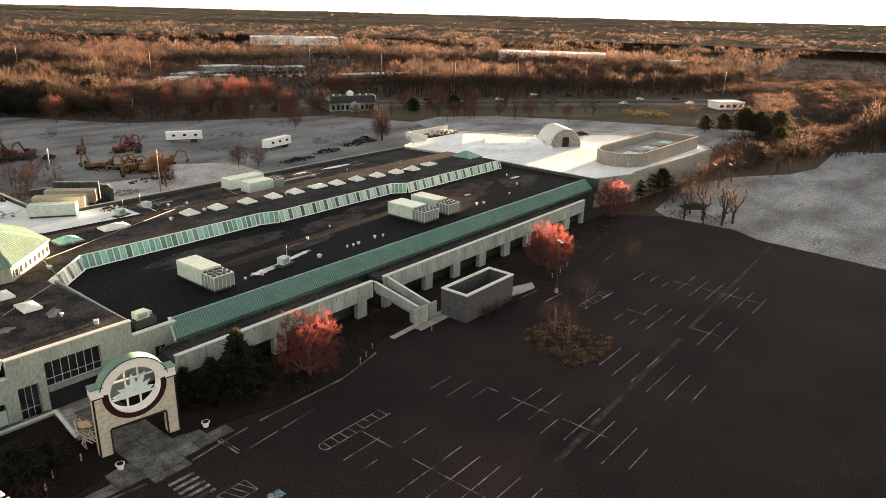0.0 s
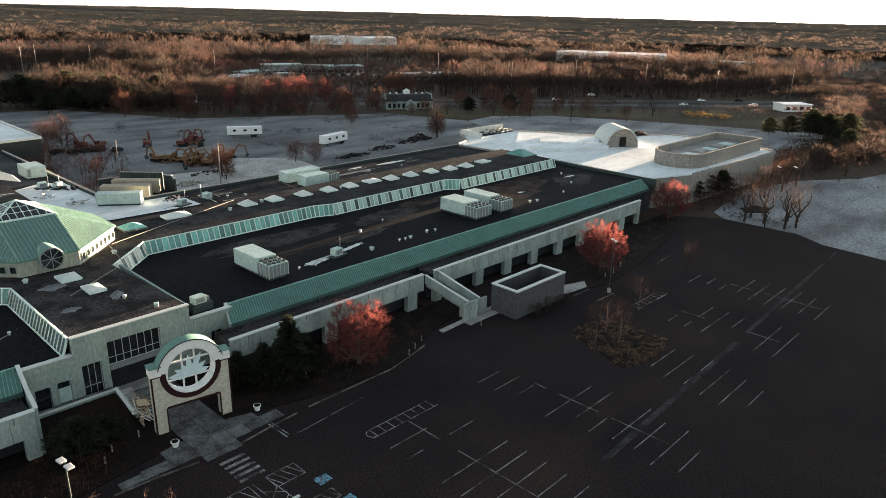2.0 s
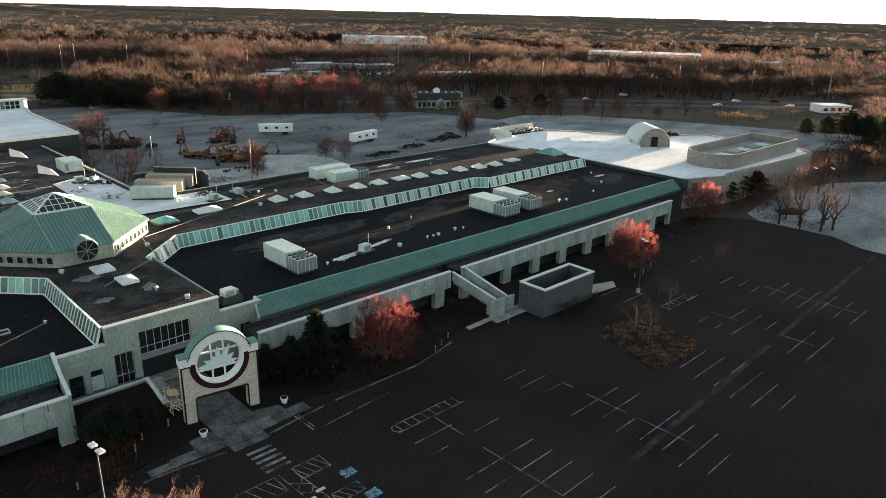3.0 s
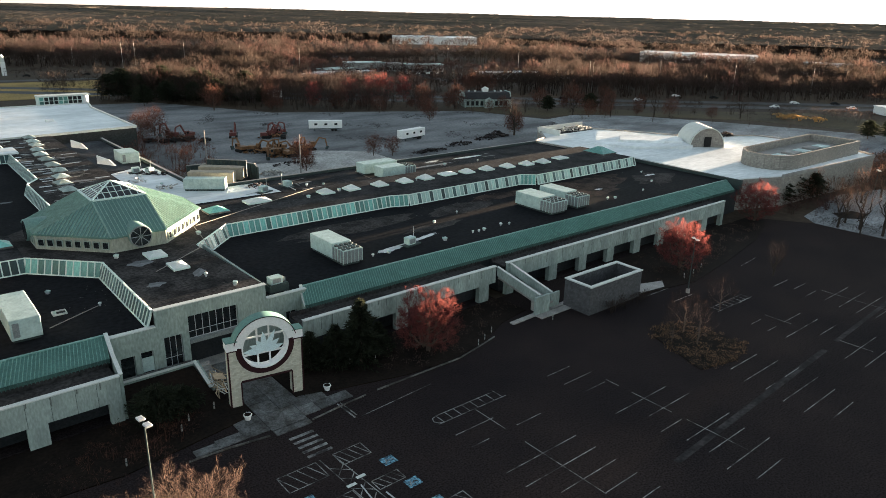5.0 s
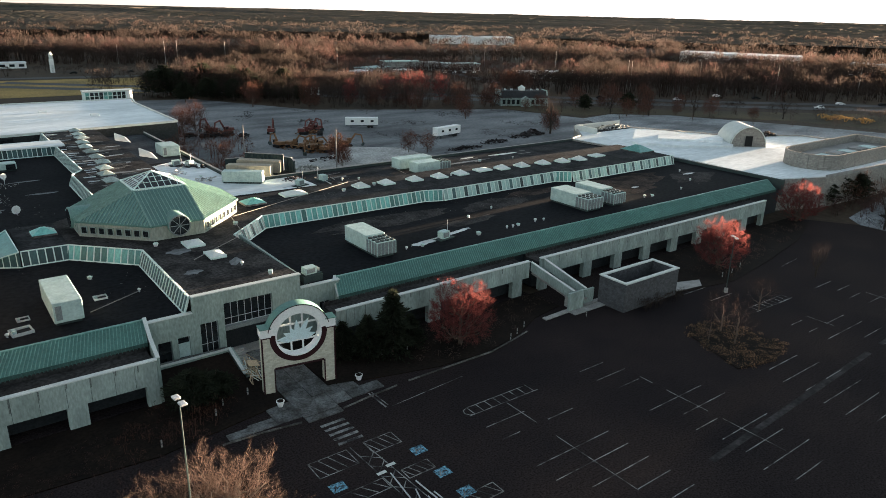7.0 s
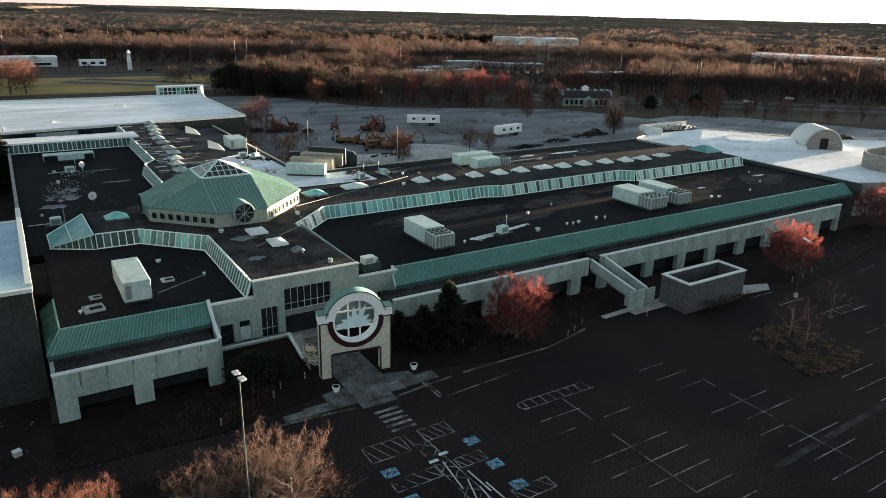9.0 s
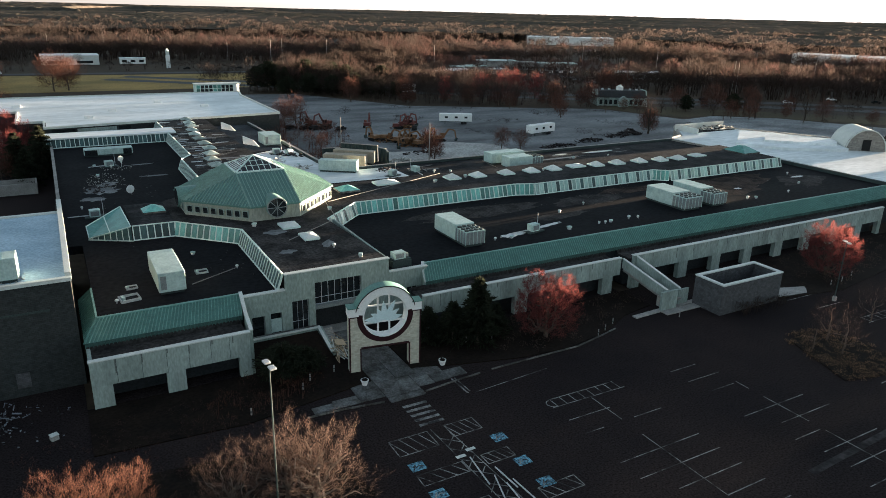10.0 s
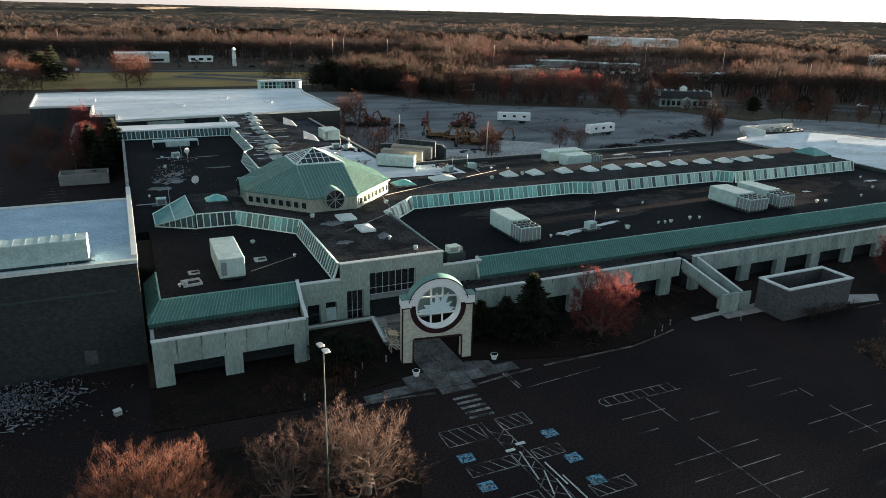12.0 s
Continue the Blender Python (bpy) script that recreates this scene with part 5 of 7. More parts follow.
# long hatched island
for x in np.arange(43.0, 52.0, 1.25):
    mark(x, 49.9, x, 51.4)
mark(42.3, 49.9, 52.3, 49.8), mark(43.0, 51.4, 51.4, 51.3)
for a0, a1 in ((90, 135), (135, 180), (180, 225), (225, 270)):
    c, s = (lambda a: 43.0 + 0.9 * math.cos(radians(a))), (lambda a: 50.65 + 0.75 * math.sin(radians(a)))
    mark(c(a0), s(a0), c(a1), s(a1))
# zebra before the arch and the accessible bays
for k in range(5):
    y = 53.4 + 0.95 * k
    mark(28.1, y, 30.9, y, 0.42)
for x0, x1, y0, y1 in ((24.1, 28.3, 49.6, 52.2), (24.2, 28.9, 44.8, 46.4), (30.3, 33.6, 50.2, 52.3), (31.0, 34.0, 44.9, 46.4), (23.6, 28.6, 39.8, 41.2), (33.0, 37.0, 38.4, 40.0)):
    mark(x0, y0, x1, y0), mark(x0, y1, x1, y1), mark(x0, y0, x0, y1), mark(x1, y0, x1, y1)
    n = 4
    for k in range(n):
        mark(x0 + (x1 - x0) * (k + 0.9) / n, y0, x0 + (x1 - x0) * k / n, y1)
mark(28.8, 52.3, 29.4, 36.0), mark(30.3, 52.2, 31.2, 36.0)
for k in range(8):
    y = 50.5 - 1.9 * k
    mark(28.9 + 0.04 * k, y, 30.6 + 0.05 * k, y - 1.5), mark(30.5, y, 29.0, y - 1.5, 0.1)
for x, y in ((34.2, 48.1), (34.1, 43.9), (34.2, 40.4), (24.9, 47.6), (24.8, 43.3), (24.7, 38.8)):
    mark(x - 0.75, y, x + 0.75, y, 1.25, "paint_blue")
    for k in range(3):
        mark(x - 0.5 + 0.3 * k, y - 0.4 + 0.25 * k, x - 0.1 + 0.3 * k, y + 0.3 - 0.2 * k, 0.12, "paint", 0.012)
for x, y in ((29.2, 47.0), (30.6, 47.6)):
    mark(x - 0.5, y, x + 0.5, y, 0.4, "trim", 0.09)
for a, b in (((29.4, 42.3), (29.9, 46.5)), ((31.4, 40.8), (31.2, 44.2)), ((30.6, 38.6), (30.9, 41.8)), ((29.6, 40.2), (30.5, 43.2)), ((31.9, 38.6), (31.7, 42.0))):
    bm = bmesh.new()
    bar(bm, (*a, 0.08), (*b, 0.08), 0.1)
    lone("loose_pole", bm, "galv", "pale fallen sign pole lying on asphalt", "pole")
# sealed drain strip across the lot
_rs, _x = random.Random(5), 57.0
while _x < 150:
    _l = _rs.uniform(4, 13)
    strip("drain_strip", (_x, 30.0 + (_x - 57) * 0.042), (min(_x + _l, 152), 30.0 + (min(_x + _l, 152) - 57) * 0.042), _rs.uniform(0.45, 0.85), 0.004, "sealant", "worn paler sealed strip across the asphalt", "pavement")
    _x += _l + _rs.choice((0.02, 0.02, 1.5, 4.0))


# ---- pavement by the arch ----
walk_ = thing("pavement", 30, 62.5, 0, label="cracked concrete paving slabs before the arch", category="pavement", kind="structure")
rnd = random.Random(8)


def flag(x0, x1, y0, y1):
    ob = new("slab", data("slab", boxes((x0 - 30 + 0.03, x1 - 30 - 0.03, y0 - 62.5 + 0.03, y1 - 62.5 - 0.03, 0.0, 0.1 + rnd.uniform(-0.015, 0.02))), "paving"))
    ob.parent = walk_


for x0, x1, y0, y1 in ((27.4, 30.0, 63.0, 65.6), (30.0, 32.6, 63.0, 65.6), (27.4, 31.6, 59.6, 63.0), (27.4, 31.6, 58.5, 59.5), (24.6, 27.4, 60.0, 62.2), (21.8, 24.6, 60.0, 61.6), (19.4, 21.8, 60.0, 61.2),
                       (24.6, 27.4, 62.2, 63.6), (31.6, 33.6, 60.2, 62.2), (31.6, 33.6, 62.2, 64.2), (33.6, 35.6, 60.3, 62.0), (33.6, 35.6, 62.0, 64.0), (35.6, 38.0, 60.4, 62.2), (27.4, 30.0, 66.9, 70.0), (30.0, 32.6, 66.9, 70.0), (27.4, 30, 70, 73.5), (30, 32.6, 70, 73.5), (27.4, 30, 73.5, 77.3), (30, 32.6, 73.5, 77.3), (27.4, 30, 65.6, 66.9), (30, 32.6, 65.6, 66.9)):
    flag(x0, x1, y0, y1)


def planting(pts, label):
    sheet("planting_bed", pts, 0.12, "verge", label, "planting bed", 0.2)


planting([(-1, 62.5), (13, 61.4), (27.3, 63.7), (27.3, 71.2), (-1, 71.2)], "dark leaf-covered planting bed beside the arch")
planting([(32.7, 64.3), (38.2, 62.6), (46, 60.6), (53, 60.2), (60, 61.5), (66, 64.4), (72, 65.5), (72, 71.2), (38, 71.2), (38, 77.3), (32.7, 77.3)], "weedy planting bed along the colonnade")
planting([(91.2, 58.6), (104, 56.5), (118, 58.5), (136, 62), (150, 67), (152, 71.3), (91.2, 71.3)], "brown planting bed along the colonnade")
planting([(76.5, 39.0), (80, 48.5), (83.0, 50.0), (88.2, 48.0), (88.0, 39.2), (83, 37.5)], "leaf-littered parking island")
planting([(-1, 40), (8, 38), (17, 40), (20, 46), (18, 54), (8, 57), (-3, 58), (-8, 50)], "bare earth island under the leafless trees")
planting([(167.5, 58), (171, 54.8), (175.5, 55.6), (176, 59), (170, 61)], "brown earth island beyond the asphalt")
sheet("pavement", [(91.2, 59.0), (97.5, 58.2), (99.5, 60.0), (92, 62.4)], 0.14, "concrete", "pale concrete apron beside the enclosure", "pavement")
for k in range(11):
    x = 66.8 + 1.25 * k
    ob = new("kerb_stone", data("kerb_stone", boxes((x, x + 1.2, 62.9 + 0.05 * k, 63.7 + 0.05 * k, 0.0, 0.18)), "concrete"))
    tagged(ob, "pale broken concrete kerb stone", "kerb", "kerb stones")
# bank and low wall before the entrance front, with a stair parapet down to the arch
bm = bmesh.new()
slab(bm, [(16.4, 70.4, 0.1), (25.3, 70.4, 0.1), (25.3, 76.0, 1.5), (16.4, 76.0, 1.5)], 0.3)
lone("bank", bm, "verge", "dark planted bank before the entrance front", "bank", "structure")
lone("terrace", boxes((16.4, 25.6, 76.4, 77.48, 0, 1.55)), "paving", "narrow paved terrace before the entrance front", "terrace", "structure")
tw_ = thing("terrace_wall", label="low stucco terrace wall with pale coping and stair parapet", category="wall")
part("wall", boxes((16.4, 25.7, 76.05, 76.38, 0, 1.75)), "stucco", tw_)
part("coping", boxes((16.4, 25.75, 76.0, 76.43, 1.75, 1.85)), "trim", tw_)
bm = bmesh.new()
slab(bm, [(25.75, 76.4, 0), (25.75, 71.4, 0), (25.75, 71.4, 0.5), (25.75, 76.4, 1.8)], 0.3)
part("stair_parapet", bm, "stucco", tw_)
bm = bmesh.new()
bar(bm, (25.6, 76.4, 1.87), (25.6, 71.4, 0.57), 0.4, 0.1)
part("coping", bm, "trim", tw_)
for k in range(7):
    part("step", boxes((25.9, 27.3, 76.4 - 0.35 * (k + 1), 76.4 - 0.35 * k, 0, 1.45 - 0.2 * k)), "concrete", tw_)
tr = thing("timber_stack", 26.6, 72.0, 0.12, 80, "heap of broken pale timber and railing by the entrance", "debris")
for k in range(46):
    a, ln = rnd.uniform(-0.45, 0.45) + (1.3 if k % 5 == 0 else 0), rnd.uniform(0.9, 2.6)
    c = Vector((rnd.uniform(-2.6, 2.4), rnd.uniform(-0.7, 0.7), 0.1 + 0.018 * k))
    bm = bmesh.new()
    bar(bm, c - Vector((math.cos(a), math.sin(a), rnd.uniform(-0.2, 0.2))) * ln / 2, c + Vector((math.cos(a), math.sin(a), 0.05)) * ln / 2, rnd.uniform(0.06, 0.14), 0.05)
    part("plank", bm, "timber" if k % 4 else "trim", tr)
bm = bmesh.new()
slab(bm, [(-0.5, -0.9, 0.95), (0.9, -0.8, 1.05), (1.0, 0.3, 1.2), (-0.4, 0.4, 1.15)], 0.04)
part("board", bm, "timber", tr, "loose tan board on the heap")


def kerb_run(pts, label):
    """A worn concrete kerb of short stones along a line, each stone a piece of its own."""
    k = thing("kerb", label=label, category="kerb", kind="structure")
    for (xa, ya), (xb, yb) in zip(pts, pts[1:]):
        d = Vector((xb - xa, yb - ya))
        n = max(1, round(d.length / 1.8))
        for i in range(n):
            if rnd.random() < 0.12:
                continue
            a, b = Vector((xa, ya)) + d * (i / n), Vector((xa, ya)) + d * ((i + 0.97) / n)
            bm = bmesh.new()
            bar(bm, (a.x, a.y, 0.07), (b.x, b.y, 0.07), 0.16, 0.14 + rnd.uniform(0, 0.03))
            part("kerb_stone", bm, "kerb", k)


kerb_run([(18.6, 59.8), (22.5, 59.6), (26.9, 59.0)], "worn concrete kerb along the planting bed")
kerb_run([(31.8, 59.0), (36, 59.5), (41, 59.9), (46, 59.95), (54, 59.95), (58.8, 61.0), (62, 61.8)], "worn concrete kerb along the planting bed")


def planter(x, y):
    p = thing("planter", x, y, 0.1, 0, "small round white concrete planter", "planter", "planters")
    bm = bmesh.new()
    tube(bm, (0, 0, 0), (0, 0, 0.55), 0.28, 0.42, 14)
    part("pot", bm, "white_paint", p)
    bm = bmesh.new()
    tube(bm, (0, 0, 0.55), (0, 0, 0.65), 0.46, 0.46, 14)
    part("rim", bm, "white_paint", p)
    bm = bmesh.new()
    tube(bm, (0, 0, 0.64), (0, 0, 0.67), 0.36, 0.36, 14)
    part("soil", bm, "verge", p)
    return p


p0 = planter(36.3, 63.4)
copy_thing(p0, pose(26.3, 63.2, 0.1))
copy_thing(p0, pose(-1.4, 78.2, 0.01) @ Matrix.Scale(0.7, 4))


def bollard(x, y, h, turn):
    b = thing("marker_post", x, y, 0.1, turn, "short pale marker post in the planting bed", "post", "marker posts")
    part("post", boxes((-0.07, 0.07, -0.05, 0.05, 0, h)), "concrete", b)
    part("band", boxes((-0.1, 0.1, -0.07, 0.07, h * 0.45, h * 0.6)), "dark_metal", b)
    return b


b0 = bollard(24.3, 67.5, 0.85, 20)
for x, y in ((21.2, 66.8), (19.9, 65.3), (41.8, 67.1), (44.8, 65.8), (13.6, 62.8), (60.2, 61.9), (62.5, 63.0), (58.4, 61.2), (104, 58.6), (107, 58.7), (111, 59.6), (72.6, 60.6)):
    copy_thing(b0, pose(x, y, 0.08, 0, 0, rnd.uniform(0, 90)))


# ---- lamp posts and poles ----
def lamp_post(x, y, h, turn, label="tall dark lamp post with twin flat heads"):
    p = thing("lamp_post", x, y, 0, turn, label, "lamp post", "parking lot lamps")
    bm = bmesh.new()
    tube(bm, (0, 0, 0), (0, 0, 0.7), 0.3, 0.3, 12)
    part("footing", bm, "concrete", p)
    bm = bmesh.new()
    tube(bm, (0, 0, 0.7), (0, 0, h), 0.09, 0.06, 8)
    part("pole", bm, "dark_metal", p)
    for s in (-1, 1):
        bm = bmesh.new()
        bar(bm, (0, 0, h - 0.05), (s * 0.25, 0, h), 0.06)
        part("arm", bm, "dark_metal", p)
        bm = boxes((0.22 if s > 0 else -0.86, 0.86 if s > 0 else -0.22, -0.24, 0.24, h - 0.05, h + 0.12))
        bmesh.ops.bevel(bm, geom=bm.edges[:], offset=0.04, segments=1, affect="EDGES")
        part("head", bm, "galv", p)
    return p


lamp_post(11.3, 45.15, 15.0, 97)
for x, y, r in ((98.5, 54.5, 60), (184, 58, 40), (187, 55, 40)):
    lamp_post(x, y, 9.2 if x < 100 else 9.0, r)


def wood_pole(x, y, h, arms, label="weathered wooden utility pole with crossarm"):
    p = thing("utility_pole", x, y, 0, 37, label, "utility pole", "utility poles")
    bm = bmesh.new()
    tube(bm, (0, 0, 0), (0, 0, h), 0.2, 0.13, 8)
    part("pole", bm, "pole", p)
    if arms:
        part("crossarm", boxes((-1.1, 1.1, -0.06, 0.06, h - 1.0, h - 0.86)), "bark", p)
    return p


wood_pole(72.6, 189.6, 9.8, False, "bare pale light pole in the rear lot")
wood_pole(88.6, 164.9, 10.8, False, "bare pale light pole in the rear lot")
u0 = wood_pole(122, 549, 13, True)
for x, y in ((44, 621), (146, 518), (158, 530), (187, 513), (215, 482), (233.5, 430), (349, 413), (357, 347), (328, 259), (333, 265.4), (384, 252), (393.5, 208.5), (418, 175), (5, 600), (-40, 640), (440, 140)):
    copy_thing(u0, pose(x, y, 0, 0, 0, 37) @ Matrix.Diagonal((1, 1, 1.3, 1)))


def notch_unit(x, y, z):
    part("plinth", boxes((x - 1.4, x + 1.4, y - 0.8, y + 0.8, ROOF, z)), "dark_metal", mall)
    u = thing("rooftop_unit", x, y, z, 4, "small pale rooftop unit on a dark frame above the entrance", "air conditioner")
    part("frame", boxes((-1.3, 1.3, -0.75, 0.75, 0, 0.2)), "dark_metal", u)
    part("cabinet", boxes((-1.1, 0.6, -0.6, 0.6, 0.2, 1.1)), "hvac", u)
    part("hood", boxes((0.6, 1.1, -0.45, 0.45, 0.35, 0.8)), "hvac_dark", u)
    part("grille", boxes((-0.9, 0.3, -0.64, -0.6, 0.35, 0.95)), "hvac_dark", u)


notch_unit(38.6, 79.8, ROOF + 0.9)
v0.scale, v1.scale = (0.46, 0.46, 0.46), (0.46, 0.46, 0.46)


def open_curb(x, y, turn):
    """An opened low roof curb with scrap inside."""
    c = thing("roof_curb", x, y, ROOF, turn, "opened low metal roof curb full of scrap", "roof hatch", "opened curbs")
    for d in ((-1.1, 1.1, -0.9, -0.8, 0, 0.35), (-1.1, 1.1, 0.8, 0.9, 0, 0.35), (-1.1, -1.0, -0.8, 0.8, 0, 0.35), (1.0, 1.1, -0.8, 0.8, 0, 0.35)):
        part("rim", boxes(d), "galv", c)
    part("well", boxes((-1.0, 1.0, -0.8, 0.8, 0, 0.08)), "black", c)
    part("duct_piece", boxes((-0.9, -0.5, -0.3, 0.4, 0.08, 0.5)), "hvac", c)
    return c


cf = open_curb(5.0, 83.0, 8)
copy_thing(cf, pose(5.6, 86.6, ROOF, 0, 0, 3) @ Matrix.Scale(0.6, 4))
copy_thing(cf, pose(14.2, 88.5, ROOF, 0, 0, 0) @ Matrix.Scale(0.7, 4))
for k in range(9):
    mark(-30 + 0.4 * (k % 2), 150 + 2.8 * k, -25, 150 + 2.8 * k, 0.12), mark(-18, 152 + 2.8 * k, -13.5, 152 + 2.8 * k, 0.12)


# ---- trees ----
def grow(seed, h, w, fork, n, lean=0.25, lumps=0.2):
    """A leafless broadleaf tree: nodes that reach, one after another, out into an uneven oval crown."""
    rng = np.random.default_rng(seed)
    top = fork + (h - fork) * 0.5
    nodes = [np.array([0.0, 0.0, z]) for z in np.linspace(0, top, 7)]
    for k in range(1, 7):
        nodes[k][:2] += rng.normal(scale=0.012 * h, size=2)
    par, path = [-1, 0, 1, 2, 3, 4, 5], [float(p[2]) for p in nodes]
    v = rng.normal(size=(n, 3))
    v /= np.linalg.norm(v, axis=1, keepdims=True)
    az = np.arctan2(v[:, 1], v[:, 0])
    rad = rng.random(n) ** 0.42 * (1 + lumps * np.sin(2 * az + seed) * np.cos(4 * v[:, 2] + seed) + lumps * 0.7 * np.sin(5 * az + 3 * v[:, 2] + 2 * seed))
    pts = v * rad[:, None] * np.array([w / 2, w / 2, (h - fork * 0.6) / 2]) + np.array([0, 0, (h + fork * 0.6) / 2])
    pts = pts[np.argsort(np.linalg.norm(pts - np.array([0, 0, fork * 0.8]), axis=1))]
    for p in pts:
        P = np.array(nodes)
        d = np.linalg.norm(P - p, axis=1)
        flat = np.linalg.norm((P - p)[:, :2], axis=1)
        cost = d + lean * np.array(path) + 2.0 * np.maximum(0, P[:, 2] - p[2] + 0.25 * flat) + 9 * (P[:, 2] < fork * 0.7)
        i = int(np.argmin(cost))
        if d[i] > h * 0.16:
            nodes.append((P[i] + p) / 2 + rng.normal(scale=0.03 * d[i], size=3) - np.array([0, 0, 0.04 * d[i]]))
            par.append(i), path.append(path[i] + d[i] / 2)
            i = len(nodes) - 1
        nodes.append(p)
        par.append(i), path.append(path[i] + float(np.linalg.norm(nodes[i] - p)))
    load = np.ones(len(nodes))
    for i in range(len(nodes) - 1, 0, -1):
        load[par[i]] += load[i]
    return np.array(nodes), np.array(par), load


def slivers(nodes, par, load, seed, thick, extra, size, ups, thin):
    """Thin triangles for the small branches, and many finer ones for the twigs that stand on them."""
    rng = np.random.default_rng(seed)
    i = np.arange(1, len(nodes))
    i = i[load[i] < 14]
    A, B = nodes[par[i]], nodes[i]
    d = B - A
    s = np.cross(d, rng.normal(size=A.shape))
    s /= np.linalg.norm(s, axis=1, keepdims=True) + 1e-9
    wd = thick * np.sqrt(load[i])[:, None]
    V = [np.stack([A - s * wd / 2, A + s * wd / 2, B + d * 0.15], 1)]
    t = np.argsort(rng.random(extra)) % len(A)
    f = rng.uniform(0.0, 1.15, (extra, 1))
    c = A[t] + d[t] * f + rng.normal(scale=size * 0.45, size=(extra, 3))
    out = c - np.array([0, 0, nodes[:, 2].max() * 0.42])
    out /= np.linalg.norm(out, axis=1, keepdims=True)
    dirs = 0.55 * out + 0.5 * d[t] / (np.linalg.norm(d[t], axis=1, keepdims=True) + 1e-9) + rng.normal(scale=0.5, size=(extra, 3)) + np.array([0, 0, ups])
    dirs /= np.linalg.norm(dirs, axis=1, keepdims=True)
    sd = np.cross(dirs, rng.normal(size=(extra, 3)))
    sd /= np.linalg.norm(sd, axis=1, keepdims=True) + 1e-9
    ln = size * rng.uniform(0.5, 1.5, (extra, 1))
    V.append(np.stack([c - sd * ln * thin, c + sd * ln * thin, c + dirs * ln], 1))
    V = np.concatenate(V).reshape(-1, 3)
    V[:, 2] = np.maximum(V[:, 2], 0.05)
    return V, np.arange(len(V)).reshape(-1, 3)


def bare_tree(name, x, y, h, w, twig, bark, label, seed, extra=2500, size=0.5, fork=1.2, n=500, ups=0.4, thin=0.022, thick=0.02, lean=0.25, group="", z=0.0, lumps=0.2):
    t = thing(name, x, y, z, 0, label, "tree", group)
    nodes, par, load = grow(seed, h, w, fork, n, lean, lumps)
    r = 0.0062 * h ** 0.5 * load ** 0.42 * (h / 10) ** 0.5
    trunk = bmesh.new()
    for i in range(1, len(nodes)):
        if load[i] >= 14:
            p = par[i]
            tube(trunk, nodes[p], nodes[i], r[p] if i < 7 else min(r[p], r[i] * 1.35), r[i], 8 if i < 7 else 5, False)
    part("trunk", trunk, bark, t)
    ob = new("crown", soup("crown", *slivers(nodes, par, load, seed, thick, extra, size, ups, thin), twig))
    ob.parent = t
    return t


def conifer(x, y, h, r, label, seed, z=0.0, rounded=False):
    t = thing("conifer", x, y, z, 0, label, "tree", "evergreens")
    rng = np.random.default_rng(seed)
    bm = bmesh.new()
    tube(bm, (0, 0, 0), (0, 0, h * 0.95), h * 0.022, 0.03, 8)
    part("trunk", bm, "bark", t)
    n = int(900 * h)
    f = rng.random(n) ** 0.75
    whorl = np.round(f * 11 + rng.normal(scale=0.18, size=n)) / 11
    z0 = h * ((0.2 if rounded else 0.08) + (0.74 if rounded else 0.9) * np.clip(whorl, 0, 1))
    ang = rng.random(n) * math.tau
    lump = 0.8 + 0.32 * np.sin(ang * 3 + whorl * 23 + seed) + 0.15 * np.sin(ang * 7 + whorl * 40) + rng.normal(scale=0.08, size=n)
    prof = np.sqrt(np.sin(np.pi * (0.12 + 0.86 * np.clip(whorl, 0, 1)))) if rounded else (1 - np.clip(whorl, 0, 1) ** 1.6) ** 0.9
    rad = r * prof * np.sqrt(rng.random(n)) * lump + 0.1
    c = np.stack([rad * np.cos(ang), rad * np.sin(ang), z0 - rad * 0.18], 1)
    d = np.stack([np.cos(ang), np.sin(ang), rng.normal(-0.1, 0.35, n)], 1) + rng.normal(scale=0.35, size=(n, 3))
    d /= np.linalg.norm(d, axis=1, keepdims=True)
    s = np.cross(d, rng.normal(size=(n, 3)))
    s /= np.linalg.norm(s, axis=1, keepdims=True)
    ln = rng.uniform(0.35, 0.8, (n, 1)) * (0.5 + h / 16)
    V = np.stack([c - s * ln * 0.16, c + s * ln * 0.16, c + d * ln], 1).reshape(-1, 3)
    ob = new("crown", soup("crown", V, np.arange(len(V)).reshape(-1, 3), "needle"))
    ob.parent = t
    return t


red0 = bare_tree("maple_tree", 52.0, 64.0, 9.0, 9.4, "red_twig", "bark", "young maple covered in fine red buds", 6, 40000, 0.34, 0.5, 900, 0.2, 0.028, 0.02, 0.25, "red maples", 0.1, 0.12)
for x, y, s, r in ((107.5, 61.8, 1.0, 130), (148.4, 69.0, 1.02, 250)):
    copy_thing(red0, pose(x, y, 0.1, 0, 0, r) @ Matrix.Scale(s, 4))
redfar = bare_tree("maple_tree", -9.5, 196, 9.6, 7.5, "red_dull", "bark", "maple with red buds beside the mall", 4, 4200, 0.8, 1.2, 260, 0.5, 0.03, 0.03, 0.25, "red maples")
near = bare_tree("bare_tree", -1.9, 47.3, 6.7, 12.8, "orange_twig", "bark", "broad leafless tree with orange-brown upright twigs", 14, 46000, 0.34, 0.8, 1500, 0.8, 0.026, 0.02, 0.25, "leafless trees", 0.1, 0.2)
copy_thing(near, pose(-6.6, 44.6, 0.1, 0, 0, 100) @ Matrix.Scale(0.68, 4))
grey = bare_tree("bare_tree", 15.0, 46.2, 7.8, 8.4, "grey_twig", "bark_pale", "leafless grey-brown tree on an earth island", 21, 11000, 0.34, 1.2, 1100, 0.5, 0.03, 0.022, 0.25, "leafless trees", 0.1, 0.42)
copy_thing(grey, pose(8.4, 47.6, 0.1, 0, 0, 200) @ Matrix.Scale(0.8, 4))
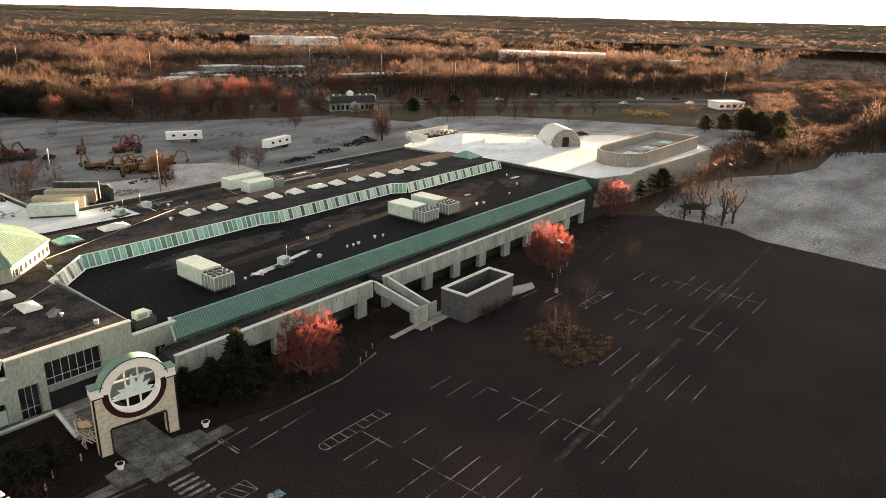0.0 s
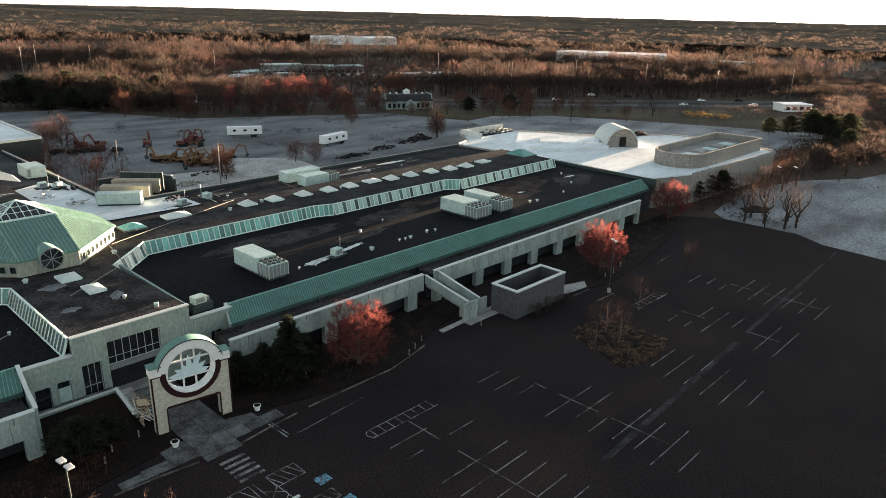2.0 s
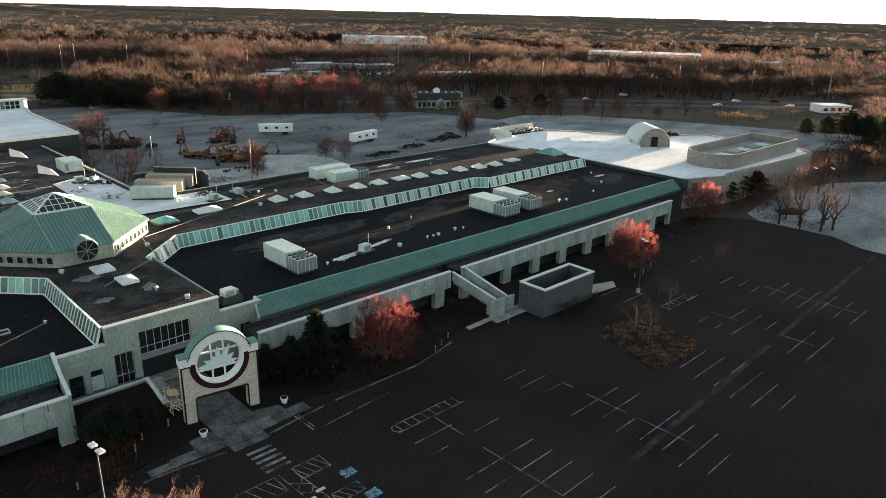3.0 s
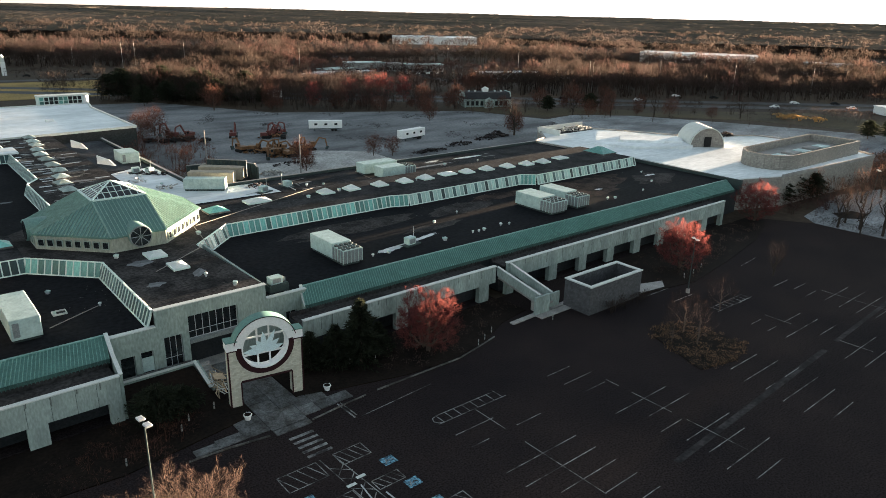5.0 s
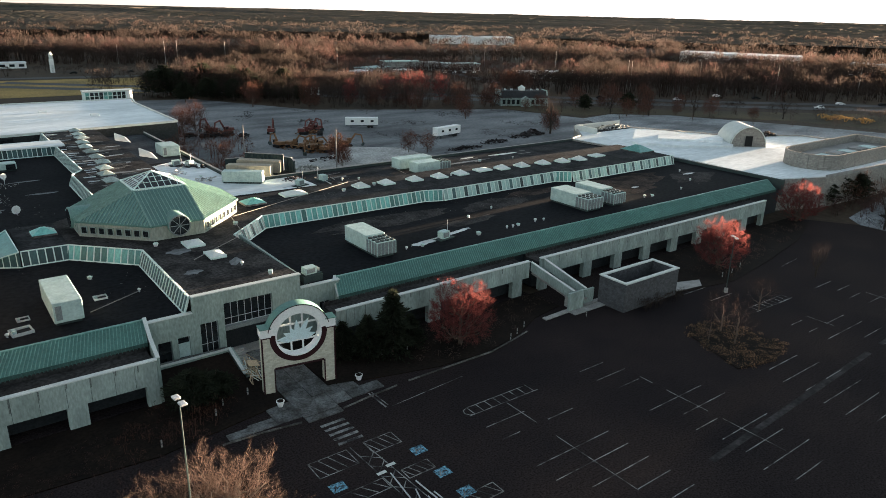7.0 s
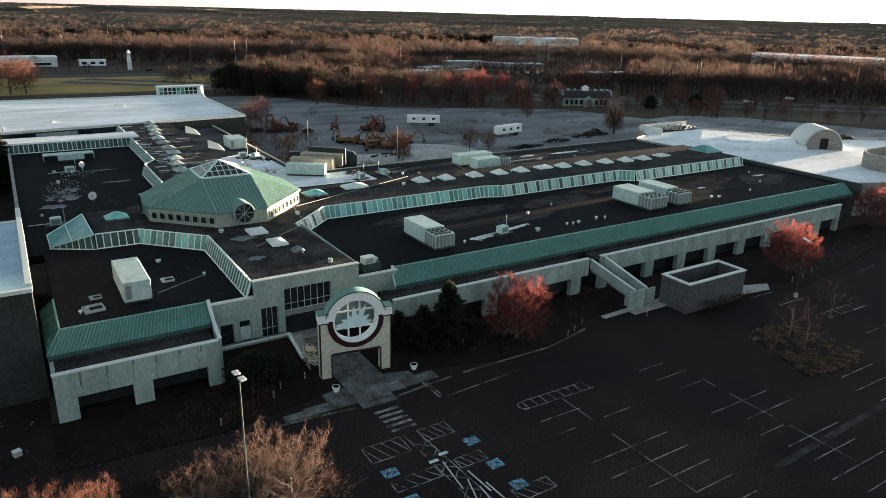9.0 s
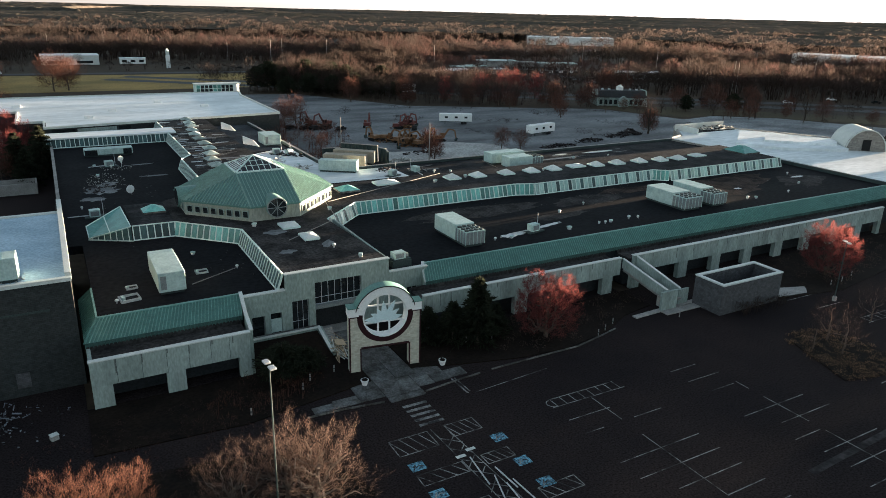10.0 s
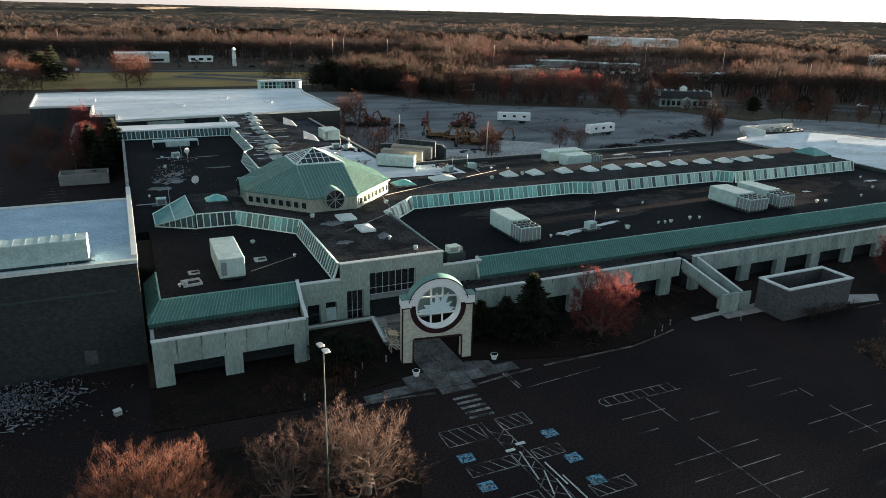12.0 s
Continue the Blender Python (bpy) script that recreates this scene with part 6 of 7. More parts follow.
copy_thing(grey, pose(13.0, 48.6, 0.1, 0, 0, 260) @ Matrix.Diagonal((0.85, 0.85, 0.8, 1)))
small = bare_tree("bare_tree", 82.6, 43.2, 6.4, 5.6, "grey_twig", "bark", "small leafless tree on a parking island", 31, 260, 0.6, 1.2, 150, 0.8, 0.010, 0.012, 0.25, "leafless trees", 0.1)
for x, y, s, r in ((84.5, 46.5, 1.0, 70), (80.5, 45.8, 0.7, 20), (96, 47.5, 0.9, 200), (190, 66, 1.2, 15), (198, 63, 1.1, 100), (206, 62, 1.2, 180), (222, 53, 1.2, 250),
                   (215, 60, 1.0, 33), (230, 50, 1.2, 77), (160, 70, 1.0, 90), (246, 47, 1.2, 145), (224, 92, 1.3, 14), (228, 98, 1.2, 200), (226, 104, 1.3, 90), (222, 110, 1.2, 300), (192, 150, 1.1, 20), (200, 160, 1.2, 99)):
    copy_thing(small, pose(x, y, 0.05, 0, 0, r) @ Matrix.Scale(s, 4))
tall = bare_tree("bare_tree", 161.1, 52.0, 12.6, 5.8, "shaded_twig", "bark_shaded", "slender leafless tree on the pale lot's edge", 33, 1300, 0.55, 2.2, 300, 0.8, 0.016, 0.018, 0.25, "leafless trees", 0.05)
for x, y, s, r in ((159.9, 47.0, 1.05, 40), (163.2, 45.6, 0.95, 140), (166.5, 48.5, 0.7, 220), (158.8, 55.5, 0.9, 300), (164.0, 56.0, 0.75, 60), (157.6, 50.5, 0.6, 90), (117.8, 49.7, 0.55, 170), (186, 61, 0.85, 10), (196, 60, 0.8, 80), (207, 60, 0.9, 130), (232, 54, 0.9, 200)):
    copy_thing(tall, pose(x, y, 0.05, 0, 0, r) @ Matrix.Scale(s, 4))
back = bare_tree("bare_tree", 93, 172, 8.5, 7.5, "thicket", "bark", "leafless reddish tree in the rear lot", 41, 3000, 0.9, 1.3, 260, 0.7, 0.022, 0.03, 0.25, "rear lot trees")
for x, y, s, r in ((70, 236, 1.15, 30), (76, 243, 1.2, 120), (92, 168, 0.75, 50), (119, 175, 0.8, 190), (124, 172, 0.75, 80), (185, 180, 0.95, 10), (3, 371, 2.0, 0), (9, 374, 1.9, 100), (-22, 419, 1.2, 200), (-45, 395, 1.5, 300), (-38, 392, 1.3, 80), (-14, 300, 1.0, 40), (117, 292, 1.3, 70), (140, 284, 1.3, 10), (164, 269, 1.2, 150), (174, 251, 0.9, 33), (190, 240, 0.9, 210), (246, 224, 1.2, 40), (262, 219, 1.35, 160), (286, 217, 1.2, 270), (211, 243, 1.3, 95), (196, 248, 1.35, 310), (254, 280, 1.5, 20), (262, 276, 1.3, 200), (187, 182, 1.0, 130), (178, 221, 0.9, 65)):
    copy_thing(back, pose(x, y, 0, 0, 0, r) @ Matrix.Scale(s, 4))
for x, y, s, r in ((-13, 205, 0.8, 60), (-7, 212, 1.0, 110), (-11, 226, 1.1, 200), (186, 276, 1.35, 100), (196, 279, 1.4, 160), (204, 274, 1.2, 220), (-62, 380, 1.3, 0), (-70, 372, 1.2, 30), (160, 283, 1.1, 77), (180, 284, 1.2, 11)):
    copy_thing(redfar, pose(x, y, 0, 0, 0, r) @ Matrix.Scale(s, 4))
_re = random.Random(19)
for (xa, ya), (xb, yb), n in (((128, 290), (214, 246), 14), ((214, 246), (232, 208), 4), ((236, 200), (268, 184), 5), ((268, 184), (305, 146), 4), ((246, 226), (300, 196), 7)):
    for k in range(n):
        f = (k + _re.uniform(0.1, 0.9)) / n
        copy_thing(back if k % 3 else tall, pose(xa + (xb - xa) * f + _re.uniform(-4, 4), ya + (yb - ya) * f + _re.uniform(-4, 4), 0, 0, 0, _re.uniform(0, 360)) @ Matrix.Scale(_re.uniform(0.45, 1.1), 4))
copy_thing(tall, pose(183, 178, 0, 0, 0, 40) @ Matrix.Scale(1.25, 4))
conifer(43.0, 66.4, 8.6, 2.6, "dark bushy pine beside the entrance arch", 5, 0.1)
conifer(40.2, 67.8, 5.5, 2.3, "low dark evergreen shrub by the arch", 15, 0.1)
c0 = conifer(175, 73.5, 7.6, 3.6, "dark bushy evergreen at the annex corner", 6, 0, True)
conifer(37.6, 69.6, 4.6, 2.2, "low dark evergreen shrub by the arch", 16, 0.1)
conifer(46.4, 67.6, 4.2, 2.2, "low dark evergreen shrub by the arch", 17, 0.1)
conifer(18.6, 68.3, 4.6, 2.8, "low dark evergreen shrub by the terrace", 7, 0.1, True)
conifer(21.4, 69.0, 3.2, 2.0, "low dark evergreen shrub by the terrace", 8, 0.1, True)
c1 = conifer(-3.2, 186, 12.0, 4.8, "tall dark conifer at the mall's side", 9)
c2 = conifer(91, 350, 12.0, 5.2, "broad dark pine behind the rear lot", 19, 0, True)
for x, y, s, r in ((168.5, 73, 0.8, 40), (180, 70.5, 0.9, 100), (216, 81, 0.8, 70), (228, 84, 0.9, 140)):
    copy_thing(c0, pose(x, y, 0, 0, 0, r) @ Matrix.Scale(s, 4))
for x, y, s, r in ((-6.5, 178, 0.7, 20), (95, 343, 1.25, 10), (101, 336, 1.0, 80), (114, 345, 1.3, 22), (126, 340, 1.2, 290), (133, 338, 1.1, 70), (149, 330, 1.1, 215), (137, 324, 0.8, 300), (114, 330, 0.8, 60), (118, 317, 0.85, 33), (127, 313, 0.95, 111), (136, 306, 0.85, 201), (108, 322, 0.9, 77), (143, 300, 0.7, 15), (97, 320, 0.8, 9), (-30, 410, 1.4, 12), (-36, 416, 1.2, 190), (294, 99, 0.62, 1), (299, 93, 0.7, 63), (302, 86, 0.95, 121), (303, 80, 0.85, 183), (296, 76, 0.6, 241), (288, 72, 0.55, 302), (279, 66, 0.7, 15), (270, 70, 0.5, 75), (308, 74, 0.9, 45)):
    copy_thing(c2 if r % 4 else c1, pose(x, y, 0, 0, 0, r) @ Matrix.Scale(s, 4))


# ---- woodland ----
def inside(pts, x, y):
    c = np.zeros(x.shape, bool)
    for i in range(len(pts)):
        (x0, y0), (x1, y1) = pts[i], pts[i - 1]
        c ^= ((y0 > y) != (y1 > y)) & (x < (x1 - x0) * (y - y0) / (y1 - y0 + 1e-9) + x0)
    return c


CLEAR = [[(215, 335), (262, 296), (300, 296), (340, 322), (420, 330), (420, 470), (290, 500), (205, 420)],
         [(-120, -60), (335, -60), (310, 30), (262, 48), (226, 66), (232, 76), (316, 80), (316, 92), (372, 92), (400, 125), (430, 125), (470, 95), (560, 22), (585, 18), (405, 160), (255, 282), (225, 318), (150, 300), (96, 345), (132, 440), (250, 470), (290, 500), (380, 470), (420, 400), (430, 322), (315, 330), (310, 350), (250, 380), (196, 500), (60, 560), (-30, 560), (-120, 560)]]


def clump(seed, n, w, h, thick, lift=0.5):
    """One crown of thin upright slivers over a short stem, as arrays."""
    rng = np.random.default_rng(seed)
    v = rng.normal(size=(n, 3))
    v /= np.linalg.norm(v, axis=1, keepdims=True)
    v[:, 2] = np.abs(v[:, 2]) * 1.1 - 0.35
    c = v * np.array([w * 0.5, w * 0.5, h * 0.34]) * rng.uniform(0.5, 1.0, (n, 1)) ** 0.5 + np.array([0, 0, h * lift])
    d = v * np.array([0.8, 0.8, 0.6]) + np.array([0, 0, 0.55]) + rng.normal(scale=0.45, size=(n, 3))
    d /= np.linalg.norm(d, axis=1, keepdims=True)
    s = np.cross(d, rng.normal(size=(n, 3)))
    s /= np.linalg.norm(s, axis=1, keepdims=True)
    ln = h * rng.uniform(0.10, 0.24, (n, 1))
    V = np.stack([c - s * thick, c + s * thick, c + d * ln], 1)
    m = max(2, n // 20)
    a = rng.random(m) * math.tau
    foot = np.stack([w * 0.12 * np.cos(a), w * 0.12 * np.sin(a), np.zeros(m)], 1)
    side = np.stack([-np.sin(a), np.cos(a), np.zeros(m)], 1) * thick * 1.3
    T = np.stack([foot - side, foot + side, foot * 3.2 + np.array([0, 0, h * 0.8])], 1)
    return np.concatenate([V, T]).reshape(-1, 3)


def wood(name, material, r0, r1, step, w, h, n, thick, seed, label, a0=-30, a1=104, clear=True, keep=1.0, third=None, lift=0.5):
    rng = np.random.default_rng(seed)
    area = radians(a1 - a0) / 2 * (r1 * r1 - r0 * r0)
    k = int(area / step ** 2 * keep)
    r, a = np.sqrt(rng.uniform(r0 * r0, r1 * r1, k)), np.radians(rng.uniform(a0, a1, k))
    x, y = r * np.sin(a), r * np.cos(a)
    ok = np.ones(k, bool)
    if clear:
        for p in CLEAR:
            ok &= ~inside(p, x, y)
    if third is not None:
        ok &= third(x, y)
    x, y = x[ok], y[ok]
    protos = [clump(seed * 10 + i, n, w, h, thick, lift) for i in range(6)]
    V = []
    which, turn, sc = rng.integers(0, 6, len(x)), rng.random(len(x)) * math.tau, rng.uniform(0.7, 1.2, len(x))
    sz = sc * rng.uniform(0.85, 1.2, len(x)) * swell(x, y)
    for i in range(6):
        m = which == i
        c, s = np.cos(turn[m])[:, None] * sc[m][:, None], np.sin(turn[m])[:, None] * sc[m][:, None]
        P = protos[i][None]
        V.append(np.stack([P[..., 0] * c - P[..., 1] * s + x[m][:, None], P[..., 0] * s + P[..., 1] * c + y[m][:, None], P[..., 2] * sz[m][:, None]], -1).reshape(-1, 3))
    V = np.concatenate(V)
    ob = new(name, soup(name, V, np.arange(len(V)).reshape(-1, 3), material))
    return tagged(ob, label, "woodland", "", "stuff")


FIELDS = [(-150, 2300, 420, 520), (430, 3000, 330, 700), (1100, 3300, 240, 600), (-600, 1900, 300, 420)]


def open_land(x, y):
    ok = np.ones(x.shape, bool)
    for cx, cy, rx, ry in FIELDS:
        ok &= ((x - cx) / rx) ** 2 + ((y - cy) / ry) ** 2 > 1
    return ok


for i, (cx, cy, rx, ry) in enumerate(FIELDS):
    sheet("field", [(cx + rx * math.cos(a), cy + ry * math.sin(a)) for a in np.linspace(0, math.tau, 20, endpoint=False)], 0.05, "grass" if i in (0, 1) else "grass_dull", "open pale field among the distant woods", "field")
def canopy_sheet(r0, r1, nr, na, zc, rough, seed):
    """The closed canopy of the distant woods: one rough sheet of crowns, open where there are fields, on land that rises gently."""
    rng = np.random.default_rng(seed)
    r = r0 * (r1 / r0) ** (np.linspace(0, 1, nr))[:, None]
    a = np.radians(np.linspace(-34, 112, na))[None]
    r = r * (1 + rng.normal(scale=0.5 / nr, size=(nr, na)))
    x, y = r * np.sin(a), r * np.cos(a)
    band = np.sin(x / 160 + 1.6 * np.sin(y / 230)) + np.sin(y / 110 + 1.4 * np.sin(x / 190)) + 0.7 * np.sin(y / 47 + x / 71 + 2 * np.sin(x / 90))
    z = zc + rough * rng.gamma(1.6, 0.8, size=(nr, na)) + 0.7 * band
    z = np.where(open_land(x, y), z, 0.3) + 17 * (r / 4800) ** 1.6
    idx = np.arange(nr * na).reshape(nr, na)
    F = np.stack([idx[:-1, :-1], idx[:-1, 1:], idx[1:, 1:], idx[1:, :-1]], -1).reshape(-1, 4)
    V, T = np.stack([x, y, z], -1).reshape(-1, 3), np.concatenate([F[:, :3], F[:, [0, 2, 3]]])
    tagged(new("woodland", soup("woodland", V, T, "canopy_far")), "closed canopy of the distant brown woods", "woodland", "", "stuff")


def swell(x, y):
    """Taller and lower stands, by stretches of some fifty metres."""
    low = np.where((x > 225) & (y - 0.061 * x > 25) & (y - 0.061 * x < 62), 0.4, np.where((x > 380) & (y - 0.061 * x > 25) & (y - 0.061 * x < 125), 0.4, 1.0))  # invented gap: stands cut low towards the sun to let its light in
    return low * (1 + 0.16 * np.sin(x / 37 + 1.7 * np.sin(y / 61)) + 0.14 * np.sin(y / 29 + 1.4 * np.sin(x / 47)))


wood("woodland", "wood_twig", 225, 640, 9.0, 8.2, 13.0, 80, 0.085, 1, "leafless brown woodland round the mall", lift=0.6)
wood("woodland", "wood_red", 225, 720, 15, 8.0, 13.0, 80, 0.085, 2, "leafless reddish trees among the brown wood", lift=0.6)
# dense dark layer added so that only the crowns above look lit
wood("woodland", "wood_under", 225, 640, 7.2, 8.4, 12.0, 66, 0.17, 17, "trunks and undergrowth coloured dark for the shade inside the wood")
wood("woodland", "wood_twig", 640, 1500, 18, 12.0, 12.5, 62, 0.18, 3, "leafless brown woodland farther away", lift=0.58)
wood("woodland", "wood_twig", 1500, 2700, 42, 17, 13, 44, 0.34, 4, "scattered taller crowns in the distant woods", clear=False, third=open_land)
canopy_sheet(1000, 4900, 430, 860, 7.6, 0.4, 18)
_brush = lambda x, y: inside([(236, 66), (262, 52), (310, 34), (330, -40), (440, -40), (440, 60), (310, 82), (240, 76)], x, y)
wood("brush", "shaded_twig", 200, 440, 5.6, 6.5, 7.5, 170, 0.05, 6, "reddish scrub and saplings beyond the pale lot", 60, 104, False, 1.0, _brush)
_b2 = lambda x, y: inside([(62, 340), (104, 332), (135, 277), (214, 240), (222, 262), (200, 300), (240, 330), (200, 380), (130, 400), (104, 365), (62, 362)], x, y)
wood("brush", "wood_twig", 240, 440, 6.0, 7.0, 10.5, 120, 0.05, 7, "belt of bare trees behind the rear lot", 0, 70, False, 1.0, _b2)
_b3 = lambda x, y: inside([(215, 335), (262, 296), (340, 322), (420, 330), (420, 470), (290, 500), (205, 420)], x, y)
wood("brush", "wood_red", 300, 560, 8.0, 7, 8.0, 90, 0.07, 8, "scattered bare trees among far buildings", 10, 60, False, 1.0, _b3)
_b4 = lambda x, y: inside([(-30, 330), (-100, 300), (-140, 480), (-60, 520), (-35, 450)], x, y)
wood("brush", "wood_twig", 280, 540, 8, 7, 9.5, 130, 0.06, 9, "scattered bare trees beyond the side lot", -30, 0, False, 1.0, _b4)
_b5 = lambda x, y: inside([(-20, 468), (200, 448), (190, 492), (140, 500), (-20, 520)], x, y)
wood("brush", "wood_twig", 440, 560, 16, 6, 7, 110, 0.07, 10, "thin roadside trees", -5, 30, False, 1.0, _b5)
wood("brush", "yellow_grass", 280, 380, 4.6, 5.0, 3.0, 150, 0.11, 12, "tall straw-yellow ornamental grass by the drive", 50, 90, False, 1.0, lambda x, y: inside([(308, 158), (318, 152), (328, 140), (331, 130), (322, 128), (312, 148)], x, y))
wood("brush", "shaded_twig", 160, 300, 2.7, 3.4, 3.0, 70, 0.03, 24, "dark reddish brush between the annex and the pale lot", 60, 84, False, 1.0,
     lambda x, y: inside([(160, 66), (176, 69), (202, 64), (224, 60), (275, 50), (278, 66), (240, 77), (224, 72), (200, 71), (165, 72)], x, y))
wood("brush", "shaded_twig", 155, 190, 1.1, 1.7, 1.3, 40, 0.022, 25, "dark weedy tufts on the seam of the lots", 68, 83, False, 1.0,
     lambda x, y: (inside([(156.5, 57), (159, 45), (163, 44), (166, 49), (163, 58), (161, 62)], x, y) & (np.sin(x * 1.3) + np.sin(y * 0.9) > -0.6)) | inside([(158.5, 27.0), (160.5, 24.5), (163, 25.5), (163, 28), (160, 28.6)], x, y))
wood("brush", "shaded_twig", 200, 330, 2.6, 2.2, 0.7, 40, 0.05, 27, "weeds in the cracks of the rear lot", 14, 60, False, 1.0,
     lambda x, y: inside([(96, 150), (150, 146), (182, 158), (212, 182), (220, 200), (208, 232), (134, 268), (110, 300), (96, 260), (130, 215), (116, 190)], x, y) & (np.sin(x * 0.21 + 2 * np.sin(y * 0.06)) + np.sin(y * 0.17 + 1.5 * np.sin(x * 0.09)) > 1.15))
wood("brush", "thicket", 50, 90, 1.4, 1.8, 1.7, 60, 0.016, 26, "reddish leafless brush on the bank before the terrace", 0, 30, False, 1.0,
     lambda x, y: inside([(8, 62), (14, 60.5), (20, 62), (23, 67), (20, 69.5), (10, 68.5)], x, y))
wood("brush", "grey_twig", 66, 160, 1.6, 1.4, 0.9, 26, 0.03, 13, "low weeds and brush in the planting beds", 20, 75, False, 1.0,
     lambda x, y: inside([(44, 61.5), (53, 60.6), (66, 64.8), (72, 66), (72, 70.8), (46, 70.8)], x, y) | inside([(91.5, 62.5), (104, 57.5), (136, 62.8), (150, 68), (150, 71), (92, 71)], x, y) | inside([(79, 57.8), (91, 57.8), (91, 58.3), (79, 58.3)], x, y))
wood("brush", "straw", 66, 130, 0.6, 0.9, 0.4, 18, 0.035, 14, "fallen leaves and dead grass on the parking island", 40, 75, False, 1.0, lambda x, y: inside([(76, 38.5), (79.5, 49), (83.0, 50.5), (88.8, 48.6), (88.6, 39.0), (83, 37)], x, y))
wood("brush", "wood_red", 40, 110, 0.7, 0.5, 0.3, 14, 0.025, 23, "thin dead grass and leaf litter on the verge", -20, 40, False, 1.0, lambda x, y: inside([(-14, 50), (-14, 64), (0, 68), (16, 68), (19, 60), (22, 55), (18, 50), (8, 47)], x, y) & (np.sin(x * 0.9 + 1.5 * np.sin(y * 0.7)) + np.sin(y * 1.1 + x * 0.3) > -0.3))


wood("brush", "thicket", 150, 260, 3.1, 3.2, 4.6, 90, 0.032, 15, "thicket of orange-brown saplings behind the roof edge", 10, 30, False, 1.0, lambda x, y: inside([(53, 200), (54, 165), (60, 160), (74, 180), (80, 215), (78, 240), (63, 238)], x, y) & (np.sin(x * 0.5) + np.sin(y * 0.23) > -0.4))
wood("brush", "wood_twig", 70, 120, 0.9, 1.3, 2.2, 60, 0.02, 16, "dark leafless hedge against the enclosure wall", 45, 62, False, 1.0, lambda x, y: inside([(80.5, 56.6), (91.5, 56.6), (91.5, 58.2), (80.5, 58.2)], x, y))


# ---- buildings far off ----
def low_building(name, x, y, turn, lx, ly, h, wall, roof, label, windows=6, gable=False):
    b = thing(name, x, y, 0, turn, label, "building")
    part("wall", boxes((-lx / 2, lx / 2, -ly / 2, ly / 2, 0, h)), wall, b)
    if gable:
        bm = bmesh.new()
        e = [(-lx / 2 - 0.4, -ly / 2 - 0.4, h), (lx / 2 + 0.4, -ly / 2 - 0.4, h), (lx / 2 + 0.4, ly / 2 + 0.4, h), (-lx / 2 - 0.4, ly / 2 + 0.4, h)]
        k = h + ly * 0.32
        r = [(-lx / 2 + ly * 0.3, 0, k), (lx / 2 - ly * 0.3, 0, k)]
        E, R = [bm.verts.new(p) for p in e], [bm.verts.new(p) for p in r]
        for f in ((E[0], E[1], R[1], R[0]), (E[2], E[3], R[0], R[1]), (E[1], E[2], R[1]), (E[3], E[0], R[0]), (E[3], E[2], E[1], E[0])):
            bm.faces.new(f)
        part("roof", bm, roof, b)
    else:
        part("roof", boxes((-lx / 2 - 0.3, lx / 2 + 0.3, -ly / 2 - 0.3, ly / 2 + 0.3, h, h + 0.4)), roof, b)
    for k in range(windows):
        xx = -lx / 2 + lx * (k + 0.5) / windows
        part("window", boxes((xx - lx / windows * 0.28, xx + lx / windows * 0.28, -ly / 2 - 0.06, -ly / 2, 1.0, min(2.6, h - 0.6))), "glass_dark", b)
    return b


inn = thing("restaurant", 231.5, 246.0, 0, -28, "pale restaurant with dark mansard roof between white end gables", "building")
part("wall", boxes((-13, 13, -6.5, 6.5, 0, 4.6)), "panel", inn)
bm = bmesh.new()
lo_, hi_ = [[bm.verts.new((sx * a_, sy * b_, z_)) for sx, sy in ((-1, -1), (1, -1), (1, 1), (-1, 1))] for a_, b_, z_ in ((13.2, 6.8, 4.6), (12.4, 4.6, 8.2))]
bm.faces.new(lo_[::-1]), bm.faces.new(hi_)
for i in range(4):
    bm.faces.new((lo_[i], lo_[(i + 1) % 4], hi_[(i + 1) % 4], hi_[i]))
part("roof", bm, "shingle", inn, "dark shingled mansard roof")
for sx in (-1, 1):
    bm = bmesh.new()
    slab(bm, [(sx * 13.0, -8.4, 0), (sx * 13.0, 7.0, 0), (sx * 13.0, 5.0, 8.6), (sx * 13.0, -4.9, 8.6)], 0.6 * sx)
    part("end_gable", bm, "panel", inn, "pale sloping end gable")
bm = bmesh.new()
slab(bm, [(-2.4, -8.6, 0), (2.4, -8.6, 0), (2.4, -8.6, 4.4), (0, -8.6, 5.9), (-2.4, -8.6, 4.4)], -2.4)
part("gable_front", bm, "panel", inn, "white gabled entrance front")
part("entrance", boxes((-1.3, 1.3, -8.7, -8.62, 0, 2.7)), "glass_dark", inn)
part("awning", boxes((-2.3, 2.3, -9.6, -8.72, 2.8, 3.5)), "awning", inn, "faded red awning")
part("cupola", boxes((-1.5, 1.5, -1.5, 1.5, 8.2, 9.8)), "white_paint", inn)
bm = bmesh.new()
tube(bm, (0, 0, 9.8), (0, 0, 11.2), 2.3, 0.15, 4)
part("cupola_roof", bm, "trim", inn)
for k in range(8):
    x = -11.6 + 2.55 * k + (3.0 if k > 3 else 0)
    part("window", boxes((x, x + 1.5, -6.58, -6.5, 0.9, 3.4)), "glass_dark", inn)
for x in (-9, -5.5, 5.5, 9):
    part("roof_vent", boxes((x - 0.5, x + 0.5, -0.5, 0.5, 8.2, 9.0)), "galv", inn)
inn.scale = (0.88, 0.88, 0.8)
for x, y, r, lx, ly, hh, rf in ((228, 396, 30, 26, 10, 4.0, "roof_white"), (250, 412, 20, 24, 12, 5.0, "hvac"), (283, 428, -12, 27, 12, 7.5, "hvac"), (306, 424, -20, 12, 10, 6.2, "concrete"), (324, 411, -25, 27, 14, 6.0, "hvac"), (266, 400, 10, 10, 8, 3.6, "roof_white")):
    low_building("strip_shops", x, y, r, lx, ly, hh * 0.85, "concrete", rf, "pale low shop building among bare trees", 6)
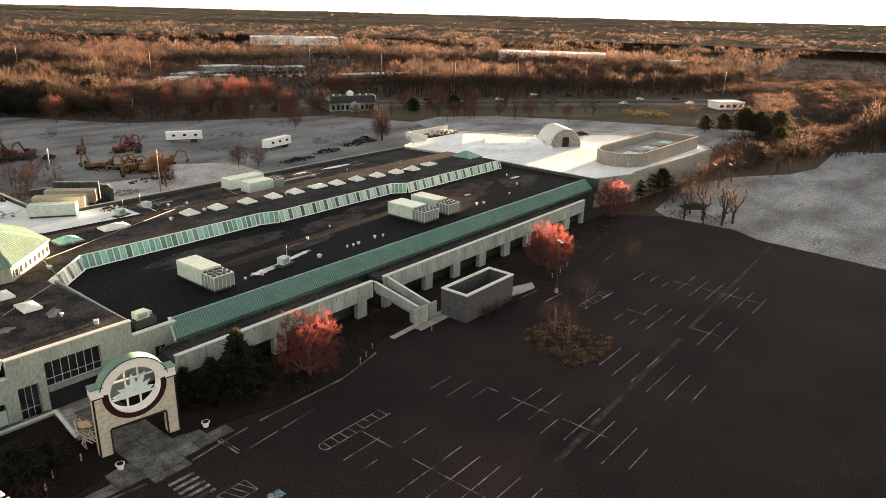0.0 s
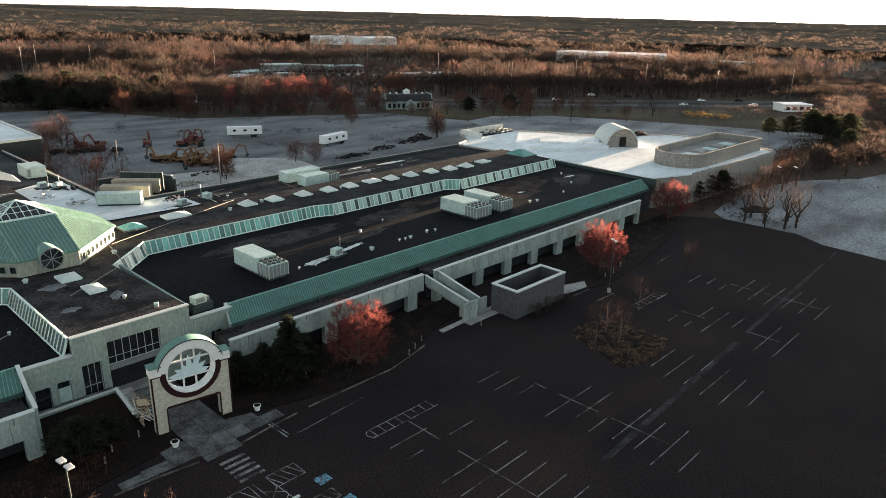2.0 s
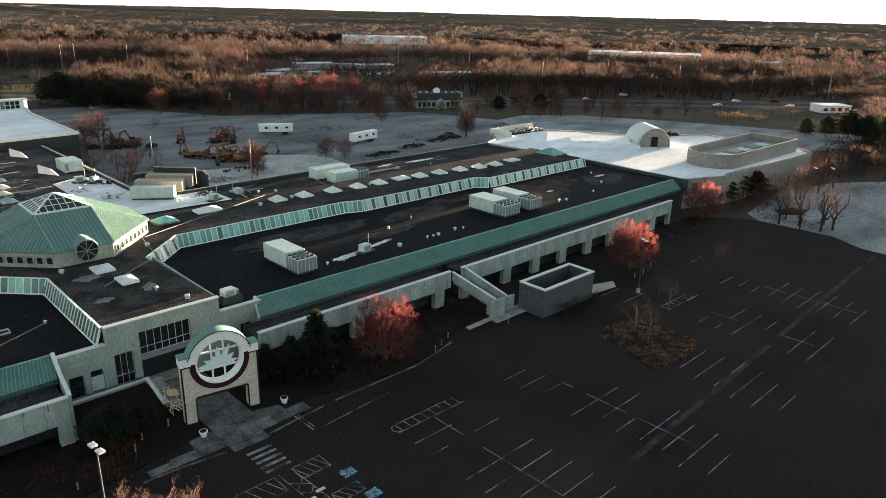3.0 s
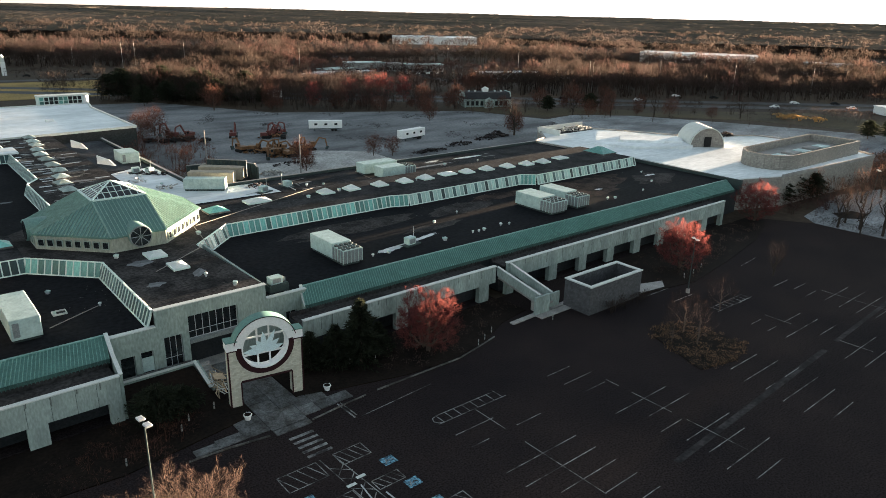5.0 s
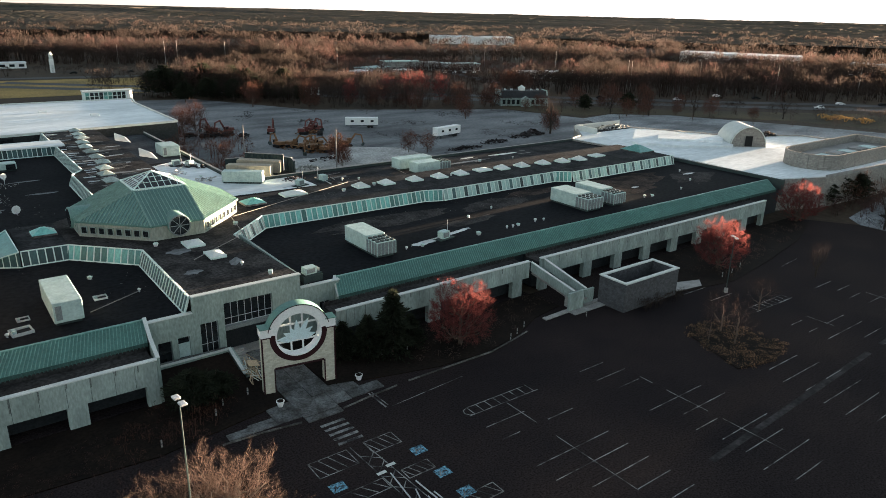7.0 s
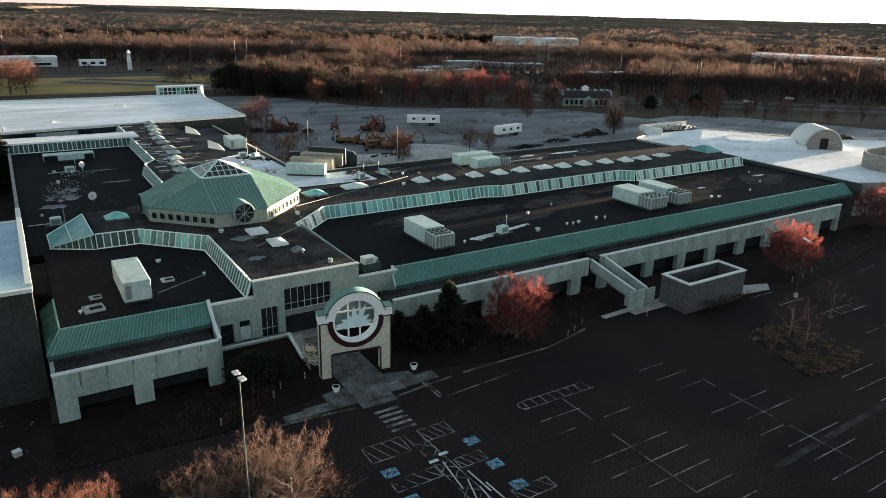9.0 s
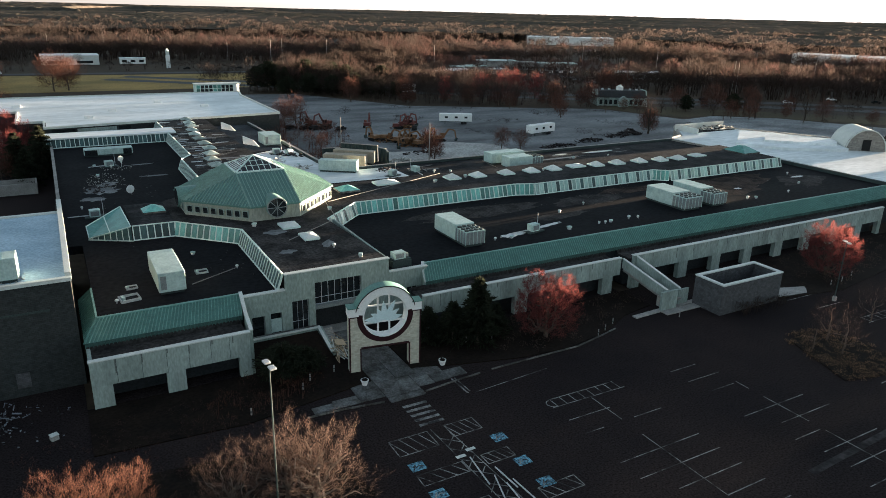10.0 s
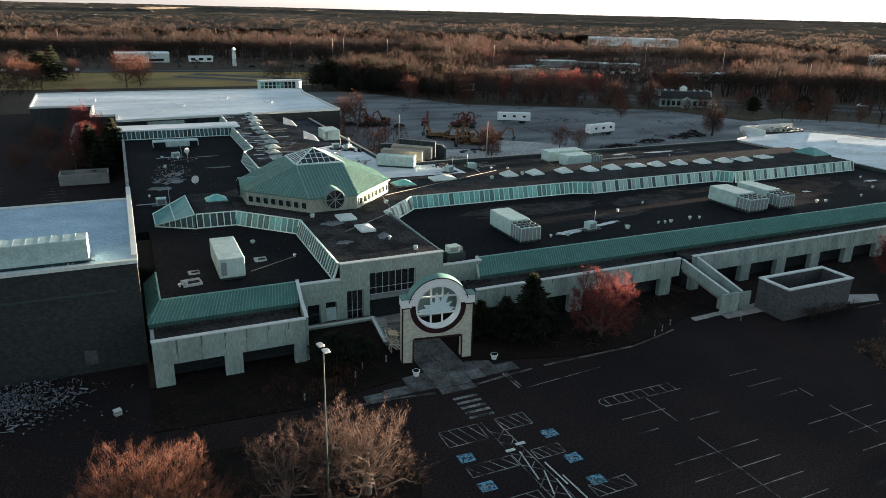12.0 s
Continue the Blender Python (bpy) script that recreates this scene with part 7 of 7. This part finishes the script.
low_building("roadside_shop", 338, 344, -20, 34, 10, 4.2, "concrete", "roof_white", "long low roadside building with white canopy", 5)
low_building("roadside_shop", 372, 333, -22, 30, 10, 3.8, "concrete", "roof_white", "long low roadside building with white canopy", 5)
low_building("white_shed", 384, 120, -38, 15, 10, 3.4, "white_paint", "roof_white", "white flat-roofed shed by the highway", 4)
low_building("white_hall", 16, 535, 0, 34, 18, 5.8, "trim", "roof_white", "long hall with flat white overhanging roof", 2)
low_building("white_trailer_shed", 54, 532, 0, 16, 6, 3.5, "white_paint", "roof_white", "small white shed by the road", 3)
low_building("warehouse", 590, 350, -62, 98, 34, 11, "white_paint", "roof_white", "long white warehouse in the woods", 12)
low_building("warehouse", 578, 232, -75, 34, 20, 11, "white_paint", "roof_white", "white warehouse in the woods", 6)
low_building("warehouse", 612, 755, -35, 110, 60, 9.0, "white_paint", "roof_white", "white warehouse far in the woods", 0)
low_building("house", -40, 470, 15, 14, 9, 4.5, "white_paint", "shingle", "small white house among trees", 4, True)
low_building("house", 161, 324, -20, 7, 6, 4.0, "white_paint", "shingle", "small white kiosk by the trees", 2, True)
tw = thing("bell_tower", 71, 491, 0, 0, "slender white tower with small cap", "tower")
part("shaft", boxes((-1.15, 1.15, -1.15, 1.15, 0, 8)), "white_paint", tw)
part("belfry", boxes((-0.9, 0.9, -0.9, 0.9, 8, 10.5)), "trim", tw)
bm = bmesh.new()
tube(bm, (0, 0, 10.5), (0, 0, 12.3), 1.4, 0.1, 4)
part("cap", bm, "white_paint", tw)
enc2 = thing("enclosure", -9.8, 170.5, 0, 0, "pale roofless service enclosure beside the mall", "enclosure")
for d in ((-5, 5, -0.3, 0, 0, 2.4), (-5, -4.7, 0, 5, 0, 2.4), (4.7, 5, 0, 5, 0, 2.4), (-4.7, 4.7, 4.7, 5, 0, 2.4)):
    part("wall", boxes(d), "concrete", enc2)


# ---- vehicles and machines ----
def trailer(x, y, turn, material, label, lx=12.0, h=2.7):
    t = thing("trailer", x, y, 0, turn, label, "trailer", "parked trailers")
    bm = boxes((-lx / 2, lx / 2, -1.25, 1.25, 1.05, 1.05 + h))
    bmesh.ops.bevel(bm, geom=bm.edges[:], offset=0.06, segments=1, affect="EDGES")
    body = part("body", bm, material, t)
    for k in range(3):
        part("window", boxes((-lx / 2 + 2 + 3.6 * k, -lx / 2 + 3.1 + 3.6 * k, -1.29, -1.25, 2.2, 2.9)), "glass_dark", body)
    part("chassis", boxes((-lx / 2 + 0.3, lx / 2 - 0.3, -1.0, 1.0, 0.8, 1.05)), "dark_metal", t)
    for s in (-1, 1):
        for xx in (lx / 2 - 2.4, lx / 2 - 3.5):
            bm = bmesh.new()
            tube(bm, (xx, s * 0.9, 0.5), (xx, s * 1.2, 0.5), 0.5, 0.5, 12)
            part("wheel", bm, "black", t)
    part("leg", boxes((-lx / 2 + 2, -lx / 2 + 2.2, -0.8, -0.6, 0, 0.8), (-lx / 2 + 2, -lx / 2 + 2.2, 0.6, 0.8, 0, 0.8)), "dark_metal", t)
    return t


trailer(130.3, 222.5, -28, "white_paint", "white site-office trailer in the rear lot")
trailer(145.7, 191.0, 12, "white_paint", "white box trailer catching the low sun")


def excavator(x, y, turn, paint, label, reach=1.0):
    e = thing("excavator", x, y, 0, turn, label, "excavator", "parked machines")
    for s in (-1, 1):
        bm = bmesh.new()
        prism(bm, [(-1.9, s * 1.2 - 0.3), (1.9, s * 1.2 - 0.3), (1.9, s * 1.2 + 0.3), (-1.9, s * 1.2 + 0.3)], 0.05, 0.95)
        bmesh.ops.bevel(bm, geom=[ed for ed in bm.edges if abs(ed.verts[0].co.x - ed.verts[1].co.x) < 0.01 and abs(ed.verts[0].co.z - ed.verts[1].co.z) < 0.01], offset=0.35, segments=3, affect="EDGES")
        part("track", bm, "black", e)
    part("turntable", boxes((-0.8, 0.8, -0.9, 0.9, 0.8, 1.15)), "dark_metal", e)
    part("engine_house", boxes((-2.3, 0.4, -1.3, 1.3, 1.15, 2.3)), paint, e)
    cab = part("cab", boxes((0.4, 1.9, 0.2, 1.3, 1.15, 3.0)), paint, e)
    part("window", boxes((0.7, 1.7, 1.3, 1.34, 1.9, 2.8), (1.9, 1.94, 0.35, 1.15, 1.9, 2.8)), "glass_dark", cab)
    bm = bmesh.new()
    bar(bm, (1.0, -0.4, 1.6), (3.2, -0.4, 4.6 * reach), 0.45, 0.55), bar(bm, (3.2, -0.4, 4.6 * reach), (5.6, -0.4, 4.0 * reach), 0.4, 0.45)
    part("boom", bm, paint, e)
    bm = bmesh.new()
    bar(bm, (5.6, -0.4, 4.0 * reach), (6.2, -0.4, 1.2), 0.35, 0.4)
    part("stick", bm, paint, e)
    bm = bmesh.new()
    slab(bm, [(6.4, -1.0, 1.3), (6.4, 0.2, 1.3), (5.6, 0.2, 0.1), (5.6, -1.0, 0.1)], 0.5)
    part("bucket", bm, "dark_metal", e)
    return e


x0 = excavator(94.5, 195.5, 30, "orange_paint", "orange crawler excavator parked in the rear lot")
x1 = excavator(112, 223, 200, "red_paint", "dull red crawler excavator parked in the rear lot", 1.2)
for x, y, r in ((96, 193, 60), (101, 190.5, 150), (92, 200, 310), (97.5, 187.5, 10), (103.5, 194.5, 35), (107.5, 193, 350), (92.5, 190.5, 240), (99, 197, 200), (88.5, 202, 100)):
    copy_thing(x0, pose(x, y, 0, 0, 0, r) @ Matrix.Scale(0.85, 4))
for x, y, r in ((109, 222, 10), (105.5, 219.5, 330), (79.5, 236.5, 120), (84, 233.5, 200), (96.5, 226, 60)):
    copy_thing(x1, pose(x, y, 0, 0, 0, r) @ Matrix.Scale(0.85, 4))


def car(x, y, turn, paint, label, z=0.0, long=4.4, tall=1.45):
    c = thing("car", x, y, z, turn, label, "car", "cars")
    bm = bmesh.new()
    prof = [(-long / 2, 0.35), (long / 2, 0.35), (long / 2, 0.8), (long * 0.22, 0.95), (long * 0.08, tall), (-long * 0.3, tall), (-long * 0.45, 0.95), (-long / 2, 0.9)]
    lo, hi = [bm.verts.new((px, -0.85, pz)) for px, pz in prof], [bm.verts.new((px, 0.85, pz)) for px, pz in prof]
    bm.faces.new(lo), bm.faces.new(hi[::-1])
    for i in range(len(prof)):
        j = (i + 1) % len(prof)
        bm.faces.new((lo[i], hi[i], hi[j], lo[j]))
    part("body", bm, paint, c)
    part("window", boxes((-long * 0.3, long * 0.1, -0.87, 0.87, 0.98, tall - 0.12)), "glass_dark", c)
    for sx in (-1, 1):
        for sy in (-1, 1):
            bm = bmesh.new()
            tube(bm, (sx * long * 0.31, sy * 0.7, 0.33), (sx * long * 0.31, sy * 0.9, 0.33), 0.33, 0.33, 12)
            part("wheel", bm, "black", c)
    return c


k0 = car(352, 219, -38, "white_paint", "white car on the highway", 0.03)
k1 = car(364, 203, -38, "black", "dark car on the highway", 0.03)
for i, (x, y) in enumerate(((413.4, 171.6), (394, 150), (330, 236), (310, 252), (400, 190), (380, 196), (300, 262))):
    q = Vector((222, 250)) + _n * (16 if i % 2 else 34) + _d * (Vector((x, y)) - Vector((222, 250))).dot(_d)
    copy_thing(k0 if i % 3 else k1, pose(q.x, q.y, 0.03, 0, 0, -38 + 180 * (i % 2)))
for x, y, r in ((75, 229, 20), (78.5, 228.5, 15), (82, 228, 25), (86, 224, 40), (71, 232, 20), (110, 216, 60)):
    copy_thing(k1, pose(x, y, 0, 0, 0, r))
for i in range(14):
    copy_thing(k0 if i % 2 else k1, pose(-62 + 3.1 * i, 470 - 0.3 * i, 0, 0, 0, 85)) if i % 4 else copy_thing(k1, pose(80 + 8 * i, 478 - 0.6 * i, 0.02, 0, 0, 175))
for i in range(9):
    copy_thing(k0 if i % 2 else k1, pose(296 + 3.4 * i, 398 - 1.2 * i, 0, 0, 0, 70))

# ---- rubble beside the store ----
rb = np.random.default_rng(77)
verts, tris = [], []
for k in range(2600):
    c = np.array([rb.normal(-15.5, 3.6), min(rb.normal(72.3, 2.0), 77), 0.05])
    c[2] += max(0, 0.9 - 0.012 * ((c[0] + 14) ** 2 + 2 * (c[1] - 72) ** 2)) * rb.random()
    a, l, w = rb.random() * math.tau, rb.uniform(0.03, 0.15) * (4.0 if rb.random() < 0.08 else 1), rb.uniform(0.02, 0.07)
    u, v, t = np.array([math.cos(a), math.sin(a), rb.normal(0, 0.3)]) * l, np.array([-math.sin(a), math.cos(a), rb.normal(0, 0.3)]) * w, np.array([0, 0, rb.uniform(0.03, 0.1)])
    n = len(verts)
    verts += [c - u - v, c + u - v, c + u + v, c - u + v, c - u - v + t, c + u - v + t, c + u + v + t, c - u + v + t]
    tris += [(n + a_, n + b_, n + c_) for a_, b_, c_ in ((4, 5, 6), (4, 6, 7), (0, 1, 5), (0, 5, 4), (1, 2, 6), (1, 6, 5), (2, 3, 7), (2, 7, 6), (3, 0, 4), (3, 4, 7))]
M["rubble_mix"] = mat_island("rubble_mix", (0.13, 0.135, 0.15), 0.98, 0.08, thin=False)
tagged(new("rubble", soup("rubble", np.array(verts), np.array(tris), "rubble_mix")), "scattered broken rubble and litter on the lot", "rubble", "", "stuff")
b = thing("crate", -4.1, 67.3, 0, 20, "pale discarded box on the dark lot", "box")
part("body", boxes((-0.34, 0.34, -0.3, 0.3, 0, 0.5)), "concrete", b)
part("lid", boxes((-0.37, 0.37, -0.33, 0.33, 0.5, 0.55)), "trim", b)


def debris(x, y, z, rx, ry, hh, count, big, material, label, seed):
    """A low heap of broken blocks, boards and bent sheet."""
    rb = np.random.default_rng(seed)
    verts, tris = [], []
    for k in range(count):
        a, q = rb.random() * math.tau, math.sqrt(rb.random())
        c = np.array([x + rx * q * math.cos(a), y + ry * q * math.sin(a), z + hh * (1 - q) * rb.random() ** 0.5])
        a, l, w = rb.random() * math.tau, big * rb.uniform(0.2, 1) * (2.5 if rb.random() < 0.12 else 1), big * rb.uniform(0.1, 0.5)
        u, v, t = np.array([math.cos(a), math.sin(a), rb.normal(0, 0.35)]) * l, np.array([-math.sin(a), math.cos(a), rb.normal(0, 0.35)]) * w, np.array([0, 0, big * rb.uniform(0.1, 0.5)])
        n = len(verts)
        verts += [c - u - v, c + u - v, c + u + v, c - u + v, c - u - v + t, c + u - v + t, c + u + v + t, c - u + v + t]
        tris += [(n + a_, n + b_, n + c_) for a_, b_, c_ in ((4, 5, 6), (4, 6, 7), (0, 1, 5), (0, 5, 4), (1, 2, 6), (1, 6, 5), (2, 3, 7), (2, 7, 6), (3, 0, 4), (3, 4, 7))]
    verts = np.array(verts)
    verts[:, 2] = np.maximum(verts[:, 2], z)
    tagged(new("debris_heap", soup("debris_heap", verts, np.array(tris), material)), label, "debris", "", "stuff")


M["debris_dark"] = mat_island("dark_debris", (0.035, 0.03, 0.03), 0.8, 0.03, thin=False)
M["flakes"] = mat_island("roof_flakes", (0.09, 0.085, 0.08), 0.9, 0.02, thin=False)
M["scrap"] = mat_island("rusty_scrap", (0.17, 0.085, 0.05), 0.8, 0.03, thin=False)
for i, (x, y, rx, ry, hh, n, big) in enumerate(((97, 190, 5, 3, 2.2, 120, 0.7), (104, 195, 4, 3, 1.8, 90, 0.7), (92, 199, 4, 3, 1.5, 70, 0.6), (108, 221, 5, 2.5, 1.8, 80, 0.7), (82, 235, 4, 2, 1.4, 60, 0.6))):
    debris(x, y, 0, rx, ry, hh, n, big, "scrap", "jumble of rusty attachments and scrap among the machines", 380 + i)
M["debris_pale"] = mat_island("pale_debris", (0.38, 0.37, 0.34), 0.6, 0.03, thin=False)
for i, (x, y, rx, ry, hh, n, big) in enumerate(((138, 171, 7, 2.0, 0.9, 90, 0.6), (154, 175, 6, 2.4, 1.0, 80, 0.6), (176, 180, 5, 3, 2.2, 90, 0.8), (168, 178, 4, 2.5, 1.2, 50, 0.6), (92, 178, 5, 2, 1.0, 50, 0.5), (110, 152, 6, 2, 0.9, 50, 0.5))):
    debris(x, y, 0, rx, ry, hh, n, big, "debris_dark", "dark heap of broken boards and scrap on the rear lot", 300 + i)
for i, (x, y, rx, ry, hh, n, big) in enumerate(((82, 169.5, 4.0, 2.5, 1.5, 150, 0.45), (72, 171, 3, 2, 0.8, 60, 0.4), (97, 176, 3, 2, 0.9, 60, 0.4))):
    debris(x, y, 0, rx, ry, hh, n, big, "debris_pale", "pale heap of concrete rubble on the gravel", 320 + i)
for i, (x, y, rx, ry, hh, n, big, m) in enumerate(((46.6, 157.5, 2.2, 1.6, 1.3, 26, 0.5, "debris_dark"), (49.5, 155.0, 2.6, 1.0, 0.9, 20, 0.5, "debris_dark"), (46.0, 142.5, 2.2, 1.4, 0.9, 22, 0.45, "debris_pale"), (43.0, 152, 2, 1.6, 0.7, 16, 0.45, "debris_pale"), (61.5, 133.5, 2.4, 1.6, 1.1, 26, 0.5, "debris_dark"), (67.5, 131.0, 2.2, 1.2, 0.8, 20, 0.4, "debris_pale"), (7.5, 147, 3.4, 7.0, 0.05, 150, 0.13, "debris_pale"), (10.5, 158, 3.4, 3.0, 0.06, 60, 0.14, "debris_pale"), (6, 140, 3, 3, 0.3, 26, 0.4, "debris_dark"))):
    debris(x, y, ROOF + 0.02, rx, ry, hh, n, big, m, "loose scrap and torn-out parts left on the roof", 340 + i)
for i, (x, y, rx, ry, hh, n, big, m) in enumerate(((176, 144, 7.0, 2.6, 1.4, 120, 0.6, "debris_pale"), (208, 110.5, 4.5, 2.5, 1.6, 70, 0.7, "debris_dark"), (196.5, 113, 3.5, 2, 1.2, 50, 0.6, "debris_dark"))):
    debris(x, y, 7.45 if i != 1 else 7.3, rx, ry, hh, n, big, m, "broken roofing and rubble piled on the annex roof", 360 + i)
wood("brush", "wood_red", 140, 230, 2.4, 2.6, 3.4, 90, 0.03, 31, "low reddish brush along the annex front", 55, 82, False, 1.0, lambda x, y: inside([(156, 68), (164, 62), (180, 60), (200, 62), (200, 66.5), (186, 66.5), (170, 71), (158, 73)], x, y))
wood("brush", "orange_twig", 150, 260, 4.8, 5.0, 6.5, 110, 0.028, 21, "brown scrub and saplings beside the annex", 55, 80, False, 1.0, lambda x, y: inside([(170, 66.5), (186, 63), (216, 62), (232, 68), (234, 76), (222, 78), (216, 70), (192, 67.5), (172, 70)], x, y))
wood("brush", "wood_twig", 200, 330, 6.5, 6.5, 8.5, 110, 0.045, 22, "bare roadside trees round the restaurant", 30, 62, False, 1.0, lambda x, y: inside([(214, 240), (226, 229), (222, 233), (212, 250), (196, 262), (150, 282), (142, 276), (190, 252)], x, y) | inside([(244, 234), (262, 216), (280, 200), (290, 204), (262, 236), (250, 246)], x, y) | inside([(214, 262), (236, 256), (250, 248), (258, 262), (225, 290)], x, y))
wood("brush", "wood_twig", 230, 420, 9.0, 6.0, 6.0, 110, 0.04, 24, "scattered scrub on the grass strip by the highway", 40, 72, False, 1.0, lambda x, y: inside([(232, 212), (252, 205), (300, 158), (330, 104), (350, 104), (348, 142), (280, 196), (228, 246)], x, y))
wood("brush", "wood_under", 150, 330, 12.0, 3.4, 1.8, 60, 0.09, 25, "low dark bushes on the lot's islands", 40, 72, False, 1.0, lambda x, y: inside([(196, 196), (214, 190), (240, 204), (300, 150), (292, 142), (262, 182), (236, 194), (216, 176), (190, 180)], x, y))
for x, y, s, r in ((243, 216, 0.62, 30), (262, 207, 0.7, 140)):
    copy_thing(c2, pose(x, y, 0, 0, 0, r) @ Matrix.Scale(s, 4))
for x, y, s, r in ((214, 214, 1.0, 5), (206, 226, 0.9, 50), (236, 190, 0.9, 99), (258, 170, 0.8, 170), (292, 128, 0.8, 200), (282, 140, 0.75, 20), (274, 152, 0.7, 280)):
    copy_thing(small, pose(x, y, 0, 0, 0, r) @ Matrix.Scale(s, 4))
for i, (x, y, rx, ry, z, n, m) in enumerate(((29, 90, 6, 11, HIGH, 30, "flakes"), (29, 112, 9, 8, HIGH, 30, "flakes"), (60, 112, 14, 5, HIGH, 50, "flakes"), (100, 126, 34, 5, ROOF, 160, "flakes"), (62, 98, 14, 4, ROOF, 60, "flakes"), (98, 98, 30, 5, ROOF, 90, "flakes"), (9, 130, 7, 30, ROOF, 150, "flakes"), (72, 128, 9, 5, ROOF, 60, "debris_dark"), (20, 90, 5, 6, ROOF, 30, "flakes"), (136, 92, 12, 7, ROOF, 40, "flakes"))):
    debris(x, y, z + 0.02, rx, ry, 0.04, n, 0.12, m, "small flakes and litter scattered over the roof", 400 + i)
wood("brush", "orange_twig", 330, 420, 6, 6, 6.5, 110, 0.045, 26, "bare trees round the white shed", 60, 82, False, 1.0, lambda x, y: inside([(352, 96), (372, 93), (376, 108), (366, 128), (352, 140)], x, y))
wood("brush", "wood_red", 250, 420, 6.5, 7.0, 11.0, 110, 0.05, 27, "belt of bare brown trees among the pines", 10, 34, False, 1.0, lambda x, y: inside([(86, 352), (92, 338), (112, 322), (130, 312), (150, 302), (164, 312), (150, 336), (118, 352)], x, y))
for i, (x, y, r) in enumerate(((206, 56, 9), (228, 44, 8), (196, 36, 7), (250, 30, 9))):
    wood("brush", "straw", 150, 330, 1.6, 1.4, 0.5, 20, 0.05, 50 + i, "dead grass breaking through the pale lot", 60, 100, False, 1.0, lambda xx, yy, x=x, y=y, r=r: ((xx - x) / r) ** 2 + ((yy - y) / (r * 0.35)) ** 2 < 1)
x0.scale, x1.scale = (0.85, 0.85, 0.85), (0.85, 0.85, 0.85)
for i, (x, y, rx, ry, n) in enumerate(((-16, 81, 6, 2.2, 70), (-7, 80, 2.5, 2.5, 40))):
    debris(x, y, 12.37, rx, ry, 0.1, n, 0.22, "debris_pale", "loose membrane scraps on the store roof", 430 + i)
for x, y, s, r in ((-12, 186, 0.9, 40), (-15, 178, 0.8, 90), (-20, 205, 1.0, 190), (-24, 188, 0.8, 300)):
    copy_thing(back, pose(x, y, 0, 0, 0, r) @ Matrix.Scale(s, 4))
copy_thing(c1, pose(-8.5, 190, 0, 0, 0, 77) @ Matrix.Scale(0.85, 4))
